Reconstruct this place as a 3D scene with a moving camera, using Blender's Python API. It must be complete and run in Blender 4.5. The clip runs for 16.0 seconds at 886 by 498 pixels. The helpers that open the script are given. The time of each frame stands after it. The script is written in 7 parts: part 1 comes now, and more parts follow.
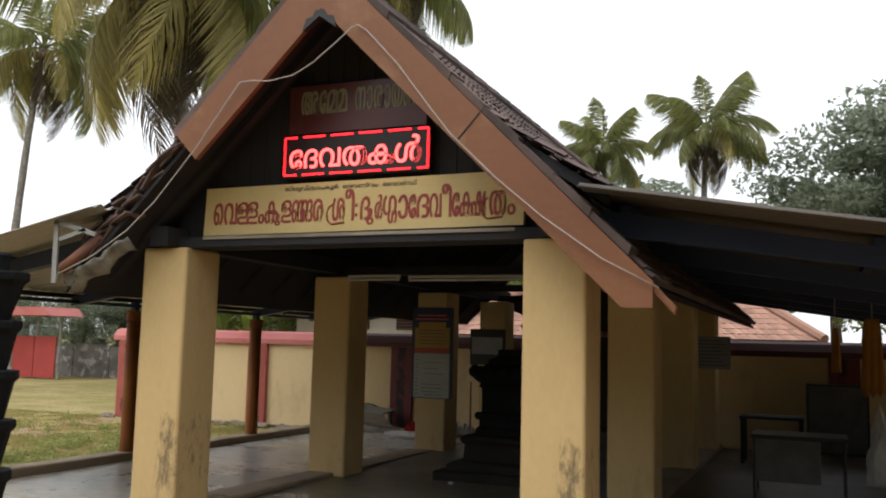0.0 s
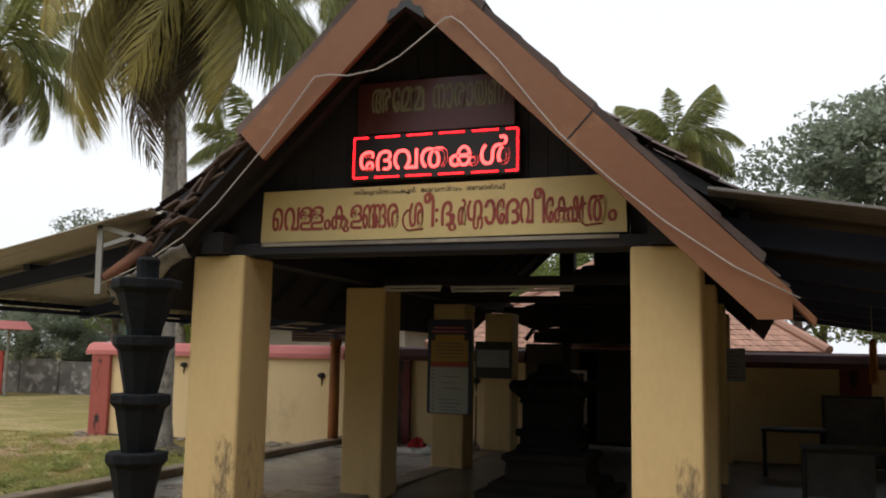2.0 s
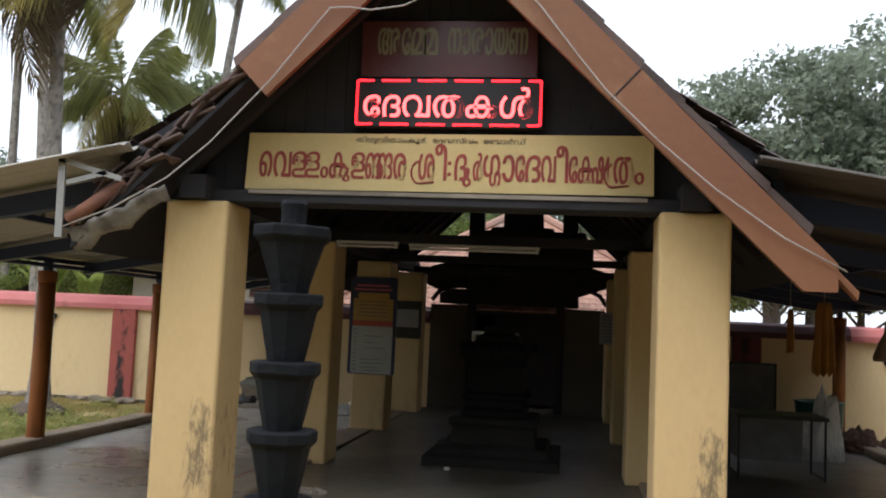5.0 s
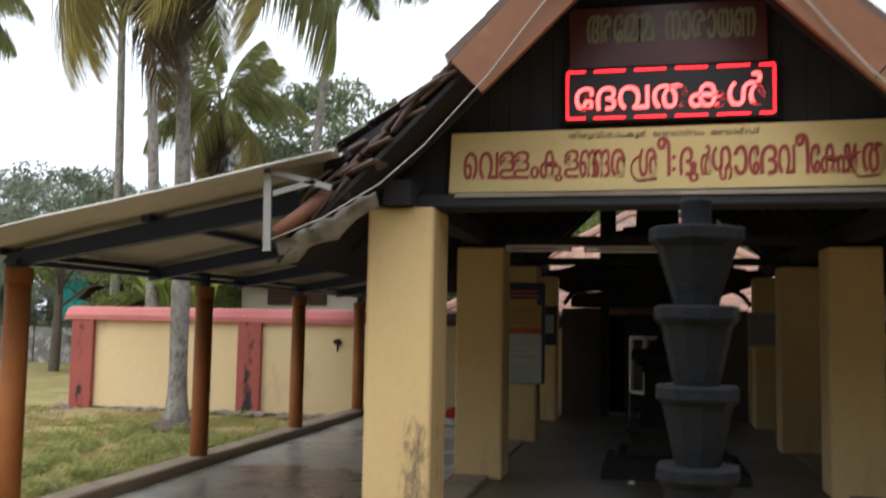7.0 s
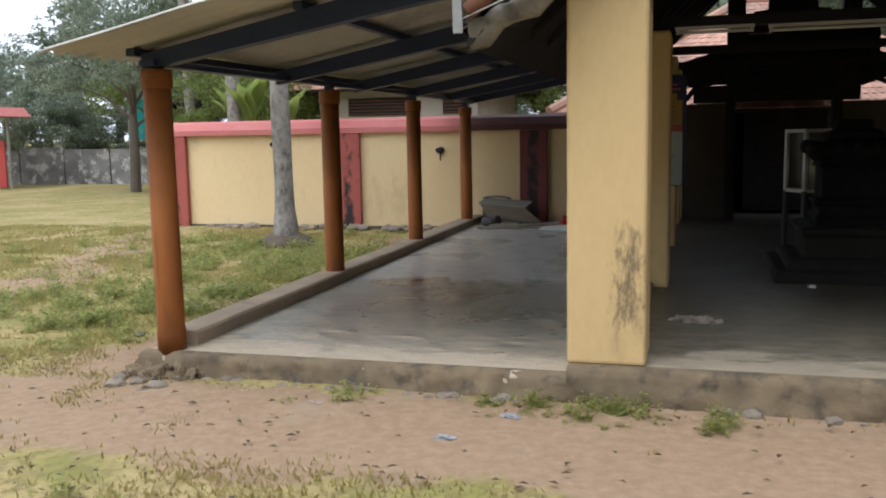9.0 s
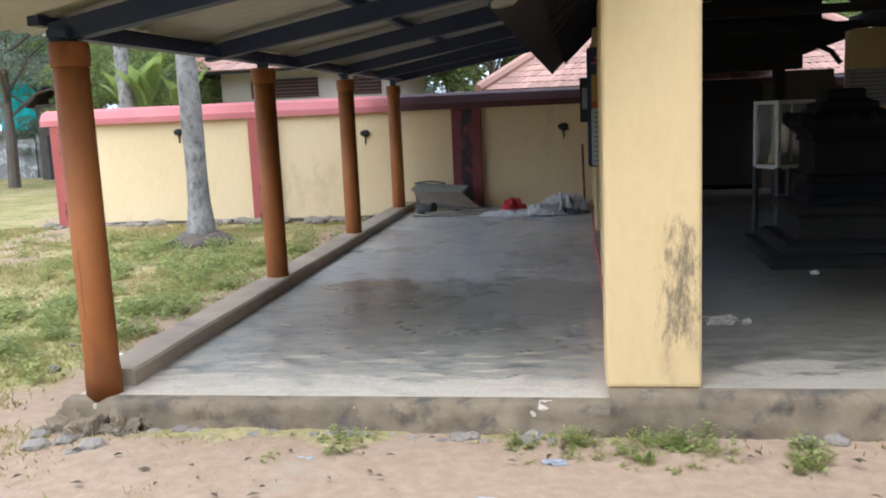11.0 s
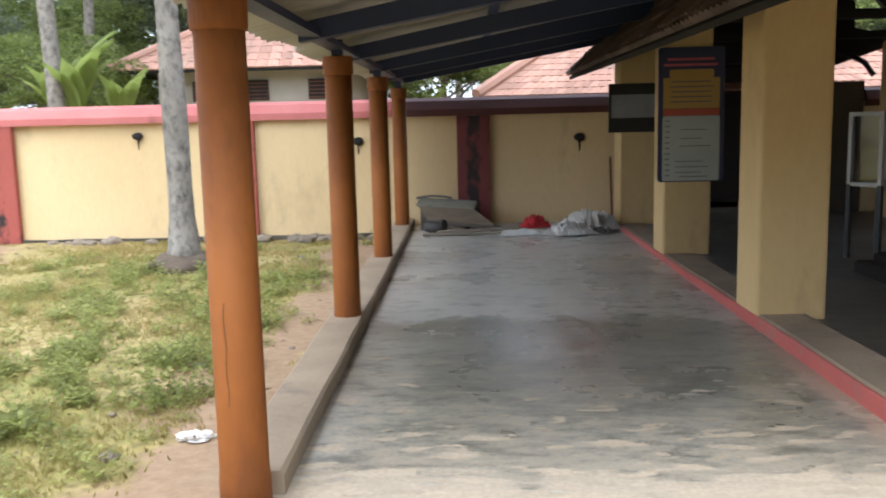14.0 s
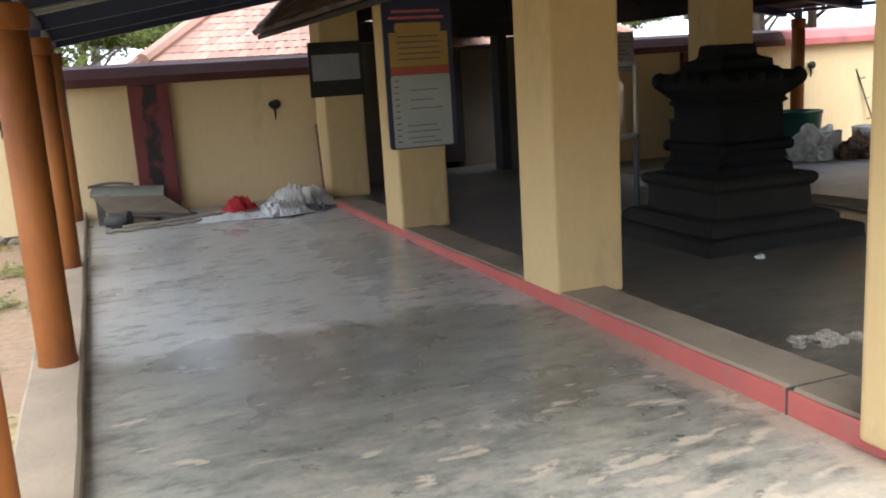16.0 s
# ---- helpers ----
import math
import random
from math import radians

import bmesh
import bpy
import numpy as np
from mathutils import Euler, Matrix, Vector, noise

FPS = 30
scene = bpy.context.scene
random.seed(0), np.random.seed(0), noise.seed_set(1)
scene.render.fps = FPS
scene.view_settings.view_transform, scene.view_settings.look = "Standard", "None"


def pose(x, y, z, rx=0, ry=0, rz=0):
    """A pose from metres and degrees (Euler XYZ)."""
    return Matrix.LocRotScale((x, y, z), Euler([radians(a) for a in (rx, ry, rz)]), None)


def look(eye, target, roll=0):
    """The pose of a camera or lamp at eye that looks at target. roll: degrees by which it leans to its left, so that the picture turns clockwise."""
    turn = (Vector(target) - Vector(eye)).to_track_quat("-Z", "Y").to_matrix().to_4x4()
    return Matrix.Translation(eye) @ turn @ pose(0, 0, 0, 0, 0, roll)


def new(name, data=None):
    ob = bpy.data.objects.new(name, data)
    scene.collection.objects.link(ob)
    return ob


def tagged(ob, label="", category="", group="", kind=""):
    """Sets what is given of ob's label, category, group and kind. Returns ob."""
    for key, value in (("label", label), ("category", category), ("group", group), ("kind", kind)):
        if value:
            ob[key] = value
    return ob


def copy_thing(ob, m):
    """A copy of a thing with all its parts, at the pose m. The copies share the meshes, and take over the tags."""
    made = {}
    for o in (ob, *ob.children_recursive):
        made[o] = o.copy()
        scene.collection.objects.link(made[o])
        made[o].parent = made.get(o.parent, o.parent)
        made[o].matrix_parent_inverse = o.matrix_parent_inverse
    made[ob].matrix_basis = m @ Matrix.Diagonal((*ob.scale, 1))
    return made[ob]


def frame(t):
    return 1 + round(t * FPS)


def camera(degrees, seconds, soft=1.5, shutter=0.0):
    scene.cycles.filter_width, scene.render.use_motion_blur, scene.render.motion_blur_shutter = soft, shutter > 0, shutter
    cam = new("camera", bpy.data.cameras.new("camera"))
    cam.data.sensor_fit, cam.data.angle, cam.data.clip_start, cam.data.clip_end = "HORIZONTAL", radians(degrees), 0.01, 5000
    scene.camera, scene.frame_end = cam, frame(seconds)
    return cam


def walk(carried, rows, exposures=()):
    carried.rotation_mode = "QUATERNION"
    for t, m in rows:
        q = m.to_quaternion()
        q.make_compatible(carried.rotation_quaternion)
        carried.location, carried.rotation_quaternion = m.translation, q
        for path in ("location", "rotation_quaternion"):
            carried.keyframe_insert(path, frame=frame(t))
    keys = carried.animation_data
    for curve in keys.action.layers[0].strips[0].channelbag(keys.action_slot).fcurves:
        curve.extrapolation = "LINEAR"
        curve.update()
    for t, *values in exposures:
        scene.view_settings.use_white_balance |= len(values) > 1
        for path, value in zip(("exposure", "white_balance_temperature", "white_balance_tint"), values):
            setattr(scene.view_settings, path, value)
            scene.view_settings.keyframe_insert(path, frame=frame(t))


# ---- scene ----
cam = camera(52.9, 16.0, soft=1.9, shutter=0.3)
PATH = [
    (0, (0.42, 1.002, 1.61), (-0.361, 2.831, 1.823), 1.4),
    (0.5, (0.137, 1.045, 1.594), (-0.666, 2.863, 1.813), 1.0),
    (1, (-0.147, 0.984, 1.593), (-0.909, 2.816, 1.844), 0.9),
    (1.5, (-0.391, 0.957, 1.629), (-1.122, 2.802, 1.882), 1.2),
    (2, (-0.726, 1.012, 1.608), (-1.375, 2.889, 1.85), 1.1),
    (2.5, (-0.945, 1.08, 1.626), (-1.506, 2.993, 1.787), 1.6),
    (3, (-1.188, 1.037, 1.622), (-1.687, 2.973, 1.687), 2.3),
    (3.2, (-1.294, 1.011, 1.607), (-1.778, 2.952, 1.633), 2.1),
    (5.3, (-2.077, 1.1, 1.606), (-2.352, 3.07, 1.821), 2.5),
    (5.5, (-2.157, 1.109, 1.608), (-2.428, 3.073, 1.877), 2.4),
    (6, (-2.438, 1.203, 1.639), (-2.707, 3.132, 2.097), 1.6),
    (6.5, (-2.652, 1.237, 1.623), (-2.993, 3.159, 2.058), 2.4),
    (7, (-2.985, 1.303, 1.612), (-3.423, 3.248, 1.775), 1.0),
    (7.5, (-3.218, 1.38, 1.58), (-3.698, 3.321, 1.607), 0.6),
    (8, (-3.466, 1.562, 1.561), (-3.98, 3.492, 1.454), 0.0),
    (8.5, (-3.739, 1.642, 1.517), (-4.26, 3.564, 1.324), -0.3),
    (9, (-4.017, 1.803, 1.516), (-4.562, 3.71, 1.258), -1.1),
    (9.2, (-4.131, 1.902, 1.486), (-4.656, 3.813, 1.218), -1.0),
    (11.3, (-4.939, 2.743, 1.544), (-5.191, 4.702, 1.231), -1.6),
    (11.5, (-5.033, 2.832, 1.548), (-5.215, 4.815, 1.357), 0.0),
    (12, (-5.229, 3.117, 1.586), (-5.286, 5.116, 1.558), -0.3),
    (12.5, (-5.539, 3.291, 1.552), (-5.685, 5.282, 1.444), -0.4),
    (13, (-5.913, 3.521, 1.552), (-6.158, 5.496, 1.354), -0.8),
    (13.5, (-6.23, 3.585, 1.579), (-6.435, 5.557, 1.319), -1.2),
    (14, (-6.482, 3.79, 1.526), (-6.542, 5.768, 1.234), -1.4),
    (14.5, (-6.658, 4.084, 1.562), (-6.477, 6.051, 1.251), -1.8),
    (15, (-6.776, 4.429, 1.526), (-6.356, 6.352, 1.176), -2.3),
    (15.5, (-6.879, 4.698, 1.493), (-6.296, 6.572, 1.104), -3.5),
    (16, (-6.991, 5.024, 1.529), (-6.299, 6.858, 1.131), -3.5),
]
EXPOSURES = [(0, 0.62, 6400, 10), (0.5, 0.62, 6400, 10), (1, 0.3, 6350, 10), (1.5, 0.2, 6400, 10), (2.5, 0.52, 6450, 10), (3, 0.8, 6550, 10), (5.5, 0.8, 5850, 10), (6, -0.5, 6150, 10), (6.5, 0.0, 6050, 10), (7, 0.75, 6050, 10), (7.5, 0.85, 6200, 10), (8, 0.95, 5900, 10), (9, 0.9, 5800, 10), (11.5, 1.65, 5150, 10), (12.5, 1.7, 5250, 10), (13, 1.5, 5400, 10), (13.5, 1.45, 5450, 10), (14, 1.65, 5700, 10), (15, 1.95, 5650, 10), (16, 2.05, 5700, 10)]
walk(cam, [(t, look(eye, target, roll)) for t, eye, target, roll in PATH], EXPOSURES)

# ---- world and sun: bright overcast day ----
world = bpy.data.worlds.new("overcast_sky")
scene.world = world
world.use_nodes = True
wn, wl = world.node_tree.nodes, world.node_tree.links
sky = wn.new("ShaderNodeTexSky")
sky.sky_type, sky.sun_disc = "NISHITA", False
sky.sun_elevation, sky.sun_rotation = radians(60), radians(200)
sky.air_density, sky.dust_density, sky.ozone_density = 1.0, 6.0, 1.0
hsv = wn.new("ShaderNodeHueSaturation")
hsv.inputs["Saturation"].default_value = 0.16
wl.new(sky.outputs[0], hsv.inputs["Color"])
back = wn["Background"]
back.inputs["Strength"].default_value = 0.12
haze = wn.new("ShaderNodeMix")
haze.data_type = "RGBA"
haze.inputs["Factor"].default_value = 0.8
haze.inputs["B"].default_value = (8.0, 8.25, 8.6, 1)
wl.new(hsv.outputs[0], haze.inputs["A"])
wl.new(haze.outputs["Result"], back.inputs["Color"])
sun = new("sun", bpy.data.lights.new("sun", "SUN"))
sun.data.energy, sun.data.angle, sun.data.color = 1.0, radians(40), (1.0, 0.96, 0.9)
sun.matrix_world = look((0, 0, 30), (6.0, 16.3, 0), 0)


# ---- materials ----
def mat(name, c1, c2=None, scale=3.0, rough=0.8, fine=40.0, bump=0.15, metal=0.0, stain=None, stain_scale=1.2, stain_lo=0.55, stain_hi=0.72,
        stretch=(1, 1, 1), per_object=0.0, island=0.0, spec=0.5):
    """A surface with broad and fine variation, an optional stain colour in patches, and fine relief."""
    m = bpy.data.materials.new(name)
    m.use_nodes = True
    n, l = m.node_tree.nodes, m.node_tree.links
    b = n["Principled BSDF"]
    b.inputs["Roughness"].default_value, b.inputs["Metallic"].default_value = rough, metal
    b.inputs["Specular IOR Level"].default_value = spec
    tc = n.new("ShaderNodeTexCoord")
    mp = n.new("ShaderNodeMapping")
    mp.inputs["Scale"].default_value = stretch
    l.new(tc.outputs["Object"], mp.inputs["Vector"])
    big = n.new("ShaderNodeTexNoise")
    big.inputs["Scale"].default_value, big.inputs["Detail"].default_value = scale, 5
    small = n.new("ShaderNodeTexNoise")
    small.inputs["Scale"].default_value, small.inputs["Detail"].default_value = fine, 4
    for t in (big, small):
        l.new(mp.outputs[0], t.inputs["Vector"])
    ramp = n.new("ShaderNodeValToRGB")
    c2 = c2 or tuple(v * 0.75 for v in c1)
    ramp.color_ramp.elements[0].position, ramp.color_ramp.elements[0].color = 0.3, (*c1, 1)
    ramp.color_ramp.elements[1].position, ramp.color_ramp.elements[1].color = 0.7, (*c2, 1)
    l.new(big.outputs["Fac"], ramp.inputs[0])
    col = ramp.outputs[0]
    grain = n.new("ShaderNodeMix")
    grain.data_type, grain.blend_type = "RGBA", "OVERLAY"
    grain.inputs["Factor"].default_value = 0.09
    l.new(col, grain.inputs["A"])
    l.new(small.outputs["Fac"], grain.inputs["B"])
    col = grain.outputs["Result"]
    if stain:
        st = n.new("ShaderNodeTexNoise")
        st.inputs["Scale"].default_value, st.inputs["Detail"].default_value, st.inputs["Roughness"].default_value = stain_scale, 8, 0.65
        l.new(mp.outputs[0], st.inputs["Vector"])
        sr = n.new("ShaderNodeMapRange")
        sr.inputs["From Min"].default_value, sr.inputs["From Max"].default_value = stain_lo, stain_hi
        l.new(st.outputs["Fac"], sr.inputs[0])
        mx = n.new("ShaderNodeMix")
        mx.data_type = "RGBA"
        l.new(sr.outputs[0], mx.inputs["Factor"])
        l.new(col, mx.inputs["A"])
        mx.inputs["B"].default_value = (*stain, 1)
        col = mx.outputs["Result"]
    if per_object or island:
        src = n.new("ShaderNodeObjectInfo").outputs["Random"] if per_object else n.new("ShaderNodeNewGeometry").outputs["Random Per Island"]
        k = per_object or island
        mr = n.new("ShaderNodeMapRange")
        mr.inputs["To Min"].default_value, mr.inputs["To Max"].default_value = 1 - k, 1 + k
        l.new(src, mr.inputs[0])
        h = n.new("ShaderNodeHueSaturation")
        l.new(mr.outputs[0], h.inputs["Value"])
        l.new(col, h.inputs["Color"])
        col = h.outputs[0]
    l.new(col, b.inputs["Base Color"])
    if bump:
        bp = n.new("ShaderNodeBump")
        bp.inputs["Strength"].default_value, bp.inputs["Distance"].default_value = bump, 0.02
        l.new(small.outputs["Fac"], bp.inputs["Height"])
        l.new(bp.outputs[0], b.inputs["Normal"])
    rr = n.new("ShaderNodeMapRange")
    rr.inputs["To Min"].default_value, rr.inputs["To Max"].default_value = max(0.03, rough - 0.1), min(1, rough + 0.1)
    l.new(big.outputs["Fac"], rr.inputs[0])
    l.new(rr.outputs[0], b.inputs["Roughness"])
    return m


def glow(name, color, strength):
    m = bpy.data.materials.new(name)
    m.use_nodes = True
    b = m.node_tree.nodes["Principled BSDF"]
    b.inputs["Base Color"].default_value = (*color, 1)
    b.inputs["Emission Color"].default_value, b.inputs["Emission Strength"].default_value = (*color, 1), strength
    return m


YELLOW = mat("yellow_limewash", (0.62, 0.445, 0.21), (0.56, 0.395, 0.18), 1.6, 0.85, 30, 0.035, stain=(0.34, 0.235, 0.12), stain_scale=3.0, stain_lo=0.58, stain_hi=0.85, stretch=(1, 1, 0.45))
WALL_YELLOW = mat("cream_yellow_wall_paint", (0.71, 0.54, 0.298), (0.65, 0.48, 0.256), 0.9, 0.85, 25, 0.04, stain=(0.44, 0.33, 0.19), stain_scale=2.4, stain_lo=0.58, stain_hi=0.85, stretch=(1, 1, 0.4))
WALL_RED = mat("red_oxide_wall_paint", (0.36, 0.085, 0.06), (0.30, 0.07, 0.055), 2.0, 0.75, 30, 0.12, stain=(0.05, 0.03, 0.03), stain_scale=2.6, stain_lo=0.58, stain_hi=0.75)
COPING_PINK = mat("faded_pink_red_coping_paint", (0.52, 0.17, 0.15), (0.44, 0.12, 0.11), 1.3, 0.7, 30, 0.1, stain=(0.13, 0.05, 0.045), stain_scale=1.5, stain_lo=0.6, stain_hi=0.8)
COLUMN_ORANGE = mat("orange_brown_column_paint", (0.265, 0.090, 0.018), (0.185, 0.060, 0.014), 4.0, 0.65, 25, 0.12, spec=0.2, stain=(0.13, 0.05, 0.018), stain_scale=4.5, stain_lo=0.52, stain_hi=0.75, stretch=(1, 1, 0.45))
BARGE = mat("brown_painted_bargeboard", (0.225, 0.092, 0.037), (0.175, 0.068, 0.030), 1.2, 0.65, 18, 0.12, stain=(0.31, 0.17, 0.08), stain_scale=1.4, stain_lo=0.58, stain_hi=0.8)
DARK_WOOD = mat("soot_dark_timber", (0.022, 0.022, 0.026), (0.034, 0.031, 0.032), 3.0, 0.8, 40, 0.2, spec=0.25, stretch=(1, 1, 1))
BLUE_STEEL = mat("blue_black_painted_steel", (0.015, 0.025, 0.075), (0.022, 0.033, 0.082), 3.0, 0.5, 50, 0.06)
SHEET = mat("weathered_asbestos_sheet", (0.47, 0.44, 0.39), (0.38, 0.35, 0.305), 1.2, 0.9, 30, 0.15, stain=(0.12, 0.11, 0.09), stain_scale=1.0, stain_lo=0.55, stain_hi=0.8)
TILE_DARK = mat("dark_weathered_clay_tile", (0.125, 0.082, 0.070), (0.075, 0.055, 0.050), 1.5, 0.9, 30, 0.2, stain=(0.05, 0.042, 0.04), stain_scale=1.4, island=0.3)
TILE_PIECE = mat("dark_weathered_clay_tile_piece", (0.125, 0.082, 0.070), (0.075, 0.055, 0.050), 1.5, 0.9, 30, 0.2, stain=(0.05, 0.042, 0.04), stain_scale=1.4, per_object=0.3)
TILE_RED = mat("old_red_clay_tile", (0.42, 0.235, 0.17), (0.31, 0.175, 0.13), 0.8, 0.9, 20, 0.2, stain=(0.24, 0.19, 0.15), stain_scale=0.8, island=0.22)
# darker and browner than SHEET, for the right aisle
SHEET_BROWN = mat("dark_brown_asbestos_sheet", (0.10, 0.082, 0.064), (0.07, 0.058, 0.047), 1.2, 0.9, 30, 0.15, stain=(0.05, 0.045, 0.04), stain_scale=1.0)
EDGE_BROWN = mat("crumbling_brown_laterite_edge", (0.20, 0.145, 0.085), (0.115, 0.084, 0.050), 5.0, 0.95, 18, 0.5, stain=(0.06, 0.05, 0.038), stain_scale=6.0, stain_lo=0.52, stain_hi=0.68)
FOOTING = mat("damp_dark_footing", (0.10, 0.085, 0.066), (0.055, 0.048, 0.04), 5.0, 0.95, 18, 0.6)
CONCRETE = mat("rough_grey_cement", (0.30, 0.255, 0.20), (0.22, 0.185, 0.145), 2.0, 0.9, 25, 0.3, stain=(0.12, 0.10, 0.08), stain_scale=1.5)
KERB_CEMENT = mat("grey_brown_kerb_cement", (0.335, 0.255, 0.17), (0.25, 0.19, 0.13), 2.5, 0.85, 30, 0.2, stain=(0.16, 0.13, 0.10), stain_scale=2.0)
KERB_RED = mat("chalky_red_kerb_paint", (0.47, 0.115, 0.09), (0.40, 0.10, 0.085), 2.5, 0.7, 30, 0.12, stain=(0.30, 0.16, 0.12), stain_scale=3.0)
BLACK_STONE = mat("oil_blackened_granite", (0.007, 0.0077, 0.009), (0.012, 0.013, 0.0155), 4.0, 0.75, 35, 0.3, spec=0.15, stain=(0.020, 0.021, 0.022), stain_scale=3.0, stain_lo=0.6, stain_hi=0.85)
BOARD_CREAM = mat("cream_sign_paint", (0.66, 0.50, 0.22), (0.58, 0.43, 0.18), 1.5, 0.5, 30, 0.05, stain=(0.40, 0.31, 0.15), stain_scale=2.5, stain_lo=0.62, stain_hi=0.85)
LETTER_RED = mat("dark_red_letter_paint", (0.33, 0.055, 0.035), (0.25, 0.04, 0.03), 5.0, 0.6, 40, 0.05)
LETTER_DARK = mat("dark_brown_letter_paint", (0.07, 0.035, 0.025), (0.05, 0.03, 0.02), 5.0, 0.6, 40, 0.05)
MAROON = mat("maroon_board_paint", (0.11, 0.030, 0.028), (0.08, 0.024, 0.022), 2.0, 0.35, 30, 0.05, stain=(0.16, 0.075, 0.06), stain_scale=2.0)
LETTER_OLIVE = mat("dull_gold_letter_paint", (0.24, 0.22, 0.12), (0.19, 0.17, 0.09), 4.0, 0.5, 30, 0.05)
BLACK = mat("black_plastic", (0.012, 0.012, 0.013), (0.018, 0.018, 0.018), 3.0, 0.45, 40, 0.03)
# coping red darkened for soot and for the shade under the roof
COPING_SHADED = mat("sooty_coping_paint_with_roof_shade", (0.10, 0.028, 0.028), (0.065, 0.022, 0.022), 1.3, 0.7, 30, 0.1)
LED_RED = glow("red_led_light", (1.0, 0.012, 0.018), 3.4)
LED_CORE = glow("bright_red_led_light", (1.0, 0.075, 0.07), 3.2)
CABLE_WHITE = mat("grey_white_cable", (0.42, 0.39, 0.36), (0.34, 0.31, 0.28), 5.0, 0.6, 50, 0.05)
PALE_METAL = mat("pale_grey_painted_metal", (0.33, 0.32, 0.30), (0.24, 0.235, 0.22), 3.0, 0.5, 40, 0.08, stain=(0.20, 0.12, 0.08), stain_scale=4.0)


def chipped(m, color, scale, lo, hi):
    """Adds small chips of bare ground to a painted surface."""
    n, l = m.node_tree.nodes, m.node_tree.links
    b = n["Principled BSDF"]
    old = b.inputs["Base Color"].links[0].from_socket
    tc = n.new("ShaderNodeTexCoord")
    info = n.new("ShaderNodeObjectInfo")
    t = n.new("ShaderNodeTexNoise")
    t.noise_dimensions = "4D"
    t.inputs["Scale"].default_value, t.inputs["Detail"].default_value, t.inputs["Roughness"].default_value = scale, 3, 0.5
    l.new(tc.outputs["Object"], t.inputs["Vector"])
    l.new(info.outputs["Random"], t.inputs["W"])
    r = n.new("ShaderNodeMapRange")
    r.inputs["From Min"].default_value, r.inputs["From Max"].default_value = lo, hi
    l.new(t.outputs["Fac"], r.inputs[0])
    mx = n.new("ShaderNodeMix")
    mx.data_type = "RGBA"
    l.new(r.outputs[0], mx.inputs["Factor"])
    l.new(old, mx.inputs["A"])
    mx.inputs["B"].default_value = (*color, 1)
    l.new(mx.outputs["Result"], b.inputs["Base Color"])


chipped(COLUMN_ORANGE, (0.46, 0.34, 0.25), 13.0, 0.755, 0.77)
chipped(WALL_RED, (0.45, 0.33, 0.25), 11.0, 0.74, 0.76)
chipped(KERB_RED, (0.42, 0.33, 0.26), 9.0, 0.70, 0.73)
chipped(COPING_PINK, (0.50, 0.40, 0.33), 8.0, 0.73, 0.76)
DUSTY_STONE = mat("dusty_black_granite", (0.017, 0.016, 0.0145), (0.027, 0.025, 0.022), 3.0, 0.85, 30, 0.25, spec=0.2)


# ---- mesh helpers ----
def box(bm, x0, y0, z0, x1, y1, z1, m=None):
    v = [bm.verts.new((x, y, z)) for x in (x0, x1) for y in (y0, y1) for z in (z0, z1)]
    if m:
        for w in v:
            w.co = m @ w.co
    for a in ((0, 1, 3, 2), (4, 6, 7, 5), (0, 4, 5, 1), (2, 3, 7, 6), (0, 2, 6, 4), (1, 5, 7, 3)):
        bm.faces.new([v[i] for i in a])
    return v


def bevel(bm, width, seg=2):
    bmesh.ops.bevel(bm, geom=bm.edges[:], offset=width, segments=seg, affect="EDGES", profile=0.6)
    return bm


def tube(bm, points, r, seg=8, r_end=None, cap=True):
    """A round bar along points, tapering from r to r_end."""
    points = [Vector(p) for p in points]
    rings = []
    for i, p in enumerate(points):
        d = (points[min(i + 1, len(points) - 1)] - points[max(i - 1, 0)]).normalized()
        side = d.cross(Vector((0, 0, 1)) if abs(d.z) < 0.95 else Vector((1, 0, 0))).normalized()
        up = side.cross(d)
        rad = r + ((r_end if r_end is not None else r) - r) * i / max(1, len(points) - 1)
        rings.append([bm.verts.new(p + rad * (math.cos(a) * side + math.sin(a) * up)) for a in (2 * math.pi * k / seg for k in range(seg))])
    for a, b in zip(rings, rings[1:]):
        for k in range(seg):
            bm.faces.new((a[k], a[(k + 1) % seg], b[(k + 1) % seg], b[k]))
    if cap:
        bm.faces.new(rings[0][::-1])
        bm.faces.new(rings[-1])
    return bm


def lathe(bm, profile, seg=24, center=(0, 0), square=False):
    """Turns (radius, height) pairs about an upright axis; square: four sides."""
    seg = 4 if square else seg
    off = math.pi / 4 if square else 0
    k2 = math.sqrt(2) if square else 1
    rings = [[bm.verts.new((center[0] + k2 * r * math.cos(off + 2 * math.pi * k / seg), center[1] + k2 * r * math.sin(off + 2 * math.pi * k / seg), z)) for k in range(seg)] for r, z in profile]
    for a, b in zip(rings, rings[1:]):
        for k in range(seg):
            bm.faces.new((a[k], a[(k + 1) % seg], b[(k + 1) % seg], b[k]))
    bm.faces.new(rings[0][::-1])
    bm.faces.new(rings[-1])
    return bm


def extrude_xz(bm, outline, y0, y1):
    """A flat outline in x and z, given thickness from y0 to y1."""
    a = [bm.verts.new((x, y0, z)) for x, z in outline]
    b = [bm.verts.new((x, y1, z)) for x, z in outline]
    bm.faces.new(a)
    bm.faces.new(b[::-1])
    for i in range(len(a)):
        j = (i + 1) % len(a)
        bm.faces.new((a[j], a[i], b[i], b[j]))
    return bm


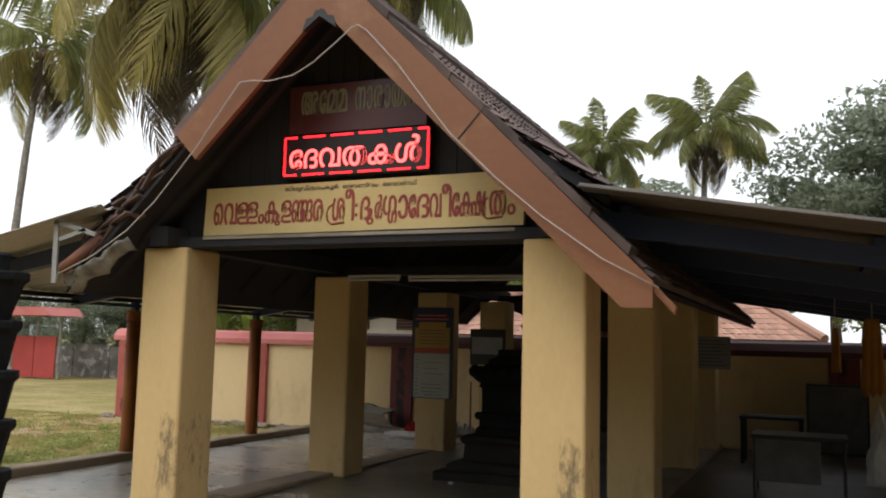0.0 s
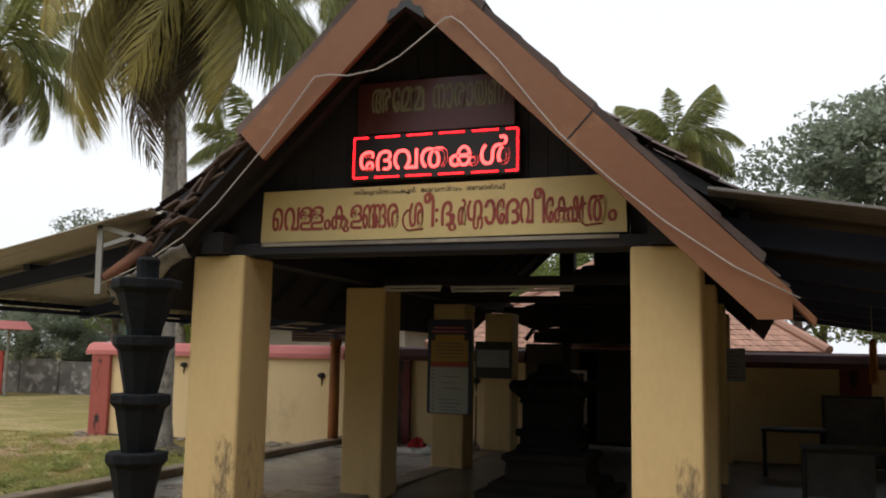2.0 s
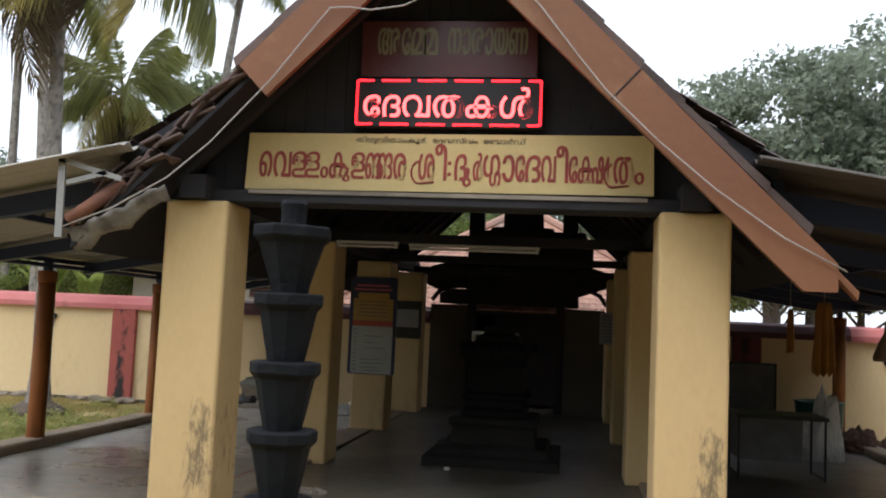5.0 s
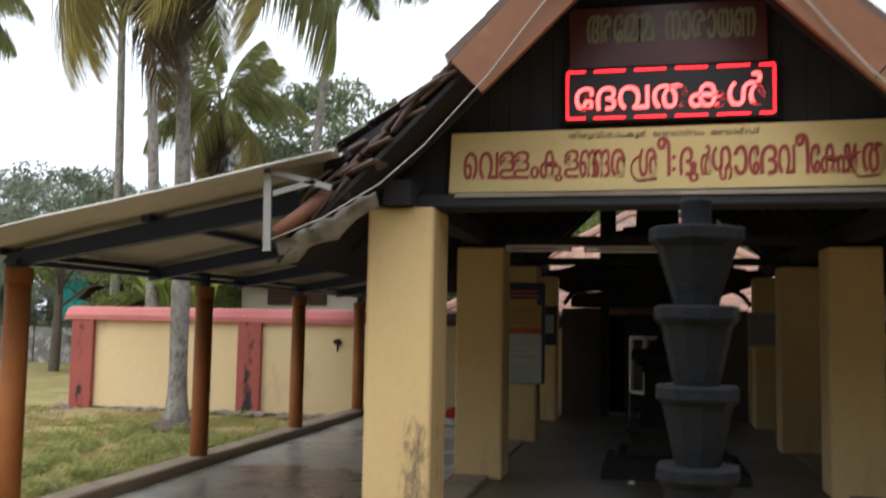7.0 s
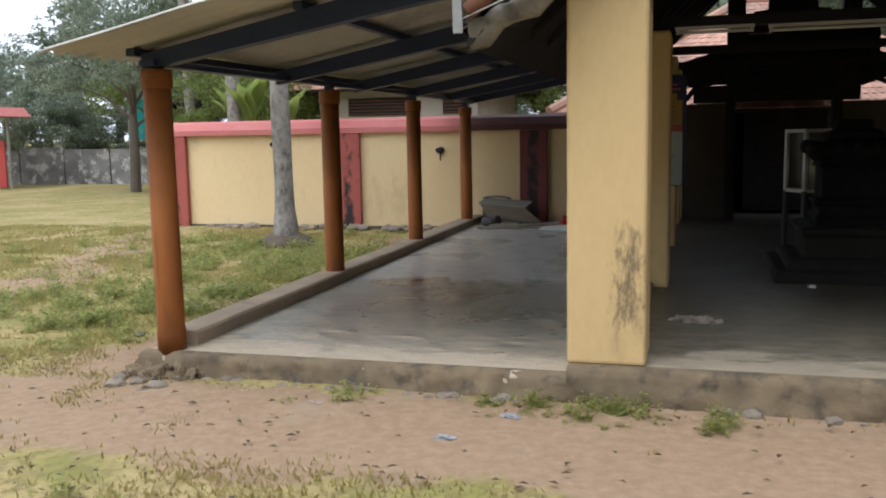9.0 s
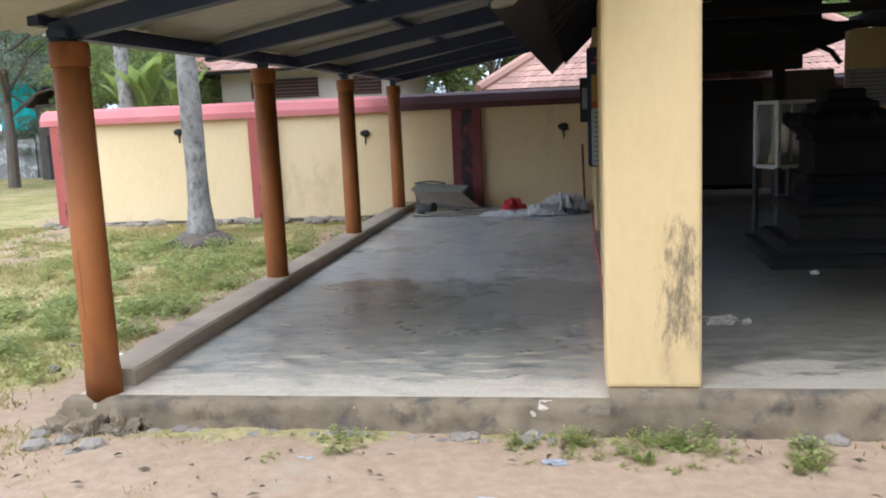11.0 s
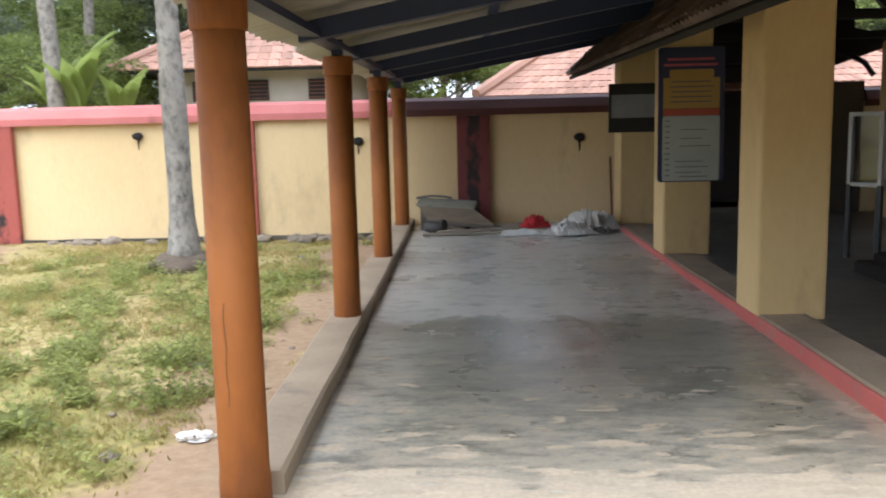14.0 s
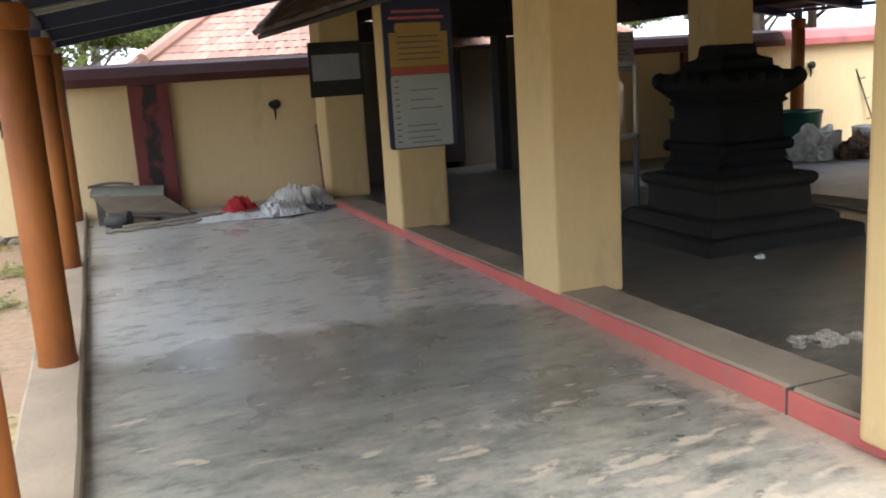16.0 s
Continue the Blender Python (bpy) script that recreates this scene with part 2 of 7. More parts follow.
def part(name, bm, material, parent=None, label="", smooth=False):
    bmesh.ops.recalc_face_normals(bm, faces=bm.faces[:])
    me = bpy.data.meshes.new(name)
    bm.to_mesh(me)
    bm.free()
    me.materials.append(material)
    if smooth:
        me.polygons.foreach_set("use_smooth", [True] * len(me.polygons))
    ob = new(name, me)
    if parent:
        ob.parent = parent
    if label:
        ob["label"] = label
    return ob


def raw(name, verts, faces, material, parent=None, smooth=False):
    me = bpy.data.meshes.new(name)
    me.from_pydata(verts, [], faces)
    me.materials.append(material)
    if smooth:
        me.polygons.foreach_set("use_smooth", [True] * len(me.polygons))
    ob = new(name, me)
    if parent:
        ob.parent = parent
    return ob


def thing(name, label, category, group="", at=(0, 0, 0), kind=""):
    ob = new(name)
    ob.location = at
    ob.empty_display_size = 0.1
    return tagged(ob, label, category, group, kind)


def wobble(ob, amount, scale=3.0):
    """Uneven hand-made surface: pushes the vertices a little."""
    for v in ob.data.vertices:
        v.co += amount * noise.noise_vector(v.co * scale)
    return ob


# ---- plan ----
AXIS = -2.86          # middle line of the hall
FRONT = 6.70          # front edge of the plinth
WALL_Y = 15.35        # face of the compound wall
AISLE_Z, HALL_Z = 0.15, 0.20
PILLARS_Y = (6.97, 9.60, 12.32, 14.72)
COLS_Y = (6.80, 9.56, 12.10, 14.62)
COL_X, COL_XR = -7.30, 1.85

# ---- ground ----
def ground_material():
    m = bpy.data.materials.new("dry_grass_and_sand")
    m.use_nodes = True
    n, l = m.node_tree.nodes, m.node_tree.links
    b = n["Principled BSDF"]
    b.inputs["Roughness"].default_value = 0.95
    b.inputs["Specular IOR Level"].default_value = 0.2
    tc = n.new("ShaderNodeTexCoord")
    sep = n.new("ShaderNodeSeparateXYZ")
    l.new(tc.outputs["Object"], sep.inputs[0])

    def tex(scale, detail=6, rough=0.6):
        t = n.new("ShaderNodeTexNoise")
        t.inputs["Scale"].default_value, t.inputs["Detail"].default_value, t.inputs["Roughness"].default_value = scale, detail, rough
        l.new(tc.outputs["Object"], t.inputs["Vector"])
        return t.outputs["Fac"]

    def op(kind, a, b2, c=None):
        t = n.new("ShaderNodeMath")
        t.operation = kind
        for i, v in enumerate((a, b2, c)):
            if v is None:
                continue
            if isinstance(v, (int, float)):
                t.inputs[i].default_value = v
            else:
                l.new(v, t.inputs[i])
        return t.outputs[0]

    def ramp(v, lo, hi, a=0.0, z=1.0):
        t = n.new("ShaderNodeMapRange")
        t.interpolation_type = "SMOOTHSTEP"
        t.inputs["From Min"].default_value, t.inputs["From Max"].default_value = lo, hi
        t.inputs["To Min"].default_value, t.inputs["To Max"].default_value = a, z
        l.new(v, t.inputs[0])
        return t.outputs[0]

    def mix(f, a, c):
        t = n.new("ShaderNodeMix")
        t.data_type = "RGBA"
        l.new(f, t.inputs["Factor"])
        for s, v in (("A", a), ("B", c)):
            if isinstance(v, tuple):
                t.inputs[s].default_value = (*v, 1)
            else:
                l.new(v, t.inputs[s])
        return t.outputs["Result"]

    wav, mid, fine = tex(0.7), tex(2.2), tex(14)
    warp = op("MULTIPLY", op("SUBTRACT", wav, 0.5), 1.6)
    x, y = op("ADD", sep.outputs[0], warp), op("ADD", sep.outputs[1], warp)
    # worn sandy way along the plinth, the sandy forecourt, the strip beside the aisle and a trodden line in the grass
    way = ramp(op("ABSOLUTE", op("SUBTRACT", y, 5.95), 0), 0.35, 0.85, 1, 0)
    way = op("MULTIPLY", way, ramp(sep.outputs[0], -13, -9, 0.35, 1))
    court = op("MULTIPLY", ramp(x, -4.9, -4.0), ramp(y, 3.4, 4.6, 0.4, 1))
    strip = op("MULTIPLY", ramp(op("ABSOLUTE", op("ADD", x, 7.75), 0), 0.15, 0.75, 0.85, 0), ramp(y, 6.2, 6.8))
    line = op("ADD", op("MULTIPLY", op("ADD", x, 10.7), 0.945), op("MULTIPLY", op("SUBTRACT", y, 9.3), 0.328))
    trod = op("MULTIPLY", ramp(op("ABSOLUTE", line, 0), 0.25, 0.8, 0.6, 0), ramp(y, 7.5, 9))
    sand = op("MAXIMUM", op("MAXIMUM", way, court), op("MAXIMUM", strip, trod))
    sand = ramp(op("ADD", sand, op("MULTIPLY", op("SUBTRACT", mid, 0.5), 1.3)), 0.35, 0.65)
    grass = mix(ramp(mid, 0.38, 0.62), (0.35, 0.275, 0.11), (0.22, 0.21, 0.06))
    grass = mix(ramp(wav, 0.45, 0.62), grass, (0.40, 0.31, 0.15))
    grass = mix(ramp(fine, 0.30, 0.62), (0.19, 0.155, 0.065), grass)
    sandc = mix(ramp(fine, 0.3, 0.75), (0.27, 0.182, 0.112), (0.345, 0.238, 0.153))
    sandc = mix(ramp(mid, 0.55, 0.75), sandc, (0.31, 0.238, 0.158))
    l.new(mix(sand, grass, sandc), b.inputs["Base Color"])
    bp = n.new("ShaderNodeBump")
    bp.inputs["Strength"].default_value, bp.inputs["Distance"].default_value = 0.35, 0.03
    l.new(op("ADD", fine, op("MULTIPLY", tex(60), 0.5)), bp.inputs["Height"])
    l.new(bp.outputs[0], b.inputs["Normal"])
    return m


def axis_steps(a, b, step, far):
    mid = list(np.arange(a, b + 1e-6, step))
    lo, hi, d = [a], [b], step
    while hi[-1] < far:
        d *= 1.35
        lo.append(lo[-1] - d)
        hi.append(hi[-1] + d)
    return lo[:0:-1] + mid + hi[1:]


def build_ground():
    xs, ys = axis_steps(-18, 6, 0.25, 900), axis_steps(-2, 24, 0.25, 900)
    verts, faces = [], []
    for y in ys:
        for x in xs:
            z = 0.035 * noise.noise((x * 0.7, y * 0.7, 0)) + 0.012 * noise.noise((x * 3, y * 3, 5))
            verts.append((x, y, z if abs(x) < 40 and abs(y) < 40 else -0.05))
    w = len(xs)
    for j in range(len(ys) - 1):
        for i in range(w - 1):
            a = j * w + i
            faces.append((a, a + 1, a + 1 + w, a + w))
    return tagged(raw("ground", verts, faces, ground_material(), smooth=True), "dry patchy grass and sandy ground", "ground", kind="structure")


build_ground()


# ---- floors, plinth and kerbs ----
def floor_material(name, base, light, worn, sheen, reach, far, flaky=0.0, smear=False):
    """Trowelled cement: cloudy tone, pale flaked patches that thicken towards the open front, dusty where worn and
    glossy where not. A pale far colour paints reflected sky onto the back part.
    """
    m = bpy.data.materials.new(name)
    m.use_nodes = True
    n, l = m.node_tree.nodes, m.node_tree.links
    b = n["Principled BSDF"]
    tc = n.new("ShaderNodeTexCoord")
    mp = n.new("ShaderNodeMapping")
    mp.inputs["Scale"].default_value = (0.7, 1.8, 1)
    l.new(tc.outputs["Object"], mp.inputs["Vector"])
    sep = n.new("ShaderNodeSeparateXYZ")
    l.new(tc.outputs["Object"], sep.inputs[0])

    def tex(scale, detail, rough, vec):
        t = n.new("ShaderNodeTexNoise")
        t.inputs["Scale"].default_value, t.inputs["Detail"].default_value, t.inputs["Roughness"].default_value = scale, detail, rough
        l.new(vec, t.inputs["Vector"])
        return t.outputs["Fac"]

    def ramp(v, lo, hi, a=0.0, z=1.0):
        t = n.new("ShaderNodeMapRange")
        t.inputs["From Min"].default_value, t.inputs["From Max"].default_value = lo, hi
        t.inputs["To Min"].default_value, t.inputs["To Max"].default_value = a, z
        l.new(v, t.inputs[0])
        return t.outputs[0]

    def add(a, c, kind="ADD"):
        t = n.new("ShaderNodeMath")
        t.operation = kind
        l.new(a, t.inputs[0])
        l.new(c, t.inputs[1])
        return t.outputs[0]

    def mix(f, a, c):
        t = n.new("ShaderNodeMix")
        t.data_type = "RGBA"
        l.new(f, t.inputs["Factor"])
        for s, v in (("A", a), ("B", c)):
            if isinstance(v, tuple):
                t.inputs[s].default_value = (*v, 1)
            else:
                l.new(v, t.inputs[s])
        return t.outputs["Result"]
    cloud = tex(0.9, 6, 0.6, tc.outputs["Object"])
    blotch = tex(3.6, 8, 0.68, mp.outputs[0])
    flake = tex(6.2, 7, 0.56, mp.outputs[0])
    mp2 = n.new("ShaderNodeMapping")
    mp2.inputs["Scale"].default_value = (1.2, 2.4, 1)
    mp2.inputs["Rotation"].default_value = (0, 0, 0.12)
    l.new(tc.outputs["Object"], mp2.inputs["Vector"])
    streak = tex(4.0, 9, 0.72, mp2.outputs[0])
    grit = tex(45, 4, 0.6, tc.outputs["Object"])
    near = ramp(sep.outputs[1], 6.7, reach, 0.085, -0.075)
    worn_mask = ramp(add(flake, near), 0.625 + flaky, 0.642 + flaky)
    scuff = ramp(add(blotch, near), 0.50, 0.62, 0, 0.6)
    wander = add(sep.outputs[1], ramp(blotch, 0.25, 0.75, -0.5, 0.5))
    dusty = ramp(wander, 6.98, 7.12, 0.95, 0.0)
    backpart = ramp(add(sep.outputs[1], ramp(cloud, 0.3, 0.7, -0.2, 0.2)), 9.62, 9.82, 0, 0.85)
    tone = mix(ramp(cloud, 0.35, 0.65), base, light)
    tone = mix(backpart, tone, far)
    tone = mix(scuff, tone, tuple(0.55 * v + 0.45 * w for v, w in zip(light, worn)))
    tone = mix(ramp(add(streak, near), 0.52, 0.68, 0, 0.75), tone, tuple(0.35 * v + 0.65 * w for v, w in zip(light, worn)))
    tone = mix(ramp(streak, 0.36, 0.50, 0.75, 0), tone, tuple(v * 0.6 for v in base))
    tone = mix(worn_mask, tone, worn)
    tone = mix(add(dusty, ramp(blotch, 0.3, 0.55, 0.6, 1.0), "MULTIPLY"), tone, tuple(v * 0.95 for v in worn))
    spill = ramp(add(sep.outputs[0], ramp(blotch, 0.3, 0.7, -0.06, 0.06)), -4.80, -4.765)
    spill = add(spill, ramp(add(sep.outputs[1], ramp(cloud, 0.3, 0.7, -0.5, 0.5)), 8.6, 9.6, 0.9, 0.0), "MULTIPLY")
    if smear:
        tone = mix(spill, tone, tuple(v * 0.92 for v in worn))
    tone2 = n.new("ShaderNodeMix")
    tone2.data_type, tone2.blend_type = "RGBA", "OVERLAY"
    tone2.inputs["Factor"].default_value = 0.25
    l.new(tone, tone2.inputs["A"])
    l.new(grit, tone2.inputs["B"])
    l.new(tone2.outputs["Result"], b.inputs["Base Color"])
    rough = add(ramp(cloud, 0.3, 0.7, sheen - 0.07, sheen + 0.10), add(ramp(worn_mask, 0, 1, 0, 0.35), dusty, "MAXIMUM"), "ADD")
    l.new(ramp(rough, 0, 1), b.inputs["Roughness"])
    bp = n.new("ShaderNodeBump")
    bp.inputs["Strength"].default_value, bp.inputs["Distance"].default_value = 0.06, 0.01
    l.new(add(blotch, worn_mask), bp.inputs["Height"])
    l.new(bp.outputs[0], b.inputs["Normal"])
    return m


# the aisle's 0.52 grey puts the sky's reflection into the back half's colour
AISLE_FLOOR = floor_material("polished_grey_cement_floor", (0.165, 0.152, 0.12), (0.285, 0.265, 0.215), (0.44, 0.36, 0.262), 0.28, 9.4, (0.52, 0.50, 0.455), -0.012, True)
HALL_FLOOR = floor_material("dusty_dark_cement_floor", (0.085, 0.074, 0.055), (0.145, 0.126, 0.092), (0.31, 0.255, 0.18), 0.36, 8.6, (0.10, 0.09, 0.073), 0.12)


def slab(name, x0, y0, x1, y1, z, material, label, ragged=True):
    """A floor slab with a broken, uneven front edge."""
    bm = bmesh.new()
    nx = max(4, int((x1 - x0) / 0.12))
    top, low = [], []
    for i in range(nx + 1):
        x = x0 + (x1 - x0) * i / nx
        e = 0.05 * noise.noise((x * 1.3, 0, 3)) + 0.025 * noise.noise((x * 6, 1, 3)) if ragged else 0
        top.append(bm.verts.new((x, y0 + e + 0.03, z)))
        low.append((bm.verts.new((x, y0 + e * 0.6 - 0.005, z - 0.03)), bm.verts.new((x, y0 - 0.03 + 0.05 * noise.noise((x * 2, 7, 1)), -0.1))))
    backs = [bm.verts.new((x0 + (x1 - x0) * i / nx, y1, z)) for i in range(nx + 1)]
    for i in range(nx):
        bm.faces.new((top[i], top[i + 1], backs[i + 1], backs[i]))
        bm.faces.new((low[i][0], low[i + 1][0], top[i + 1], top[i]))
        bm.faces.new((low[i][1], low[i + 1][1], low[i + 1][0], low[i][0]))
    for i in (0, nx):
        b0 = bm.verts.new((x0 if i == 0 else x1, y1, -0.1))
        bm.faces.new((top[i], backs[i], b0, low[i][1], low[i][0]))
    ob = part(name, bm, material)
    return tagged(ob, label, "floor", kind="structure")


def edge_strip(x0, x1, z):
    """The broken face of the plinth, chipped and pitted."""
    bm = bmesh.new()
    n = int((x1 - x0) / 0.03)
    rows = []
    for i in range(n + 1):
        x = x0 + (x1 - x0) * i / n
        e = 0.045 * noise.noise((x * 1.6, 0, 3)) + 0.03 * noise.noise((x * 7, 1, 3))
        chip = max(0.0, noise.noise((x * 3.1, 5, 2)) - 0.1) * 0.10
        col = [bm.verts.new((x, FRONT + 0.06, z + 0.004)), bm.verts.new((x, FRONT - 0.01 + e + chip, z + 0.001))]
        for k in range(7):
            f = k / 6
            d = 0.030 * noise.noise((x * 9, f * 3, 4)) + 0.022 * noise.noise((x * 23, f * 6, 7))
            col.append(bm.verts.new((x, FRONT - 0.035 - 0.04 * f + e * (1 - f) + chip * (1 - f) + d, (z - 0.014) * (1 - f) - 0.06 * f + 0.006 * noise.noise((x * 15, f * 9, 1)))))
        rows.append(col)
    for a, b in zip(rows, rows[1:]):
        for k in range(len(a) - 1):
            bm.faces.new((a[k], b[k], b[k + 1], a[k + 1]))
    return bm


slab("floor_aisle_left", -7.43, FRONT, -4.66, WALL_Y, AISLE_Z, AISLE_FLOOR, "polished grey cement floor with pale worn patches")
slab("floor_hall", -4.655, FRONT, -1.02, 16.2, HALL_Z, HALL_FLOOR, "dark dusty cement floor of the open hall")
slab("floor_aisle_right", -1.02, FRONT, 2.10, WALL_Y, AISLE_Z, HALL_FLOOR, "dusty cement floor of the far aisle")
for name, x0, x1, z in (("plinth_edge_left", -7.46, -4.70, AISLE_Z), ("plinth_edge_hall", -4.70, -1.02, HALL_Z), ("plinth_edge_right", -1.02, 2.1, AISLE_Z)):
    tagged(part(name, edge_strip(x0, x1, z), EDGE_BROWN, smooth=True), "crumbling brown cement edge of the plinth", "plinth edge", kind="structure")


def kerb(name, x0, x1, y0, y1, z0, z1, material, label, z_far=None, lean=0.0, rough=0.008):
    bm = bmesh.new()
    z_near, z_far = z1, z1 if z_far is None else z_far
    n = int((y1 - y0) / 0.125)
    edge = min(0.015, 0.2 * (x1 - x0))
    rows = []
    for i in range(n + 1):
        y = y0 + (y1 - y0) * i / n
        f = min(1.0, (y - y0) / 5.0)
        w = rough * noise.noise((x0, y * 2.2, 2)) + lean * (1 - f)
        z1 = z_near + (z_far - z_near) * f + 0.004 * noise.noise((x0, y * 1.7, 6))
        rows.append([bm.verts.new(p) for p in ((x0 + w, y, z0), (x0 + w, y, z1 - 0.015), (x0 + edge + w, y, z1), (x1 - edge + w, y, z1), (x1 + w, y, z1 - 0.015), (x1 + w, y, z0))])
    for a, b in zip(rows, rows[1:]):
        for k in range(5):
            bm.faces.new((a[k], a[k + 1], b[k + 1], b[k]))
    bm.faces.new(rows[0])
    bm.faces.new(rows[-1][::-1])
    return tagged(part(name, bm, material), label, "kerb", kind="structure")


kerb("kerb_left", -7.43, -7.19, 6.92, 15.3, -0.1, 0.245, KERB_CEMENT, "low grey cement kerb carrying the round columns")
kerb("kerb_hall_left", -4.672, -4.365, 7.192, 15.3, 0.0, 0.258, KERB_CEMENT, "grey cement kerb between the square pillars", 0.212, 0.03)
kerb("kerb_face_red", -4.692, -4.675, 6.86, 15.3, 0.0, 0.254, KERB_RED, "red painted face of the cement kerb", 0.209, 0.03)
kerb("kerb_hall_right", -1.325, -1.01, 7.192, 15.3, 0.0, 0.258, KERB_CEMENT, "grey cement kerb between the square pillars", 0.212)
bm = bmesh.new()
box(bm, -4.672, 7.565, 0.15, -4.36, 7.572, 0.2595)
tagged(part("kerb_joint", bm, FOOTING), "dark open joint across the cement kerb", "joint", kind="structure")
kerb("kerb_right", 1.73, 1.97, 6.92, 15.3, -0.1, 0.245, KERB_CEMENT, "low grey cement kerb carrying the round columns")


# ---- compound wall ----
def pilaster_material(name, c1, c2):
    """Red oxide paint with soot and oil smudges running down the middle."""
    m = mat(name, c1, c2, 2.0, 0.75, 30, 0.1)
    n, l = m.node_tree.nodes, m.node_tree.links
    b = n["Principled BSDF"]
    old = b.inputs["Base Color"].links[0].from_socket
    tc = n.new("ShaderNodeTexCoord")
    sep = n.new("ShaderNodeSeparateXYZ")
    l.new(tc.outputs["Object"], sep.inputs[0])
    info = n.new("ShaderNodeObjectInfo")
    t = n.new("ShaderNodeTexNoise")
    t.noise_dimensions = "4D"
    t.inputs["Scale"].default_value, t.inputs["Detail"].default_value, t.inputs["Roughness"].default_value = 4.2, 6, 0.6
    mul = n.new("ShaderNodeMath")
    mul.operation = "MULTIPLY"
    mul.inputs[1].default_value = 20
    l.new(info.outputs["Random"], mul.inputs[0])
    l.new(mul.outputs[0], t.inputs["W"])
    mp = n.new("ShaderNodeMapping")
    mp.inputs["Scale"].default_value = (1.2, 1, 0.8)
    l.new(tc.outputs["Object"], mp.inputs["Vector"])
    l.new(mp.outputs[0], t.inputs["Vector"])
    ab = n.new("ShaderNodeMath")
    ab.operation = "ABSOLUTE"
    l.new(sep.outputs[0], ab.inputs[0])
    mid = n.new("ShaderNodeMapRange")
    mid.interpolation_type = "SMOOTHSTEP"
    mid.inputs["From Min"].default_value, mid.inputs["From Max"].default_value = 0.03, 0.15
    mid.inputs["To Min"].default_value, mid.inputs["To Max"].default_value = 0.20, 0.0
    l.new(ab.outputs[0], mid.inputs[0])
    add = n.new("ShaderNodeMath")
    l.new(mid.outputs[0], add.inputs[0])
    l.new(t.outputs["Fac"], add.inputs[1])
    mask = n.new("ShaderNodeMapRange")
    mask.inputs["From Min"].default_value, mask.inputs["From Max"].default_value = 0.62, 0.74
    l.new(add.outputs[0], mask.inputs[0])
    mx = n.new("ShaderNodeMix")
    mx.data_type = "RGBA"
    l.new(mask.outputs[0], mx.inputs["Factor"])
    l.new(old, mx.inputs["A"])
    mx.inputs["B"].default_value = (0.022, 0.014, 0.013, 1)
    l.new(mx.outputs["Result"], b.inputs["Base Color"])
    return m


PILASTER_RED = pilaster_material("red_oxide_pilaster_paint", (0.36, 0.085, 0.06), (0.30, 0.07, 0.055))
# darker copy for pilasters under the roof: soot and roof shade in the colour
PILASTER_SHADED = pilaster_material("maroon_pilaster_paint_with_shade", (0.17, 0.035, 0.033), (0.13, 0.03, 0.028))


def compound_wall(name, x0, x1, pilasters, copings):
    wall = thing(name, "yellow compound wall with red pilasters and a pink coping", "wall", kind="structure")
    bm = bmesh.new()
    box(bm, x0, WALL_Y, -0.3, x1, WALL_Y + 0.23, 1.60)
    ob = part("wall_body", bm, WALL_YELLOW, wall)
    bm = bmesh.new()
    box(bm, x0 - 0.03, WALL_Y - 0.07, -0.1, x1, WALL_Y - 0.002, 0.05)
    bmesh.ops.subdivide_edges(bm, edges=bm.edges[:], cuts=20, use_grid_fill=True)
    wobble(part("footing", bm, FOOTING, wall, "crumbling damp footing"), 0.03, 4)
    for c0, c1, material in copings:
        bm = bmesh.new()
        prof = ((WALL_Y - 0.10, 1.545), (WALL_Y - 0.10, 1.63), (WALL_Y - 0.02, 1.74), (WALL_Y + 0.10, 1.78), (WALL_Y + 0.25, 1.74), (WALL_Y + 0.33, 1.63), (WALL_Y + 0.33, 1.545))
        a = [bm.verts.new((c0, y, z)) for y, z in prof]
        b = [bm.verts.new((c1, y, z)) for y, z in prof]
        for i in range(len(prof)):
            j = (i + 1) % len(prof)
            bm.faces.new((a[i], a[j], b[j], b[i]))
        bm.faces.new(a)
        bm.faces.new(b[::-1])
        part("coping", bm, material, wall, "faded pink rounded coping" if material == COPING_PINK else "sooty maroon coping with roof shade in its colour")
    for px in pilasters:
        bm = bmesh.new()
        box(bm, -0.21, -0.09, -0.2, 0.21, -0.003, 1.543)
        bevel(bm, 0.012)
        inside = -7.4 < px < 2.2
        part("pilaster", bm, PILASTER_SHADED if inside else PILASTER_RED, wall, "maroon pilaster with roof shade in its colour" if inside else "red pilaster with soot marks").location = (px, WALL_Y, 0)
    return wall


# between the roof edges the coping takes the colour with roof shade in it
compound_wall("wall_back_left", -12.83, -4.22, (-12.60, -9.44, -6.41), ((-12.95, -7.45, COPING_PINK), (-7.445, -4.22, COPING_SHADED)))
compound_wall("wall_back_right", -1.45, 14.0, (0.7, 6.5, 9.6), ((-1.45, 2.2, COPING_SHADED), (2.205, 14.0, COPING_PINK)))


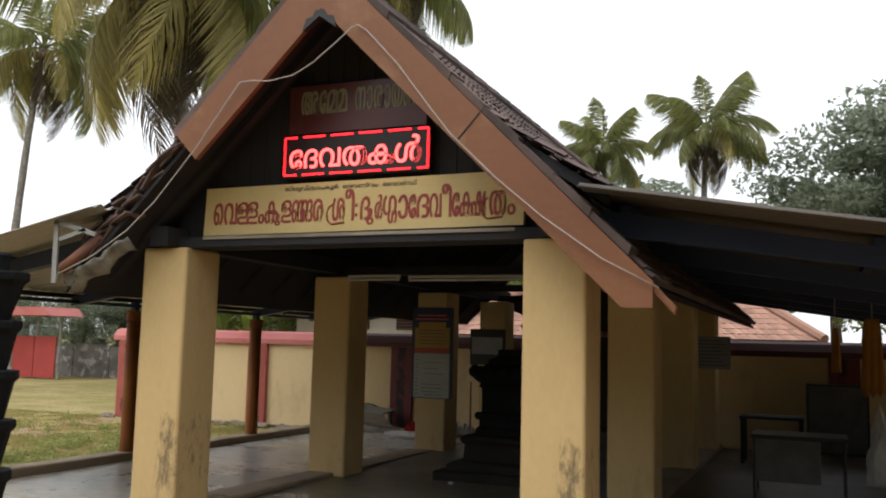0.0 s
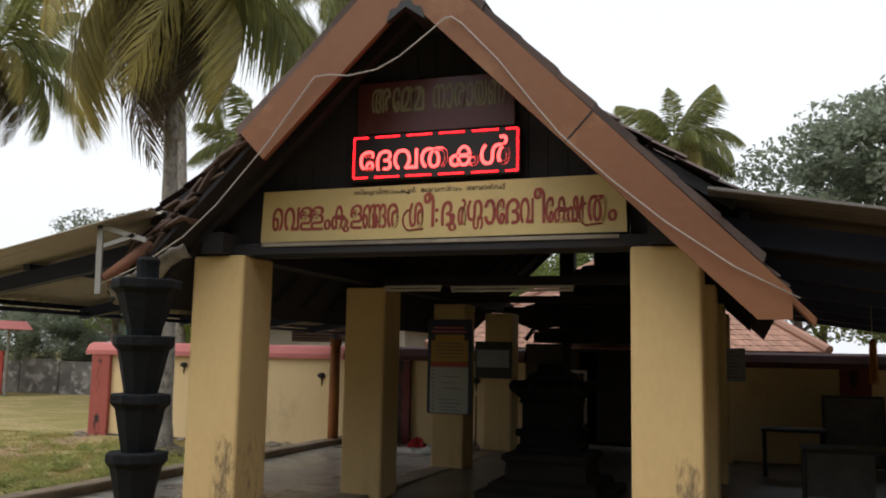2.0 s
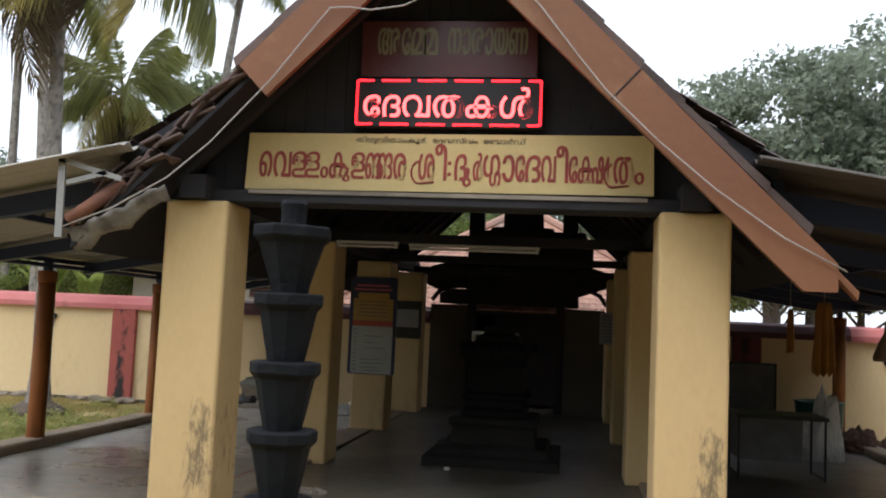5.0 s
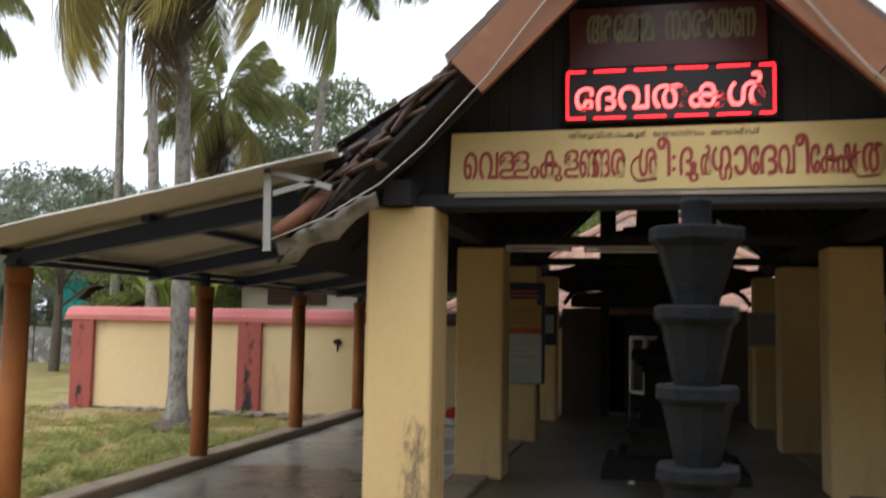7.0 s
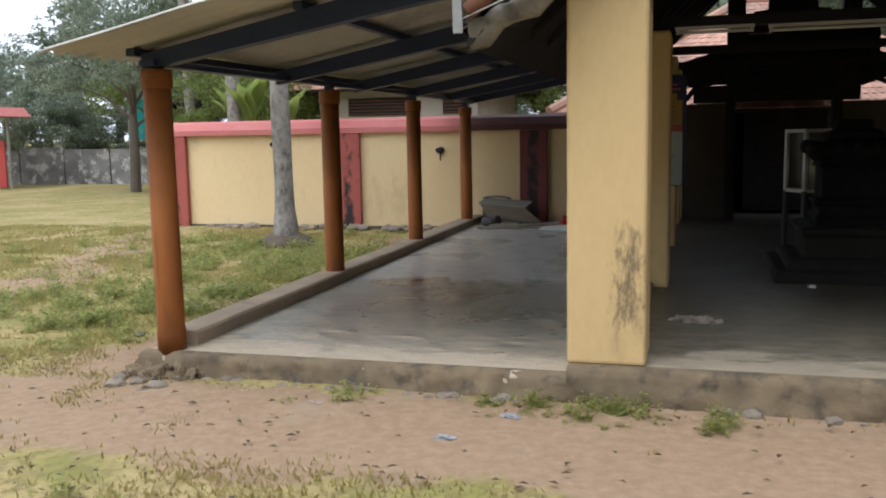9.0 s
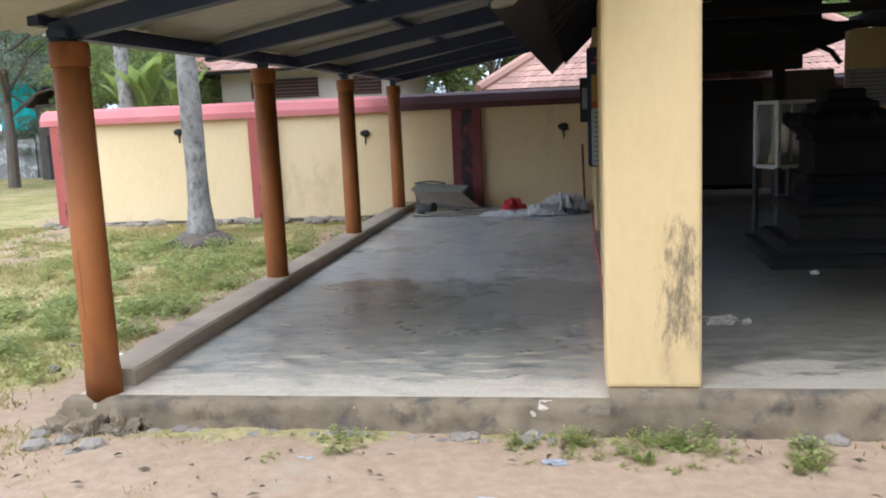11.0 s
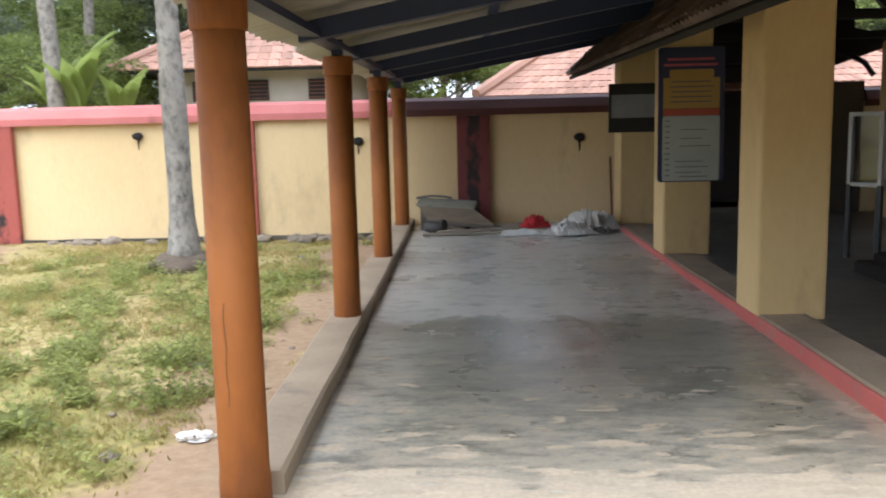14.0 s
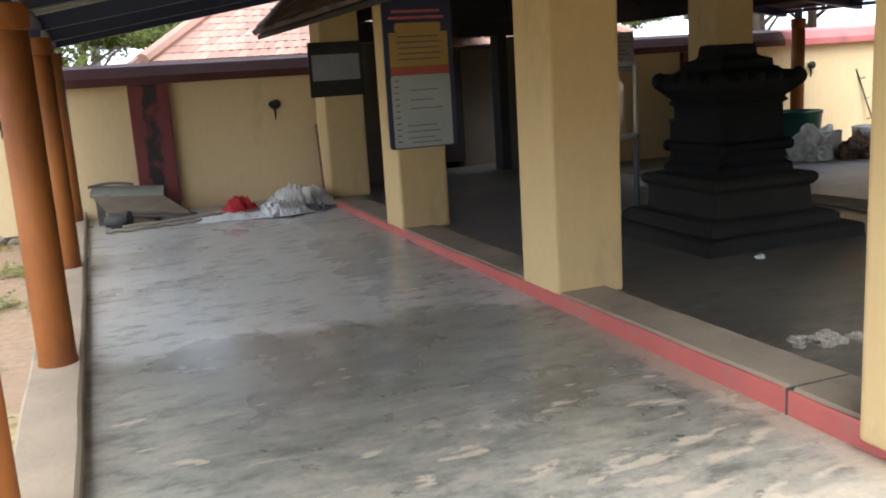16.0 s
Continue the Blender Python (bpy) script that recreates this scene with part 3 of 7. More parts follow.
# ---- pillars and columns ----
def stained_pillar_material():
    """The yellow paint with black mould streaks low on one side."""
    m = YELLOW.copy()
    m.name = "yellow_limewash_mouldy"
    n, l = m.node_tree.nodes, m.node_tree.links
    b = n["Principled BSDF"]
    old = b.inputs["Base Color"].links[0].from_socket
    tc = n.new("ShaderNodeTexCoord")
    sep = n.new("ShaderNodeSeparateXYZ")
    l.new(tc.outputs["Object"], sep.inputs[0])
    mp = n.new("ShaderNodeMapping")
    mp.inputs["Scale"].default_value = (2.2, 2.2, 0.65)
    l.new(tc.outputs["Object"], mp.inputs["Vector"])
    t = n.new("ShaderNodeTexNoise")
    t.inputs["Scale"].default_value, t.inputs["Detail"].default_value, t.inputs["Roughness"].default_value = 12, 9, 0.78
    l.new(mp.outputs[0], t.inputs["Vector"])

    def ramp(v, lo, hi, a, z):
        r = n.new("ShaderNodeMapRange")
        r.interpolation_type = "SMOOTHSTEP"
        r.inputs["From Min"].default_value, r.inputs["From Max"].default_value = lo, hi
        r.inputs["To Min"].default_value, r.inputs["To Max"].default_value = a, z
        l.new(v, r.inputs[0])
        return r.outputs[0]

    def op(kind, a, c):
        r = n.new("ShaderNodeMath")
        r.operation = kind
        l.new(a, r.inputs[0])
        l.new(c, r.inputs[1])
        return r.outputs[0]
    band = op("MULTIPLY", ramp(sep.outputs[2], 0.05, 0.35, 0.35, 1), ramp(sep.outputs[2], 0.70, 0.98, 1, 0))
    side = op("MULTIPLY", ramp(sep.outputs[0], -0.08, 0.10, 0.0, 1), ramp(sep.outputs[0], 0.15, 0.26, 1, 0.45))
    reach = op("MULTIPLY", band, side)
    k = n.new("ShaderNodeMath")
    k.operation = "MULTIPLY_ADD"
    l.new(reach, k.inputs[0])
    k.inputs[1].default_value = 0.30
    l.new(t.outputs["Fac"], k.inputs[2])
    mask = ramp(k.outputs[0], 0.66, 0.90, 0, 0.8)
    mx = n.new("ShaderNodeMix")
    mx.data_type = "RGBA"
    l.new(mask, mx.inputs["Factor"])
    l.new(old, mx.inputs["A"])
    mx.inputs["B"].default_value = (0.09, 0.07, 0.045, 1)
    l.new(mx.outputs["Result"], b.inputs["Base Color"])
    return m


YELLOW_MOULD = stained_pillar_material()


def square_pillar(paint, height):
    th = thing("square_pillar", "square yellow plastered pillar standing on the kerb", "pillar", "square pillars of the hall")
    bm = bmesh.new()
    box(bm, -0.22, -0.22, 0, 0.22, 0.22, height)
    bevel(bm, 0.028, 3)
    part("shaft", bm, paint, th)
    return th


front_pillar = tagged(square_pillar(YELLOW_MOULD, 2.14), "square yellow plastered front pillar with black mould low down")
front_pillar.matrix_basis = pose(-4.492, PILLARS_Y[0], 0.20)
copy_thing(front_pillar, pose(-1.225, PILLARS_Y[0], 0.20))
inner_pillar = square_pillar(YELLOW, 2.12)
inner_pillar.matrix_basis = pose(-4.451, PILLARS_Y[1], 0.19)
for x, y in ((-1.23, PILLARS_Y[1]), (-4.455, PILLARS_Y[2]), (-1.23, PILLARS_Y[2]), (-4.45, PILLARS_Y[3]), (-1.23, PILLARS_Y[3])):
    copy_thing(inner_pillar, pose(x, y, 0.19))


def round_column():
    th = thing("round_column", "round orange-brown painted column on the low kerb", "column", "round columns of the aisles")
    bm = bmesh.new()
    lathe(bm, [(0.092, -0.12), (0.092, 0.02), (0.088, 0.06), (0.086, 1.58)], 28)
    part("shaft", bm, COLUMN_ORANGE, th, smooth=True)
    bm = bmesh.new()
    lathe(bm, [(0.080, 1.575), (0.094, 1.58), (0.097, 1.60), (0.098, 1.675), (0.094, 1.695), (0.06, 1.70)], 28)
    part("collar", bm, COLUMN_ORANGE, th)
    bm = bmesh.new()
    box(bm, -0.035, -0.035, 1.69, 0.035, 0.035, 1.80)
    part("steel_stub", bm, BLUE_STEEL, th, "dark steel stub under the eave beam")
    return th


first = round_column()
for i, y in enumerate(COLS_Y):
    for x in (COL_X, COL_XR):
        m = pose(x, y, 0.25 - 0.02 * i)
        if first:
            first.matrix_basis = m
            made, first = first, None
        else:
            copy_thing(made, m)

# an old crack down the end column of the left aisle
bm = bmesh.new()
tube(bm, [(0.0866 * math.cos(radians(-102 + 2.5 * math.sin(k * 1.9))), 0.0866 * math.sin(radians(-102 + 2.5 * math.sin(k * 1.9))), 0.31 + 0.052 * k) for k in range(8)], 0.0018, 5)
part("crack", bm, BLACK, made, "dark crack in the plaster")


# ---- roofs ----
RIDGE_Z, SLOPE = 4.29, 0.98
ROOF_Y0, ROOF_Y1 = 6.36, 15.25


def gable_z(x, lift=0.0):
    return RIDGE_Z + lift - SLOPE * abs(x - AXIS)


def tile_field(name, x_top, z_top, x_low, z_low, y0, y1, material, parent, lap=0.24, width=0.22, pieces=0):
    """Rows of overlapping interlocking roof tiles on a slope that falls along x."""
    length = math.hypot(x_low - x_top, z_low - z_top)
    dx, dz = (x_low - x_top) / length, (z_low - z_top) / length
    nx, nz = -dz * (1 if dx > 0 else -1), abs(dx)
    rows, cols = int(length / lap), int((y1 - y0) / width)
    flip = 1 if dx > 0 else -1
    slope = Matrix(((dx, 0, nx, x_top), (0, flip, 0, 0), (dz, 0, nz, z_top), (0, 0, 0, 1)))

    def one(s0, s1, ya, j):
        v, f = [], []
        for y, h in ((0, 0.012), (0.25, 0.034), (0.5, 0.014), (0.75, 0.034), (0.98, 0.012)):
            yy = ya + y * width
            v += [(s0, yy, h + j), (s1, yy, h + 0.022 + j), (s1, yy, 0.0)]
        for k in range(4):
            a = 3 * k
            f += [(a, a + 1, a + 4, a + 3), (a + 1, a + 2, a + 5, a + 4)]
        return v, f
    verts, faces = [], []
    shared = None
    if pieces:
        shared = bpy.data.meshes.new(name)
        v, f = one(0, lap + 0.05, 0, 0)
        shared.from_pydata(v, [], f)
        shared.materials.append(TILE_PIECE)
    for r in range(rows + 1):
        s0, s1 = r * lap, min(length, r * lap + lap + 0.05)
        for c in range(cols + 1):
            j = 0.006 * random.uniform(-1, 1)
            ya = y0 + c * width + 0.004 * random.uniform(-1, 1)
            if c < pieces and s1 - s0 > lap:
                ob = new(name, shared)
                ob.parent = parent
                ob.matrix_basis = slope @ pose(s0 + random.uniform(-0.008, 0.008), flip * ya - (width if flip < 0 else 0), j, 0, 0, random.uniform(-1.2, 1.2))
                continue
            v, f = one(s0, s1, 0, j)
            base = len(verts)
            off = ya if flip > 0 else -ya - width
            verts += [tuple(slope @ Vector((p[0], p[1] + off, p[2]))) for p in v]
            faces += [tuple(i + base for i in q) for q in f]
    ob = raw(name, verts, faces, material, parent)
    ob["kind"] = "stuff"
    return ob


def gable_roof():
    roof = thing("roof_gable", "steep gabled roof of dark weathered clay tiles on sooty rafters", "roof", kind="structure")
    for side in (-1, 1):
        x_low = AXIS + side * 2.32
        kick = AXIS + side * 1.98
        # boarding under the tiles
        bm = bmesh.new()
        pts = [(AXIS, gable_z(AXIS, -0.02)), (x_low, gable_z(x_low, -0.02)), (x_low, gable_z(x_low, -0.06)), (AXIS, gable_z(AXIS, -0.06))]
        extrude_xz(bm, pts, ROOF_Y0 + 0.05, ROOF_Y1)
        part("boarding", bm, DARK_WOOD, roof)
        tile_field("roof_tile", AXIS, gable_z(AXIS), x_low, gable_z(x_low), ROOF_Y0 + 0.04, ROOF_Y1, TILE_DARK, roof, pieces=9)
        n = 15
        for i in range(n):
            y = ROOF_Y0 + 0.35 + (ROOF_Y1 - ROOF_Y0 - 0.6) * i / (n - 1)
            bm = bmesh.new()
            x_tail = AXIS + side * 2.14
            extrude_xz(bm, [(AXIS, gable_z(AXIS, -0.07)), (x_tail, gable_z(x_tail, -0.07)), (x_tail, gable_z(x_tail, -0.12)), (AXIS, gable_z(AXIS, -0.17))], y, y + 0.07)
            part("rafter", bm, DARK_WOOD, roof)
        bm = bmesh.new()
        xb = AXIS + side * 1.63
        box(bm, xb - 0.09, ROOF_Y0 + 0.3, 2.345, xb + 0.09, ROOF_Y1, 2.50)
        part("wall_plate", bm, DARK_WOOD, roof)
    bm = bmesh.new()
    box(bm, AXIS - 0.06, ROOF_Y0 + 0.1, RIDGE_Z - 0.32, AXIS + 0.06, ROOF_Y1, RIDGE_Z - 0.10)
    part("ridge_beam", bm, DARK_WOOD, roof)
    for i in range(22):
        y = ROOF_Y0 + 0.06 + i * 0.39
        bm = bmesh.new()
        tube(bm, [(AXIS, y, RIDGE_Z + 0.0), (AXIS, y + 0.41, RIDGE_Z + 0.01)], 0.10, 10)
        part("ridge_tile", bm, TILE_PIECE, roof)
    for y in PILLARS_Y:
        bm = bmesh.new()
        box(bm, -4.62, y - 0.07, 2.335, -1.10, y + 0.07, 2.42)
        part("tie_beam", bm, DARK_WOOD, roof)
    return roof


gable = gable_roof()


def bargeboards():
    th = thing("bargeboard", "brown painted bargeboards on the gable front, one broken off short", "bargeboard", kind="structure")
    for side, x_end, broken in ((-1, 1.23, True), (1, 2.36, False)):
        outer = lambda d: (AXIS + side * d, RIDGE_Z + 0.09 - 1.003 * d)
        inner = lambda d: (AXIS + side * d, RIDGE_Z - (0.32 if broken else 0.295) - 0.98 * d)
        if broken:
            pts = [outer(0), outer(x_end), inner(x_end - 0.19), inner(0)]
        else:
            z_low = 1.855
            pts = [outer(0), outer(x_end), (AXIS + side * x_end, z_low), (AXIS + side * 2.175, z_low), inner(0)]
        bm = bmesh.new()
        extrude_xz(bm, pts, ROOF_Y0 - 0.03, ROOF_Y0 + 0.015)
        part("board", bm, BARGE, th)
    bm = bmesh.new()
    extrude_xz(bm, [(AXIS + 1.242, RIDGE_Z + 0.085 - 1.003 * 1.242), (AXIS + 1.249, RIDGE_Z + 0.085 - 1.003 * 1.249), (AXIS + 1.083, RIDGE_Z - 0.29 - 0.98 * 1.083), (AXIS + 1.076, RIDGE_Z - 0.29 - 0.98 * 1.076)], ROOF_Y0 - 0.034, ROOF_Y0 - 0.028)
    part("joint", bm, DARK_WOOD, th)
    bm = bmesh.new()
    extrude_xz(bm, [(AXIS + 2.30, RIDGE_Z + 0.075 - 1.003 * 2.30), (AXIS + 2.49, RIDGE_Z + 0.01 - 1.003 * 2.43), (AXIS + 2.48, RIDGE_Z - 0.04 - 1.003 * 2.43), (AXIS + 2.30, RIDGE_Z + 0.02 - 1.003 * 2.30)], ROOF_Y0 + 0.017, ROOF_Y0 + 0.09)
    bevel(bm, 0.006, 1)
    part("end_strip", bm, BARGE, th, "split end of a top strip")
    rnd = random.Random(8)
    for side, reach in ((-1, 1.00), (1, 1.98)):
        d = 0.02
        while d < reach:
            e = d + 0.27
            lift, tip = 0.092 + rnd.uniform(0, 0.008), rnd.uniform(0.025, 0.042)
            bm = bmesh.new()
            extrude_xz(bm, [(AXIS + side * d, RIDGE_Z + lift - 1.003 * d), (AXIS + side * e, RIDGE_Z + lift - 1.003 * e), (AXIS + side * (e + 0.02), RIDGE_Z + lift + tip + 0.02 - 1.003 * e), (AXIS + side * (d + 0.02), RIDGE_Z + lift + tip - 1.003 * d)], ROOF_Y0 - 0.02 + rnd.uniform(-0.01, 0.01), ROOF_Y0 + 0.22)
            part("verge_tile", bm, TILE_PIECE, th, "dark clay tile along the verge")
            d += 0.24
    bm = bmesh.new()
    tube(bm, [(AXIS, ROOF_Y0, RIDGE_Z), (AXIS, ROOF_Y0, RIDGE_Z + 0.32)], 0.018, 8, 0.008)
    part("finial", bm, DARK_WOOD, th)
    # black shape in place of the shaded recess notched into the apex
    bm = bmesh.new()
    z = RIDGE_Z - 0.355
    extrude_xz(bm, [(AXIS - 0.14, z - 0.10), (AXIS - 0.11, z - 0.01), (AXIS - 0.06, z + 0.0), (AXIS - 0.035, z + 0.045), (AXIS + 0.035, z + 0.045), (AXIS + 0.06, z), (AXIS + 0.11, z - 0.01), (AXIS + 0.14, z - 0.10), (AXIS, z + 0.0)], ROOF_Y0 - 0.038, ROOF_Y0 + 0.02)
    part("apex_notch_shade", bm, BLACK, th, "black shape standing for the shaded notch at the apex")
    return th


bargeboards()


def aisle_roof(name, x_in, z_in, x_out, z_out, sheet):
    """A shallow lean-to of corrugated sheets on steel rafters and purlins."""
    roof = thing(name, "shallow lean-to roof of grey corrugated sheets on dark blue steel", "roof", kind="structure")
    y0, y1 = 6.22, 15.3
    m, k, wide = 6, 0, 1.05
    y = y0
    while y < y1 - 0.3:
        ye = min(y1, y + wide)
        rnd = random.Random(k * 7 + (1 if x_out > x_in else 2))
        lift, slip, tip = 0.006 * (k % 2) + rnd.uniform(0, 0.006), rnd.uniform(-0.035, 0.03), rnd.uniform(-0.008, 0.008)
        n = int((ye + 0.08 - y) / 0.0365)
        verts, faces = [], []
        for j in range(m + 1):
            s = j / m
            for i in range(n + 1):
                yy = y + (ye + 0.08 - y) * i / n
                z = z_in + (z_out - z_in) * s + 0.022 * math.sin(2 * math.pi * yy / 0.146) + 0.012 * noise.noise((s * 4, yy, 9)) + lift + tip * s
                verts.append((x_in + (x_out - x_in) * s + slip * s + 0.008 * noise.noise((yy * 4, s, 2)), yy, z))
        for j in range(m):
            for i in range(n):
                a = j * (n + 1) + i
                faces.append((a, a + 1, a + n + 2, a + n + 1))
        ob = raw("corrugated_sheet", verts, faces, sheet, roof, True)
        ob.modifiers.new("thickness", "SOLIDIFY").thickness = 0.007
        y, k = ye, k + 1
    dz = (z_out - z_in) / (x_out - x_in)
    zat = lambda x: z_in + dz * (x - x_in) - 0.028
    for i, y in enumerate((6.80, 8.66, 10.40, 12.15, 13.75, 15.05)):
        bm = bmesh.new()
        xe = x_out - 0.35 * (1 if x_out > x_in else -1)
        extrude_xz(bm, [(x_in, zat(x_in) - 0.05), (xe, zat(xe) - 0.05), (xe, zat(xe) - 0.15), (x_in, zat(x_in) - 0.21)], y - 0.05, y + 0.05)
        part("rafter", bm, BLUE_STEEL, roof)
    for f in (0.06, 0.51, 0.90):
        x = x_in + (x_out - x_in) * f
        bm = bmesh.new()
        box(bm, x - 0.03, y0 + 0.50, zat(x) - 0.05, x + 0.03, y1 - 0.05, zat(x) - 0.002)
        part("purlin", bm, BLUE_STEEL, roof)
    xb = COL_X if x_out < x_in else COL_XR
    bm = bmesh.new()
    box(bm, xb - 0.05, y0 + 0.48, 1.965, xb + 0.05, y1 - 0.1, zat(xb) - 0.1)
    part("eave_beam", bm, BLUE_STEEL, roof)
    return roof


aisle_roof("roof_aisle_left", -4.78, 2.62, -7.72, 2.05, SHEET)
aisle_roof("roof_aisle_right", -0.94, 2.60, 2.35, 2.05, SHEET_BROWN)

# ---- gable front: boarding, sign boards, cables ----
def lettering(name, text, x0, x1, z0, z1, y, material, parent, bold=0.0, depth=0.004):
    """Painted letters facing the forecourt, fitted into a box on the board."""
    cu = bpy.data.curves.new(name, "FONT")
    cu.body, cu.extrude, cu.offset, cu.resolution_u = text, 0.01, bold, 3
    tmp = new(name, cu)
    bpy.context.view_layer.update()
    me = bpy.data.meshes.new_from_object(tmp.evaluated_get(bpy.context.evaluated_depsgraph_get()))
    bpy.data.objects.remove(tmp)
    co = np.zeros(len(me.vertices) * 3)
    me.vertices.foreach_get("co", co)
    co = co.reshape(-1, 3)
    lo, hi = co.min(0), co.max(0)
    u, v = (co[:, 0] - lo[0]) / (hi[0] - lo[0]), (co[:, 1] - lo[1]) / (hi[1] - lo[1])
    back_side = co[:, 2] < 0
    out = np.stack([x0 + u * (x1 - x0), np.where(back_side, y, y - depth), z0 + v * (z1 - z0)], 1)
    me.vertices.foreach_set("co", out.reshape(-1))
    me.materials.clear()
    me.materials.append(material)
    ob = new(name, me)
    ob.parent = parent
    return ob


def letter_run(name, glyphs, z0, z1, y, material, parent, strikes=1, depth=0.004):
    """Hand-painted letters set one by one: (text, left, right, drop, rise), drop and rise in metres past the line of writing."""
    bm = bmesh.new()
    for text, x0, x1, drop, rise in glyphs:
        for k in range(strikes):
            ob = lettering(name, text, x0 + 0.007 * k, x1 + 0.007 * k, z0 - drop + 0.003 * k, z1 + rise + 0.003 * k, y, material, None, depth=depth + 0.001 * k)
            bm.from_mesh(ob.data)
            bpy.data.meshes.remove(ob.data)
    return part(name, bm, material, parent)


gable_wall = thing("wall_gable", "soot-dark timber boarding closing the gable", "gable boarding", kind="structure")
for i in range(24):
    x = AXIS - 1.66 + i * 0.139
    lo_x, hi_x = sorted((abs(x - AXIS), abs(x + 0.135 - AXIS)))
    za, zb = gable_z(AXIS + abs(x - AXIS), -0.06), gable_z(AXIS + abs(x + 0.135 - AXIS), -0.06)
    if min(za, zb) > 2.46:
        part("plank", extrude_xz(bmesh.new(), [(x, 2.44), (x + 0.135, 2.44), (x + 0.135, zb), (x, za)], 6.935, 6.96), DARK_WOOD, gable_wall)

bm = bmesh.new()
box(bm, -4.72, 6.80, 2.338, -0.98, 6.93, 2.425)
bevel(bm, 0.008, 1)
beam = tagged(part("front_beam", bm, DARK_WOOD), "dark timber beam across the front pillars", "beam", kind="structure")
bm = bmesh.new()
box(bm, -4.15, 6.785, 2.40, -1.52, 6.798, 2.425)
part("batten", bm, CONCRETE, beam, "pale dusty batten")

sign = thing("sign_board", "long cream sign board with faded red hand-painted letters", "sign", at=(0, 0, 0))
bm = bmesh.new()
extrude_xz(bm, [(-4.205, 2.44), (-1.475, 2.45), (-1.485, 2.84), (-4.19, 2.825)], 6.86, 6.90)
part("board", bm, BOARD_CREAM, sign)
TITLE = (("െ", -4.110, -4.025, 0, 0), ("വ", -4.010, -3.890, 0, 0), ("ള", -3.880, -3.785, 0, 0), ("ള", -3.790, -3.690, 0, 0), ("ം", -3.680, -3.630, 0, -0.10), ("ക", -3.620, -3.505, 0, 0), ("ു", -3.525, -3.480, 0.02, -0.10),
         ("ള", -3.468, -3.380, 0, 0), ("ങ", -3.372, -3.270, 0, 0), ("ങ", -3.292, -3.190, 0, 0), ("ര", -3.180, -3.095, 0, 0), ("ശ", -3.010, -2.905, 0, 0), ("ീ", -2.900, -2.825, 0, 0.065), (":", -2.812, -2.795, -0.03, -0.05),
         ("ദ", -2.768, -2.690, 0, 0), ("ു", -2.712, -2.660, 0.035, -0.09), ("ർ", -2.645, -2.585, 0, 0.01), ("ഗ", -2.578, -2.470, -0.03, 0), ("ഗ", -2.535, -2.465, 0.03, -0.11), ("ാ", -2.452, -2.375, 0, 0), ("േ", -2.366, -2.310, 0, 0),
         ("ദ", -2.302, -2.205, 0, 0), ("വ", -2.198, -2.108, 0, 0), ("ീ", -2.102, -2.028, 0, 0.065), ("േ", -2.020, -1.968, 0, 0), ("ക", -1.962, -1.865, 0, 0), ("ഷ", -1.872, -1.768, 0, 0), ("ത", -1.735, -1.612, 0, 0), ("ം", -1.600, -1.545, 0, -0.10))
letter_run("title_lettering", TITLE, 2.522, 2.700, 6.8597, LETTER_RED, sign, 2)
lettering("small_lettering", "തിരുവിതാംകൂർ  േദവസ്വം  േബാർഡ്", -3.44, -2.30, 2.762, 2.812, 6.8597, LETTER_DARK, sign)["kind"] = "stuff"
for cx, r in ((-3.0, 0.055), (-1.735, 0.055)):
    bm = bmesh.new()
    tube(bm, [(cx + r * math.cos(a), 6.857, 2.575 + 1.35 * r * math.sin(a)) for a in np.linspace(1.7, 5.0, 12)] + [(cx + 0.10, 6.857, 2.512)], 0.007, 6)
    part("letter_curl", bm, LETTER_RED, sign)

name_board = thing("name_board", "maroon name board with dull gold letters", "sign")
bm = bmesh.new()
extrude_xz(bm, [(-3.435, 3.225), (-2.245, 3.225), (-2.25, 3.605), (-3.44, 3.61)], 6.875, 6.91)
part("board", bm, MAROON, name_board)
NAME = (("അ", -3.33, -3.18, 0, 0), ("േ", -3.165, -3.11, 0, 0), ("മ", -3.10, -3.00, 0, 0), ("മ", -3.02, -2.92, 0, 0), ("ന", -2.85, -2.76, 0, 0), ("ാ", -2.75, -2.70, 0, 0), ("ര", -2.69, -2.61, 0, 0), ("ാ", -2.60, -2.55, 0, 0), ("യ", -2.54, -2.45, 0, 0), ("ണ", -2.44, -2.32, 0, 0))
letter_run("lettering", NAME, 3.375, 3.56, 6.8747, LETTER_OLIVE, name_board, 2)

led = thing("led_sign", "black LED display with glowing red scrolling letters", "LED sign")
bm = bmesh.new()
box(bm, -3.465, 6.85, 2.875, -2.195, 6.905, 3.212)
bevel(bm, 0.006, 1)
part("case", bm, BLACK, led)
bm = bmesh.new()
y = 6.846
n_w, n_h = 45, 11
for z in (2.895, 3.192):
    for i in range(n_w):
        x = -3.445 + 1.23 * i / n_w
        if i % 9 not in (4, 5):
            box(bm, x, y - 0.004, z - 0.006, x + 1.23 / n_w * 0.98, y + 0.003, z + 0.006)
for x in (-3.447, -2.213):
    for i in range(n_h):
        z = 2.895 + 0.297 * i / n_h + 0.004
        box(bm, x - 0.007, y - 0.004, z, x + 0.007, y + 0.003, z + 0.019)
part("light_border", bm, LED_RED, led, "glowing red border lights")["kind"] = "stuff"
lettering("light_lettering", "േദവതകൾ", -3.40, -2.27, 2.942, 3.150, 6.846, LED_CORE, led, 0.006)

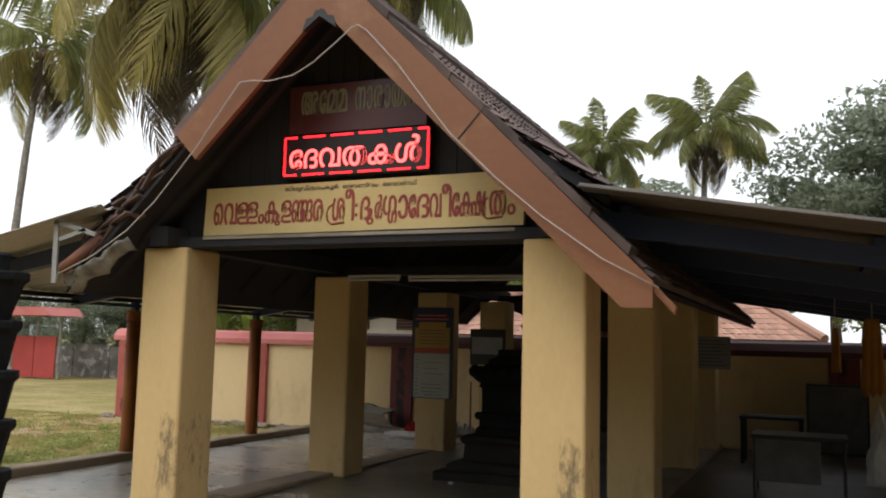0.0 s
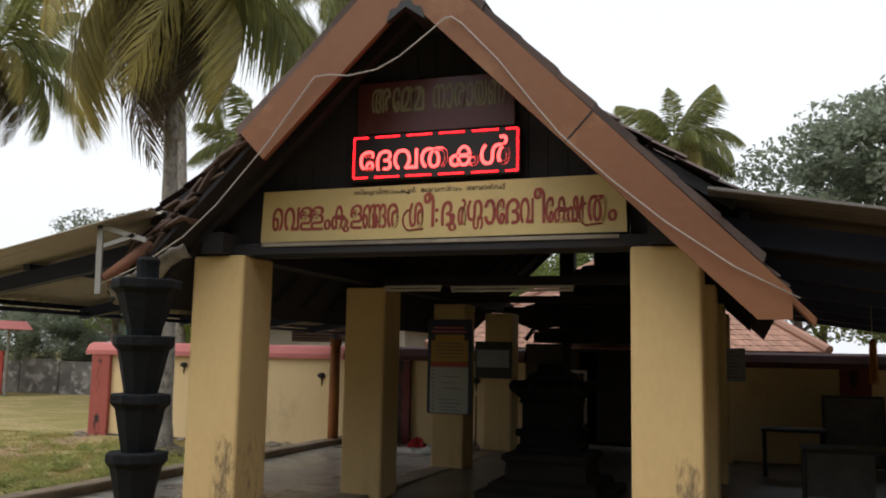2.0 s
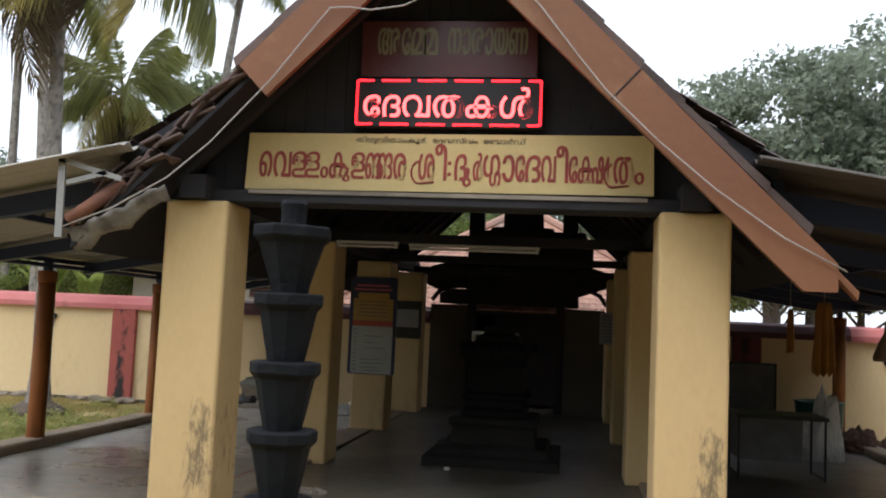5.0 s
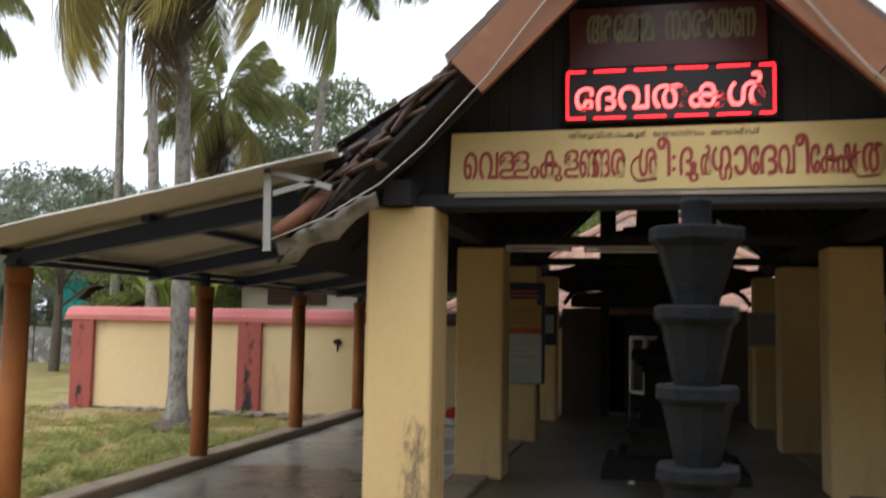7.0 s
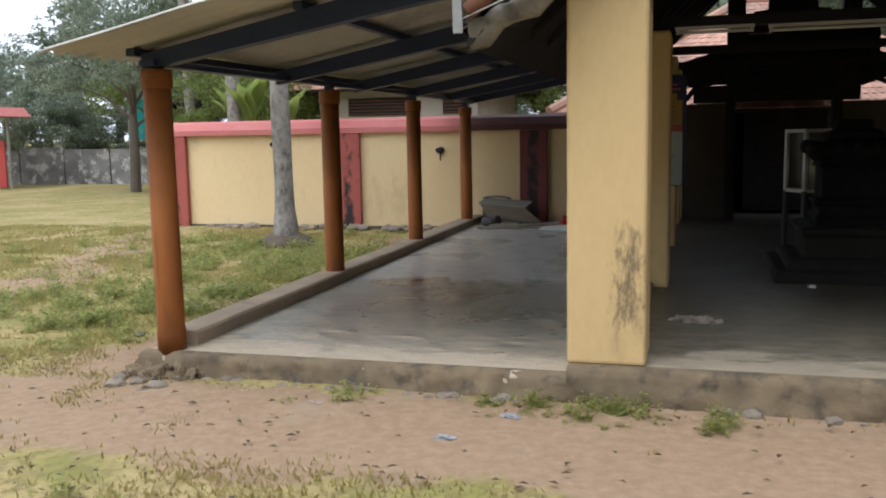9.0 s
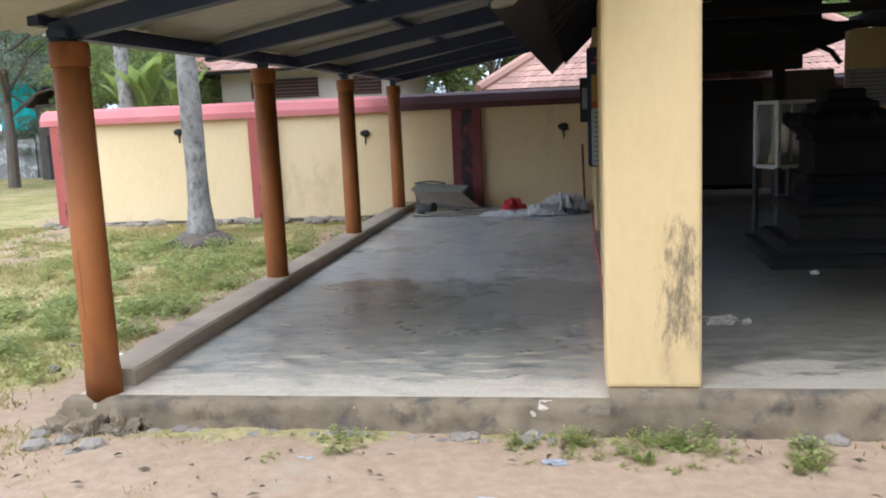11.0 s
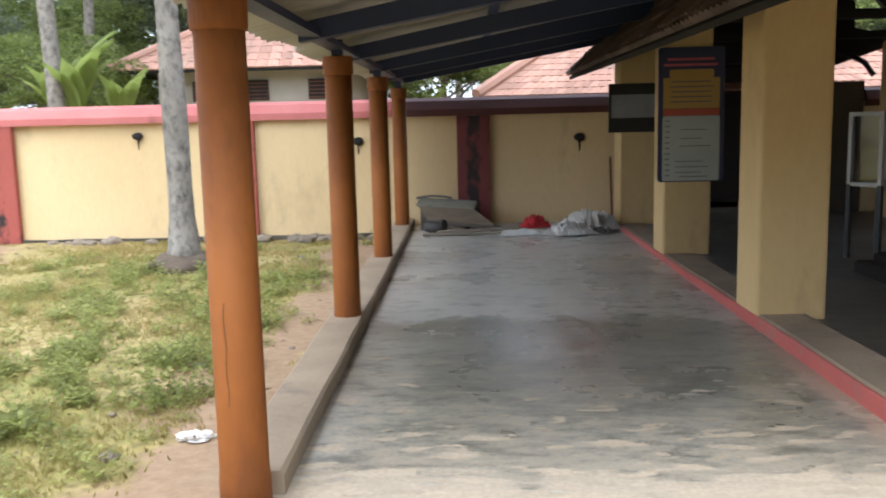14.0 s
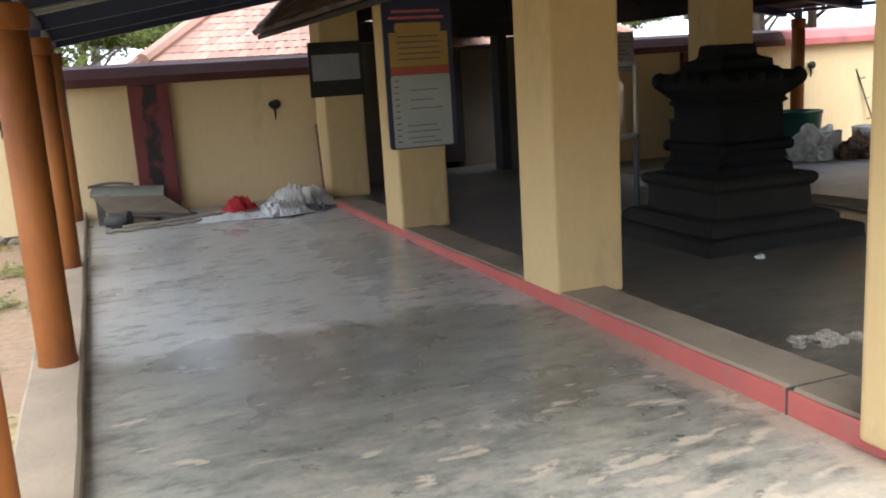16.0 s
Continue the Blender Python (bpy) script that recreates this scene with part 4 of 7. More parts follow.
cable = thing("gable_cable", "pale cable strung loosely along the gable boards", "cable")
bm = bmesh.new()
pts = [(-5.23, 2.07), (-4.85, 2.22), (-4.5, 2.42), (-4.24, 2.64), (-3.86, 3.05), (-3.62, 3.36), (-3.51, 3.50), (-3.40, 3.505), (-3.26, 3.485), (-3.05, 3.51), (-2.89, 3.585), (-2.70, 3.72), (-2.58, 3.81), (-2.53, 3.82),
       (-2.46, 3.77), (-2.21, 3.50), (-1.98, 3.20), (-1.81, 2.99), (-1.5, 2.69), (-1.18, 2.42), (-0.8, 2.15), (-0.46, 1.97)]
tube(bm, [(x, 6.305, z) for x, z in pts], 0.0048, 6)
part("wire", bm, CABLE_WHITE, cable, smooth=True)


# ---- kicked tile courses over the lower roof, with broken ends ----
def kicked_courses():
    th = thing("roof_kick", "flatter lower courses of dark clay tiles with broken ragged ends", "roof", kind="structure")
    for side in (-1, 1):
        xa, za = AXIS + side * 1.12, gable_z(AXIS + 1.12, 0.03)
        xb, zb = AXIS + side * 2.06, 2.60
        tile_field("roof_tile", xa, za, xb, zb, ROOF_Y0 + (0.10 if side < 0 else 0.06), ROOF_Y1, TILE_DARK, th, pieces=6)
        for y in np.arange(ROOF_Y0 + 0.12, ROOF_Y1, 0.62):
            bm = bmesh.new()
            extrude_xz(bm, [(xa, za - 0.02), (xb, zb - 0.02), (xb, zb - 0.10), (xa, za - 0.10)], y, y + 0.05)
            part("rafter", bm, DARK_WOOD, th)
    rnd = random.Random(5)
    for k in range(46):
        f = rnd.random()
        x = AXIS - 1.15 - 1.0 * f
        z = gable_z(AXIS + 1.15 + 1.0 * f, 0.04) + rnd.uniform(-0.10, 0.20) * f
        bm = bmesh.new()
        m = pose(x, ROOF_Y0 + 0.10 + rnd.uniform(0, 0.08), z, rnd.uniform(-6, 6), -rnd.uniform(18, 56), rnd.uniform(-14, 14))
        box(bm, -rnd.uniform(0.04, 0.12), -0.10, -0.011, rnd.uniform(0.05, 0.12), rnd.uniform(0.0, 0.10), 0.011, m)
        bevel(bm, 0.006, 1)
        part("broken_tile", bm, TILE_DARK, th)
    return th


kicked_courses()

gutter = thing("gutter_bracket", "pale metal bracket holding a broken rusty gutter pipe", "bracket")
bm = bmesh.new()
for a, b, w in (((-5.21, 2.52), (-5.20, 2.02), 0.024), ((-5.23, 2.52), (-4.80, 2.40), 0.017), ((-5.17, 2.37), (-4.90, 2.44), 0.016)):
    d = Vector((b[0] - a[0], 0, b[1] - a[1]))
    m = Matrix.Translation((a[0], 6.30, a[1])) @ d.to_track_quat("X", "Z").to_matrix().to_4x4()
    box(bm, 0, -0.008, -w, d.length, 0.008, w, m)
part("bracket", bm, PALE_METAL, gutter)
RUST = mat("rusty_brown_pipe", (0.22, 0.09, 0.05), (0.14, 0.065, 0.045), 4.0, 0.8, 30, 0.2)
bm = bmesh.new()
tube(bm, [(-5.16, 6.33, 2.13), (-5.02, 6.36, 2.24), (-4.84, 6.42, 2.40)], 0.045, 12)
part("pipe", bm, RUST, gutter, "rusty brown pipe", True)
GREY_RAG = mat("grey_weathered_plastic_sheet", (0.30, 0.28, 0.25), (0.15, 0.14, 0.125), 9.0, 0.9, 20, 0.6, stain=(0.08, 0.075, 0.068), stain_scale=7.0)
bm = bmesh.new()
grid = [[bm.verts.new((-5.17 + 0.62 * i / 14, 6.36 + 0.10 * j / 4 + 0.02 * math.sin(i) + 0.03 * noise.noise((i * 0.9, j * 0.9, 2)), 2.09 + 0.025 * noise.noise((i * 0.7, j * 1.1, 6)) + 0.30 * (i / 14) ** 1.2 - 0.17 * math.sin(1.3 * j / 4) * (0.85 + 0.15 * math.sin(i * 0.9)) * (1 - 0.35 * i / 14))) for i in range(15)] for j in range(5)]
for j in range(4):
    for i in range(14):
        bm.faces.new((grid[j][i], grid[j][i + 1], grid[j + 1][i + 1], grid[j + 1][i]))
ob = part("torn_sheet", bm, GREY_RAG, gutter, "torn grey plastic sheet", True)
ob.modifiers.new("thickness", "SOLIDIFY").thickness = 0.006


# ---- stone lamp in the forecourt ----
def stone_lamp():
    th = thing("stone_lamp", "tall black granite lamp of stacked flared tiers", "stone lamp", at=(-2.845, 3.78, 0))
    bm = bmesh.new()
    lathe(bm, [(0.30, -0.05), (0.30, 0.10), (0.24, 0.13), (0.22, 0.20), (0.16, 0.24)], 8)
    bevel(bm, 0.008, 1)
    part("base", bm, BLACK_STONE, th)
    z, n = 0.20, 8
    for i in range(n):
        top = i == n - 1
        r = (0.110 if not top else 0.126)
        bm = bmesh.new()
        lathe(bm, [(0.060, z), (0.066, z + 0.03), (r * 0.84, z + 0.155), (r * 0.97, z + 0.170), (r, z + 0.176), (r, z + 0.203), (r * 0.97, z + 0.209), (0.05, z + 0.2092)], 10 if not top else 8)
        ob = part("tier", bm, BLACK_STONE, th)
        ob.rotation_euler[2] = 0.2 * i
        wobble(ob, 0.003, 14)
        z += 0.2095
    bm = bmesh.new()
    lathe(bm, [(0.042, z - 0.004), (0.040, z + 0.04), (0.044, z + 0.07), (0.036, z + 0.082), (0.01, z + 0.084)], 12)
    part("knob", bm, BLACK_STONE, th)
    return th


stone_lamp()


# ---- stone altar in the hall ----
def stone_altar():
    th = thing("stone_altar", "massive carved black granite altar on stepped square base", "stone altar", at=(-2.70, 10.38, HALL_Z))
    for name, prof in (
            ("step", [(0.66, 0), (0.66, 0.085), (0.64, 0.10)]),
            ("step", [(0.55, 0.10), (0.55, 0.16), (0.52, 0.185)]),
            ("plinth", [(0.44, 0.185), (0.415, 0.20), (0.405, 0.36), (0.425, 0.375), (0.445, 0.40), (0.445, 0.435), (0.42, 0.455), (0.36, 0.465)]),
            ("shaft", [(0.32, 0.465), (0.32, 0.52), (0.285, 0.55), (0.285, 0.62), (0.315, 0.64), (0.315, 0.68), (0.27, 0.70), (0.27, 0.95), (0.295, 0.97), (0.28, 1.0)]),
            ("cornice", [(0.28, 1.0), (0.31, 1.03), (0.345, 1.07), (0.355, 1.12), (0.34, 1.15), (0.31, 1.18)]),
            ("cap", [(0.27, 1.17), (0.25, 1.20), (0.225, 1.21), (0.22, 1.255), (0.16, 1.28), (0.145, 1.30), (0.142, 1.355), (0.13, 1.37)])):
        bm = bmesh.new()
        lathe(bm, prof, square=True)
        bmesh.ops.subdivide_edges(bm, edges=bm.edges[:], cuts=3, use_grid_fill=True)
        wobble(part(name, bm, DUSTY_STONE if name in ("step", "plinth") else BLACK_STONE, th), 0.010, 6)
    for sx in (-1, 1):
        for sy in (-1, 1):
            for k, (rr, zz) in enumerate(((0.34, 1.13), (0.30, 0.66))):
                bm = bmesh.new()
                bmesh.ops.create_icosphere(bm, subdivisions=2, radius=0.06 - 0.02 * k, matrix=Matrix.Translation((sx * rr, sy * rr, zz)) @ Matrix.Diagonal((1, 1, 1.1, 1)))
                part("carved_boss", bm, BLACK_STONE, th, smooth=True)
    for sx in (-0.15, 0.0, 0.15):
        for sy in (-1, 1):
            for px, py in ((sx, sy * 0.335), (sy * 0.335, sx)):
                bm = bmesh.new()
                bmesh.ops.create_icosphere(bm, subdivisions=2, radius=0.045, matrix=Matrix.Translation((px, py, 1.145)))
                part("carved_boss", bm, BLACK_STONE, th, smooth=True)
    return th


stone_altar()

# ---- notice boards on the pillars ----
BOARD_BLUE = mat("navy_board_print", (0.018, 0.022, 0.075), (0.014, 0.018, 0.06), 3.0, 0.35, 40, 0.02)
BOARD_OCHRE = mat("ochre_board_print", (0.42, 0.24, 0.055), (0.38, 0.21, 0.05), 3.0, 0.35, 40, 0.02)
BOARD_RED = mat("red_board_print", (0.45, 0.075, 0.04), (0.38, 0.06, 0.035), 3.0, 0.35, 40, 0.02)
BOARD_WHITE = mat("off_white_board_print", (0.43, 0.44, 0.40), (0.37, 0.38, 0.35), 3.0, 0.35, 40, 0.02)
INK = mat("faded_dark_ink", (0.10, 0.09, 0.09), (0.14, 0.12, 0.11), 8.0, 0.6, 40, 0.02)
PINK_INK = mat("pink_red_ink", (0.50, 0.10, 0.14), (0.42, 0.08, 0.12), 8.0, 0.6, 40, 0.02)
PAPER_GREY = mat("grey_faded_paper", (0.30, 0.30, 0.31), (0.24, 0.24, 0.25), 4.0, 0.6, 30, 0.03)


def panel(bm, x0, z0, x1, z1, y, t=0.003, r=0.0):
    if r <= 0:
        box(bm, x0, y - t, z0, x1, y, z1)
    else:
        out = []
        for cx2, cz2, a0 in ((x1 - r, z1 - r, 0), (x0 + r, z1 - r, 90), (x0 + r, z0 + r, 180), (x1 - r, z0 + r, 270)):
            out += [(cx2 + r * math.cos(radians(a0 + a)), cz2 + r * math.sin(radians(a0 + a))) for a in (0, 30, 60, 90)]
        extrude_xz(bm, out, y - t, y)
    return bm


def price_board():
    th = thing("notice_board", "tall blue, ochre and white printed notice board on a pillar", "notice board")
    x0, x1, z0, z1, y = -4.735, -4.135, 0.885, 2.105, 12.102
    part("board", panel(bmesh.new(), x0, z0, x1, z1, y, 0.025, 0.03), BOARD_BLUE, th)
    part("ochre_panel", panel(bmesh.new(), x0 + 0.045, 1.555, x1 - 0.045, 1.83, y - 0.025), BOARD_OCHRE, th)
    part("ochre_arch", panel(bmesh.new(), x0 + 0.10, 1.83, x1 - 0.10, 1.905, y - 0.025, 0.003, 0.02), BOARD_OCHRE, th)
    part("red_band", panel(bmesh.new(), x0 + 0.045, 1.49, x1 - 0.045, 1.552, y - 0.025), BOARD_RED, th)
    part("white_panel", panel(bmesh.new(), x0 + 0.04, 0.895, x1 - 0.04, 1.487, y - 0.025, 0.003, 0.02), BOARD_WHITE, th)
    rnd = random.Random(2)
    bm = bmesh.new()
    for k in range(11):
        z = 1.44 - k * 0.05
        panel(bm, x0 + 0.065, z, x0 + 0.105, z + 0.010, y - 0.0285, 0.0015)
    for z, a, b in ((1.36, 0.2, 0.45), (1.28, 0.2, 0.4), (1.21, 0.2, 0.48), (1.07, 0.16, 0.42), (1.02, 0.16, 0.46), (0.97, 0.16, 0.40), (0.93, 0.2, 0.45)):
        panel(bm, x0 + a, z, x0 + b, z + 0.007, y - 0.0285, 0.0015)
    for k in range(5):
        z = 1.79 - k * 0.045
        panel(bm, x0 + 0.10 + 0.02 * rnd.random(), z, x1 - 0.10 - 0.03 * rnd.random(), z + 0.011, y - 0.0285, 0.0015)
    part("printed_line", bm, INK, th, "unreadable printed lines")["kind"] = "stuff"
    bm = bmesh.new()
    for z, a, b in ((1.985, 0.08, 0.50), (1.935, 0.05, 0.53)):
        panel(bm, x0 + a, z, x0 + b, z + 0.022, y - 0.0255, 0.0015)
    part("heading_line", bm, PINK_INK, th)
    return th


price_board()
th = thing("framed_notice", "black framed notice with a grey paper hung on a pillar", "notice board")
part("frame", panel(bmesh.new(), -4.81, 1.30, -4.22, 1.87, 14.495, 0.03), BLACK, th)
part("paper", panel(bmesh.new(), -4.78, 1.47, -4.26, 1.74, 14.465, 0.003), PAPER_GREY, th)
bm = bmesh.new()
for k in range(6):
    panel(bm, -4.72, 1.50 + 0.036 * k, -4.34 + 0.04 * (k % 3), 1.508 + 0.036 * k, 14.4615, 0.0012)
part("printed_line", bm, PALE_METAL, th, "unreadable printed lines")["kind"] = "stuff"

th = thing("grey_notice", "grey printed tin notice fixed to a far pillar", "notice board")
part("plate", panel(bmesh.new(), -1.55, 1.35, -0.80, 1.82, 14.495, 0.02), PAPER_GREY, th)
bm = bmesh.new()
for k in range(8):
    panel(bm, -1.50, 1.40 + 0.05 * k, -0.86 - 0.05 * (k % 3), 1.415 + 0.05 * k, 14.475, 0.002)
part("printed_line", bm, INK, th, "unreadable printed lines")["kind"] = "stuff"

stick = thing("broom_stick", "thin brown stick leaning against a pillar", "stick")
bm = bmesh.new()
tube(bm, [(-4.77, 14.42, 0.16), (-4.79, 14.48, 1.02)], 0.014, 8)
part("shaft", bm, RUST, stick)


# ---- soot niches and oil marks on the compound wall ----
SOOT = mat("black_soot", (0.010, 0.009, 0.009), (0.02, 0.017, 0.015), 6.0, 0.95, 30, 0.2)


def wall_lamp(x, z):
    th = thing("wall_oil_lamp", "small soot-black oil lamp fixed on the yellow wall", "oil lamp", "oil lamps on the compound wall")
    bm = bmesh.new()
    bmesh.ops.create_icosphere(bm, subdivisions=2, radius=0.065, matrix=Matrix.Translation((0, -0.02, 0)) @ Matrix.Diagonal((1.15, 0.6, 0.8, 1)))
    wobble(part("cup", bm, SOOT, th, smooth=True), 0.012, 14)
    bm = bmesh.new()
    tube(bm, [(0.0, 0.01, -0.03), (0.005, -0.01, -0.10), (0.0, 0.0, -0.17)], 0.016, 6, 0.006)
    part("drip", bm, SOOT, th)
    th.location = (x, WALL_Y - 0.01, z)
    return th


lamp = wall_lamp(-5.05, 1.235)
for x, z in ((-7.90, 1.25), (-10.76, 1.38), (2.75, 1.25), (5.6, 1.25)):
    copy_thing(lamp, pose(x, WALL_Y - 0.01, z))


# ---- clutter at the end of the aisle ----
PLANK = mat("grey_weathered_plank", (0.14, 0.125, 0.10), (0.08, 0.072, 0.062), 3.0, 0.85, 30, 0.25, stretch=(1, 4, 4))
PLASTIC_WHITE = mat("white_plastic_sheet", (0.68, 0.66, 0.62), (0.54, 0.52, 0.49), 4.0, 0.45, 20, 0.2)
PLASTIC_DARK = mat("dark_grey_tarpaulin", (0.07, 0.068, 0.065), (0.12, 0.115, 0.11), 5.0, 0.6, 25, 0.25)
TARP_GREY = mat("grey_white_tarpaulin", (0.56, 0.53, 0.47), (0.36, 0.34, 0.30), 4.0, 0.5, 20, 0.2)
CLOTH_RED = mat("red_cotton_cloth", (0.46, 0.022, 0.026), (0.34, 0.016, 0.02), 5.0, 0.9, 40, 0.2)


def heap(name, label, category, at, size, material, seed=1, rough=0.35):
    """A crumpled, sagging bundle lying on the floor."""
    bm = bmesh.new()
    bmesh.ops.create_icosphere(bm, subdivisions=4, radius=1.0)
    for v in bm.verts:
        p = v.co.copy()
        k = 1 + rough * noise.noise(p * 1.7 + Vector((seed, 0, 0))) + 0.5 * rough * abs(noise.noise(p * 4.5 + Vector((0, seed, 0)))) + 0.25 * rough * noise.noise(p * 11)
        v.co = Vector((p.x * size[0] * k, p.y * size[1] * k, max(0.0, (p.z * 0.9 + 0.25)) * size[2] * k))
    ob = part(name, bm, material, smooth=False)
    ob.location = at
    return tagged(ob, label, category)


def crumple(name, label, category, at, size, height, material, seed=1, folds=3.0, turn=0.0, ridge=(1.0, 0.3)):
    """A sheet of plastic or cloth lying in creased folds, thin at its rim and bunched up inside."""
    n, m = 34, 22
    verts, faces = [], []
    for j in range(m + 1):
        for i in range(n + 1):
            u, v = 2 * i / n - 1, 2 * j / m - 1
            rim = (1 - u ** 4) * (1 - v ** 4)
            crease = 1 - abs(noise.noise((u * folds * ridge[0] + seed, v * folds * ridge[1], seed * 1.3))) * 2.0
            small = 1 - abs(noise.noise((u * folds * 2.7, v * folds * 2.1 + seed, 3.0))) * 2.0
            z = height * (0.12 + rim * (0.55 * crease + 0.30 * small + 0.15 * noise.noise((u * 9, v * 9, seed))))
            edge = 1 + 0.16 * noise.noise((u * 2.1, v * 2.1, seed + 7)) + 0.06 * noise.noise((u * 7, v * 7, seed))
            verts.append((u * size[0] * edge, v * size[1] * edge, max(0.006, z)))
    for j in range(m):
        for i in range(n):
            k = j * (n + 1) + i
            faces.append((k, k + 1, k + n + 2, k + n + 1))
    ob = raw(name, verts, faces, material)
    ob.matrix_basis = pose(*at, 0, 0, turn)
    ob.modifiers.new("thickness", "SOLIDIFY").thickness = 0.004
    return tagged(ob, label, category)


OLD_BOARD = mat("grey_green_weathered_board", (0.25, 0.25, 0.20), (0.18, 0.175, 0.14), 3.0, 0.85, 30, 0.25, stain=(0.10, 0.09, 0.07), stain_scale=4.0, stretch=(1, 4, 4))
BROWN_BOARD = mat("dull_brown_board", (0.20, 0.155, 0.105), (0.14, 0.105, 0.075), 3.0, 0.85, 30, 0.2, stretch=(1, 4, 4))
th = thing("wooden_bench", "old low wooden bench with a grey-green top by the wall", "bench")
for name, pts, material, label in (
        ("top_board", ((-7.13, 14.66, 0.455), (-6.42, 14.62, 0.40), (-6.38, 15.02, 0.45), (-7.10, 15.06, 0.505)), OLD_BOARD, "warped grey-green top board"),
        ("front_panel", ((-7.10, 14.655, 0.44), (-6.42, 14.61, 0.39), (-6.18, 14.57, 0.20), (-6.98, 14.60, 0.27)), BROWN_BOARD, "sloping brown front board"),
        ("lower_board", ((-6.99, 14.54, 0.25), (-6.12, 14.50, 0.165), (-6.10, 14.66, 0.17), (-6.97, 14.70, 0.26)), PLANK, "")):
    bm = bmesh.new()
    lo = [bm.verts.new(p) for p in pts]
    hi = [bm.verts.new((p[0], p[1], p[2] + 0.028)) for p in pts]
    bm.faces.new(lo[::-1])
    bm.faces.new(hi)
    for i in range(4):
        bm.faces.new((lo[i], lo[(i + 1) % 4], hi[(i + 1) % 4], hi[i]))
    bevel(bm, 0.006, 1)
    part(name, bm, material, th, label)
for x, y, z in ((-7.05, 14.74, 0.46), (-6.50, 14.72, 0.41), (-6.46, 14.98, 0.44), (-7.03, 15.0, 0.49)):
    bm = bmesh.new()
    box(bm, x - 0.03, y - 0.03, AISLE_Z, x + 0.03, y + 0.03, z)
    part("leg", bm, PLANK, th)
bm = bmesh.new()
tube(bm, [(-7.14 + 0.05 * k, 15.02 - 0.012 * k, 0.525 + 0.028 * math.sin(k * 0.35)) for k in range(10)], 0.016, 6)
part("rim_strip", bm, PLASTIC_DARK, th, "dark curled rim strip")

DARK_IRON = mat("greasy_dark_iron", (0.045, 0.042, 0.040), (0.075, 0.068, 0.062), 6.0, 0.75, 30, 0.3)
pump = thing("water_pump", "old dark iron water pump lying on the floor", "pump", at=(-6.90, 14.38, AISLE_Z))
pump.scale = (0.68, 0.68, 0.68)
bm = bmesh.new()
lathe(bm, [(0.03, -0.17), (0.085, -0.165), (0.095, -0.14), (0.095, 0.10), (0.07, 0.12), (0.05, 0.16), (0.02, 0.17)], 16)
ob = part("motor_body", bm, DARK_IRON, pump, smooth=True)
ob.matrix_basis = pose(0, 0, 0.115, 90, 0, 62)
bm = bmesh.new()
lathe(bm, [(0.02, -0.03), (0.115, -0.03), (0.12, -0.02), (0.12, 0.02), (0.115, 0.03), (0.02, 0.03)], 18)
part("flange", bm, DARK_IRON, pump).matrix_basis = pose(0.15, 0.06, 0.125, 90, 0, 62)
bm = bmesh.new()
box(bm, -0.10, -0.08, 0.0, 0.10, 0.08, 0.025)
bevel(bm, 0.006, 1)
part("foot", bm, DARK_IRON, pump)
DRY_WOOD = mat("pale_dry_wood", (0.34, 0.29, 0.22), (0.25, 0.21, 0.16), 3.0, 0.85, 30, 0.2, stretch=(1, 4, 4))
for a, b, r in (((-6.86, 14.16, 0.19), (-5.70, 14.34, 0.21), 0.022), ((-6.62, 14.26, 0.175), (-5.95, 14.46, 0.19), 0.018), ((-6.55, 14.10, 0.17), (-6.10, 14.22, 0.17), 0.016), ((-7.02, 14.10, 0.172), (-6.45, 14.16, 0.172), 0.02)):
    bm = bmesh.new()
    pts = [Vector(a).lerp(Vector(b), k / 6) + Vector((0, 0.012 * math.sin(k * 1.4), 0.006 * math.sin(k * 2.2))) for k in range(7)]
    tube(bm, pts, r, 7, r * 0.75)
    tagged(part("wooden_pole", bm, DRY_WOOD), "pale dry wooden pole lying on the floor", "pole", "wooden poles on the aisle floor")
crumple("white_sack", "flattened white plastic sack on the aisle floor", "sack", (-5.66, 14.30, AISLE_Z), (0.46, 0.30), 0.075, PLASTIC_WHITE, 2, 2.6, -6)
crumple("white_sack", "folded white plastic sheet with a dark crease", "sack", (-5.30, 14.22, AISLE_Z), (0.24, 0.34), 0.16, PLASTIC_WHITE, 7, 2.4, 14, (0.4, 1.0))
crumple("red_cloth", "bunched red cloth lying on white plastic", "cloth", (-5.70, 14.34, AISLE_Z + 0.045), (0.15, 0.13), 0.19, CLOTH_RED, 3, 3.4, 20)
crumple("tarpaulin", "grey-white crumpled tarpaulin heaped against the wall", "tarpaulin", (-5.03, 14.50, AISLE_Z), (0.30, 0.34), 0.27, TARP_GREY, 5, 4.6, 18, (1.0, 0.15))
crumple("tarpaulin", "dark tarpaulin spread beside the pillar", "tarpaulin", (-4.98, 14.26, AISLE_Z), (0.22, 0.18), 0.09, PLASTIC_DARK, 9, 3.0, -15)


# ---- inside the hall ----
FRAME_WHITE = mat("pale_aluminium_frame", (0.55, 0.54, 0.52), (0.45, 0.44, 0.42), 3.0, 0.4, 40, 0.04)
GLASS_BACK = mat("dark_grey_cabinet_lining", (0.07, 0.072, 0.07), (0.10, 0.10, 0.095), 3.0, 0.4, 30, 0.05)


def glass_material():
    m = bpy.data.materials.new("clear_glass")
    m.use_nodes = True
    b = m.node_tree.nodes["Principled BSDF"]
    b.inputs["Base Color"].default_value = (0.95, 0.97, 0.96, 1)
    b.inputs["Roughness"].default_value, b.inputs["Transmission Weight"].default_value, b.inputs["IOR"].default_value = 0.02, 1.0, 1.45
    return m


GLASS = glass_material()


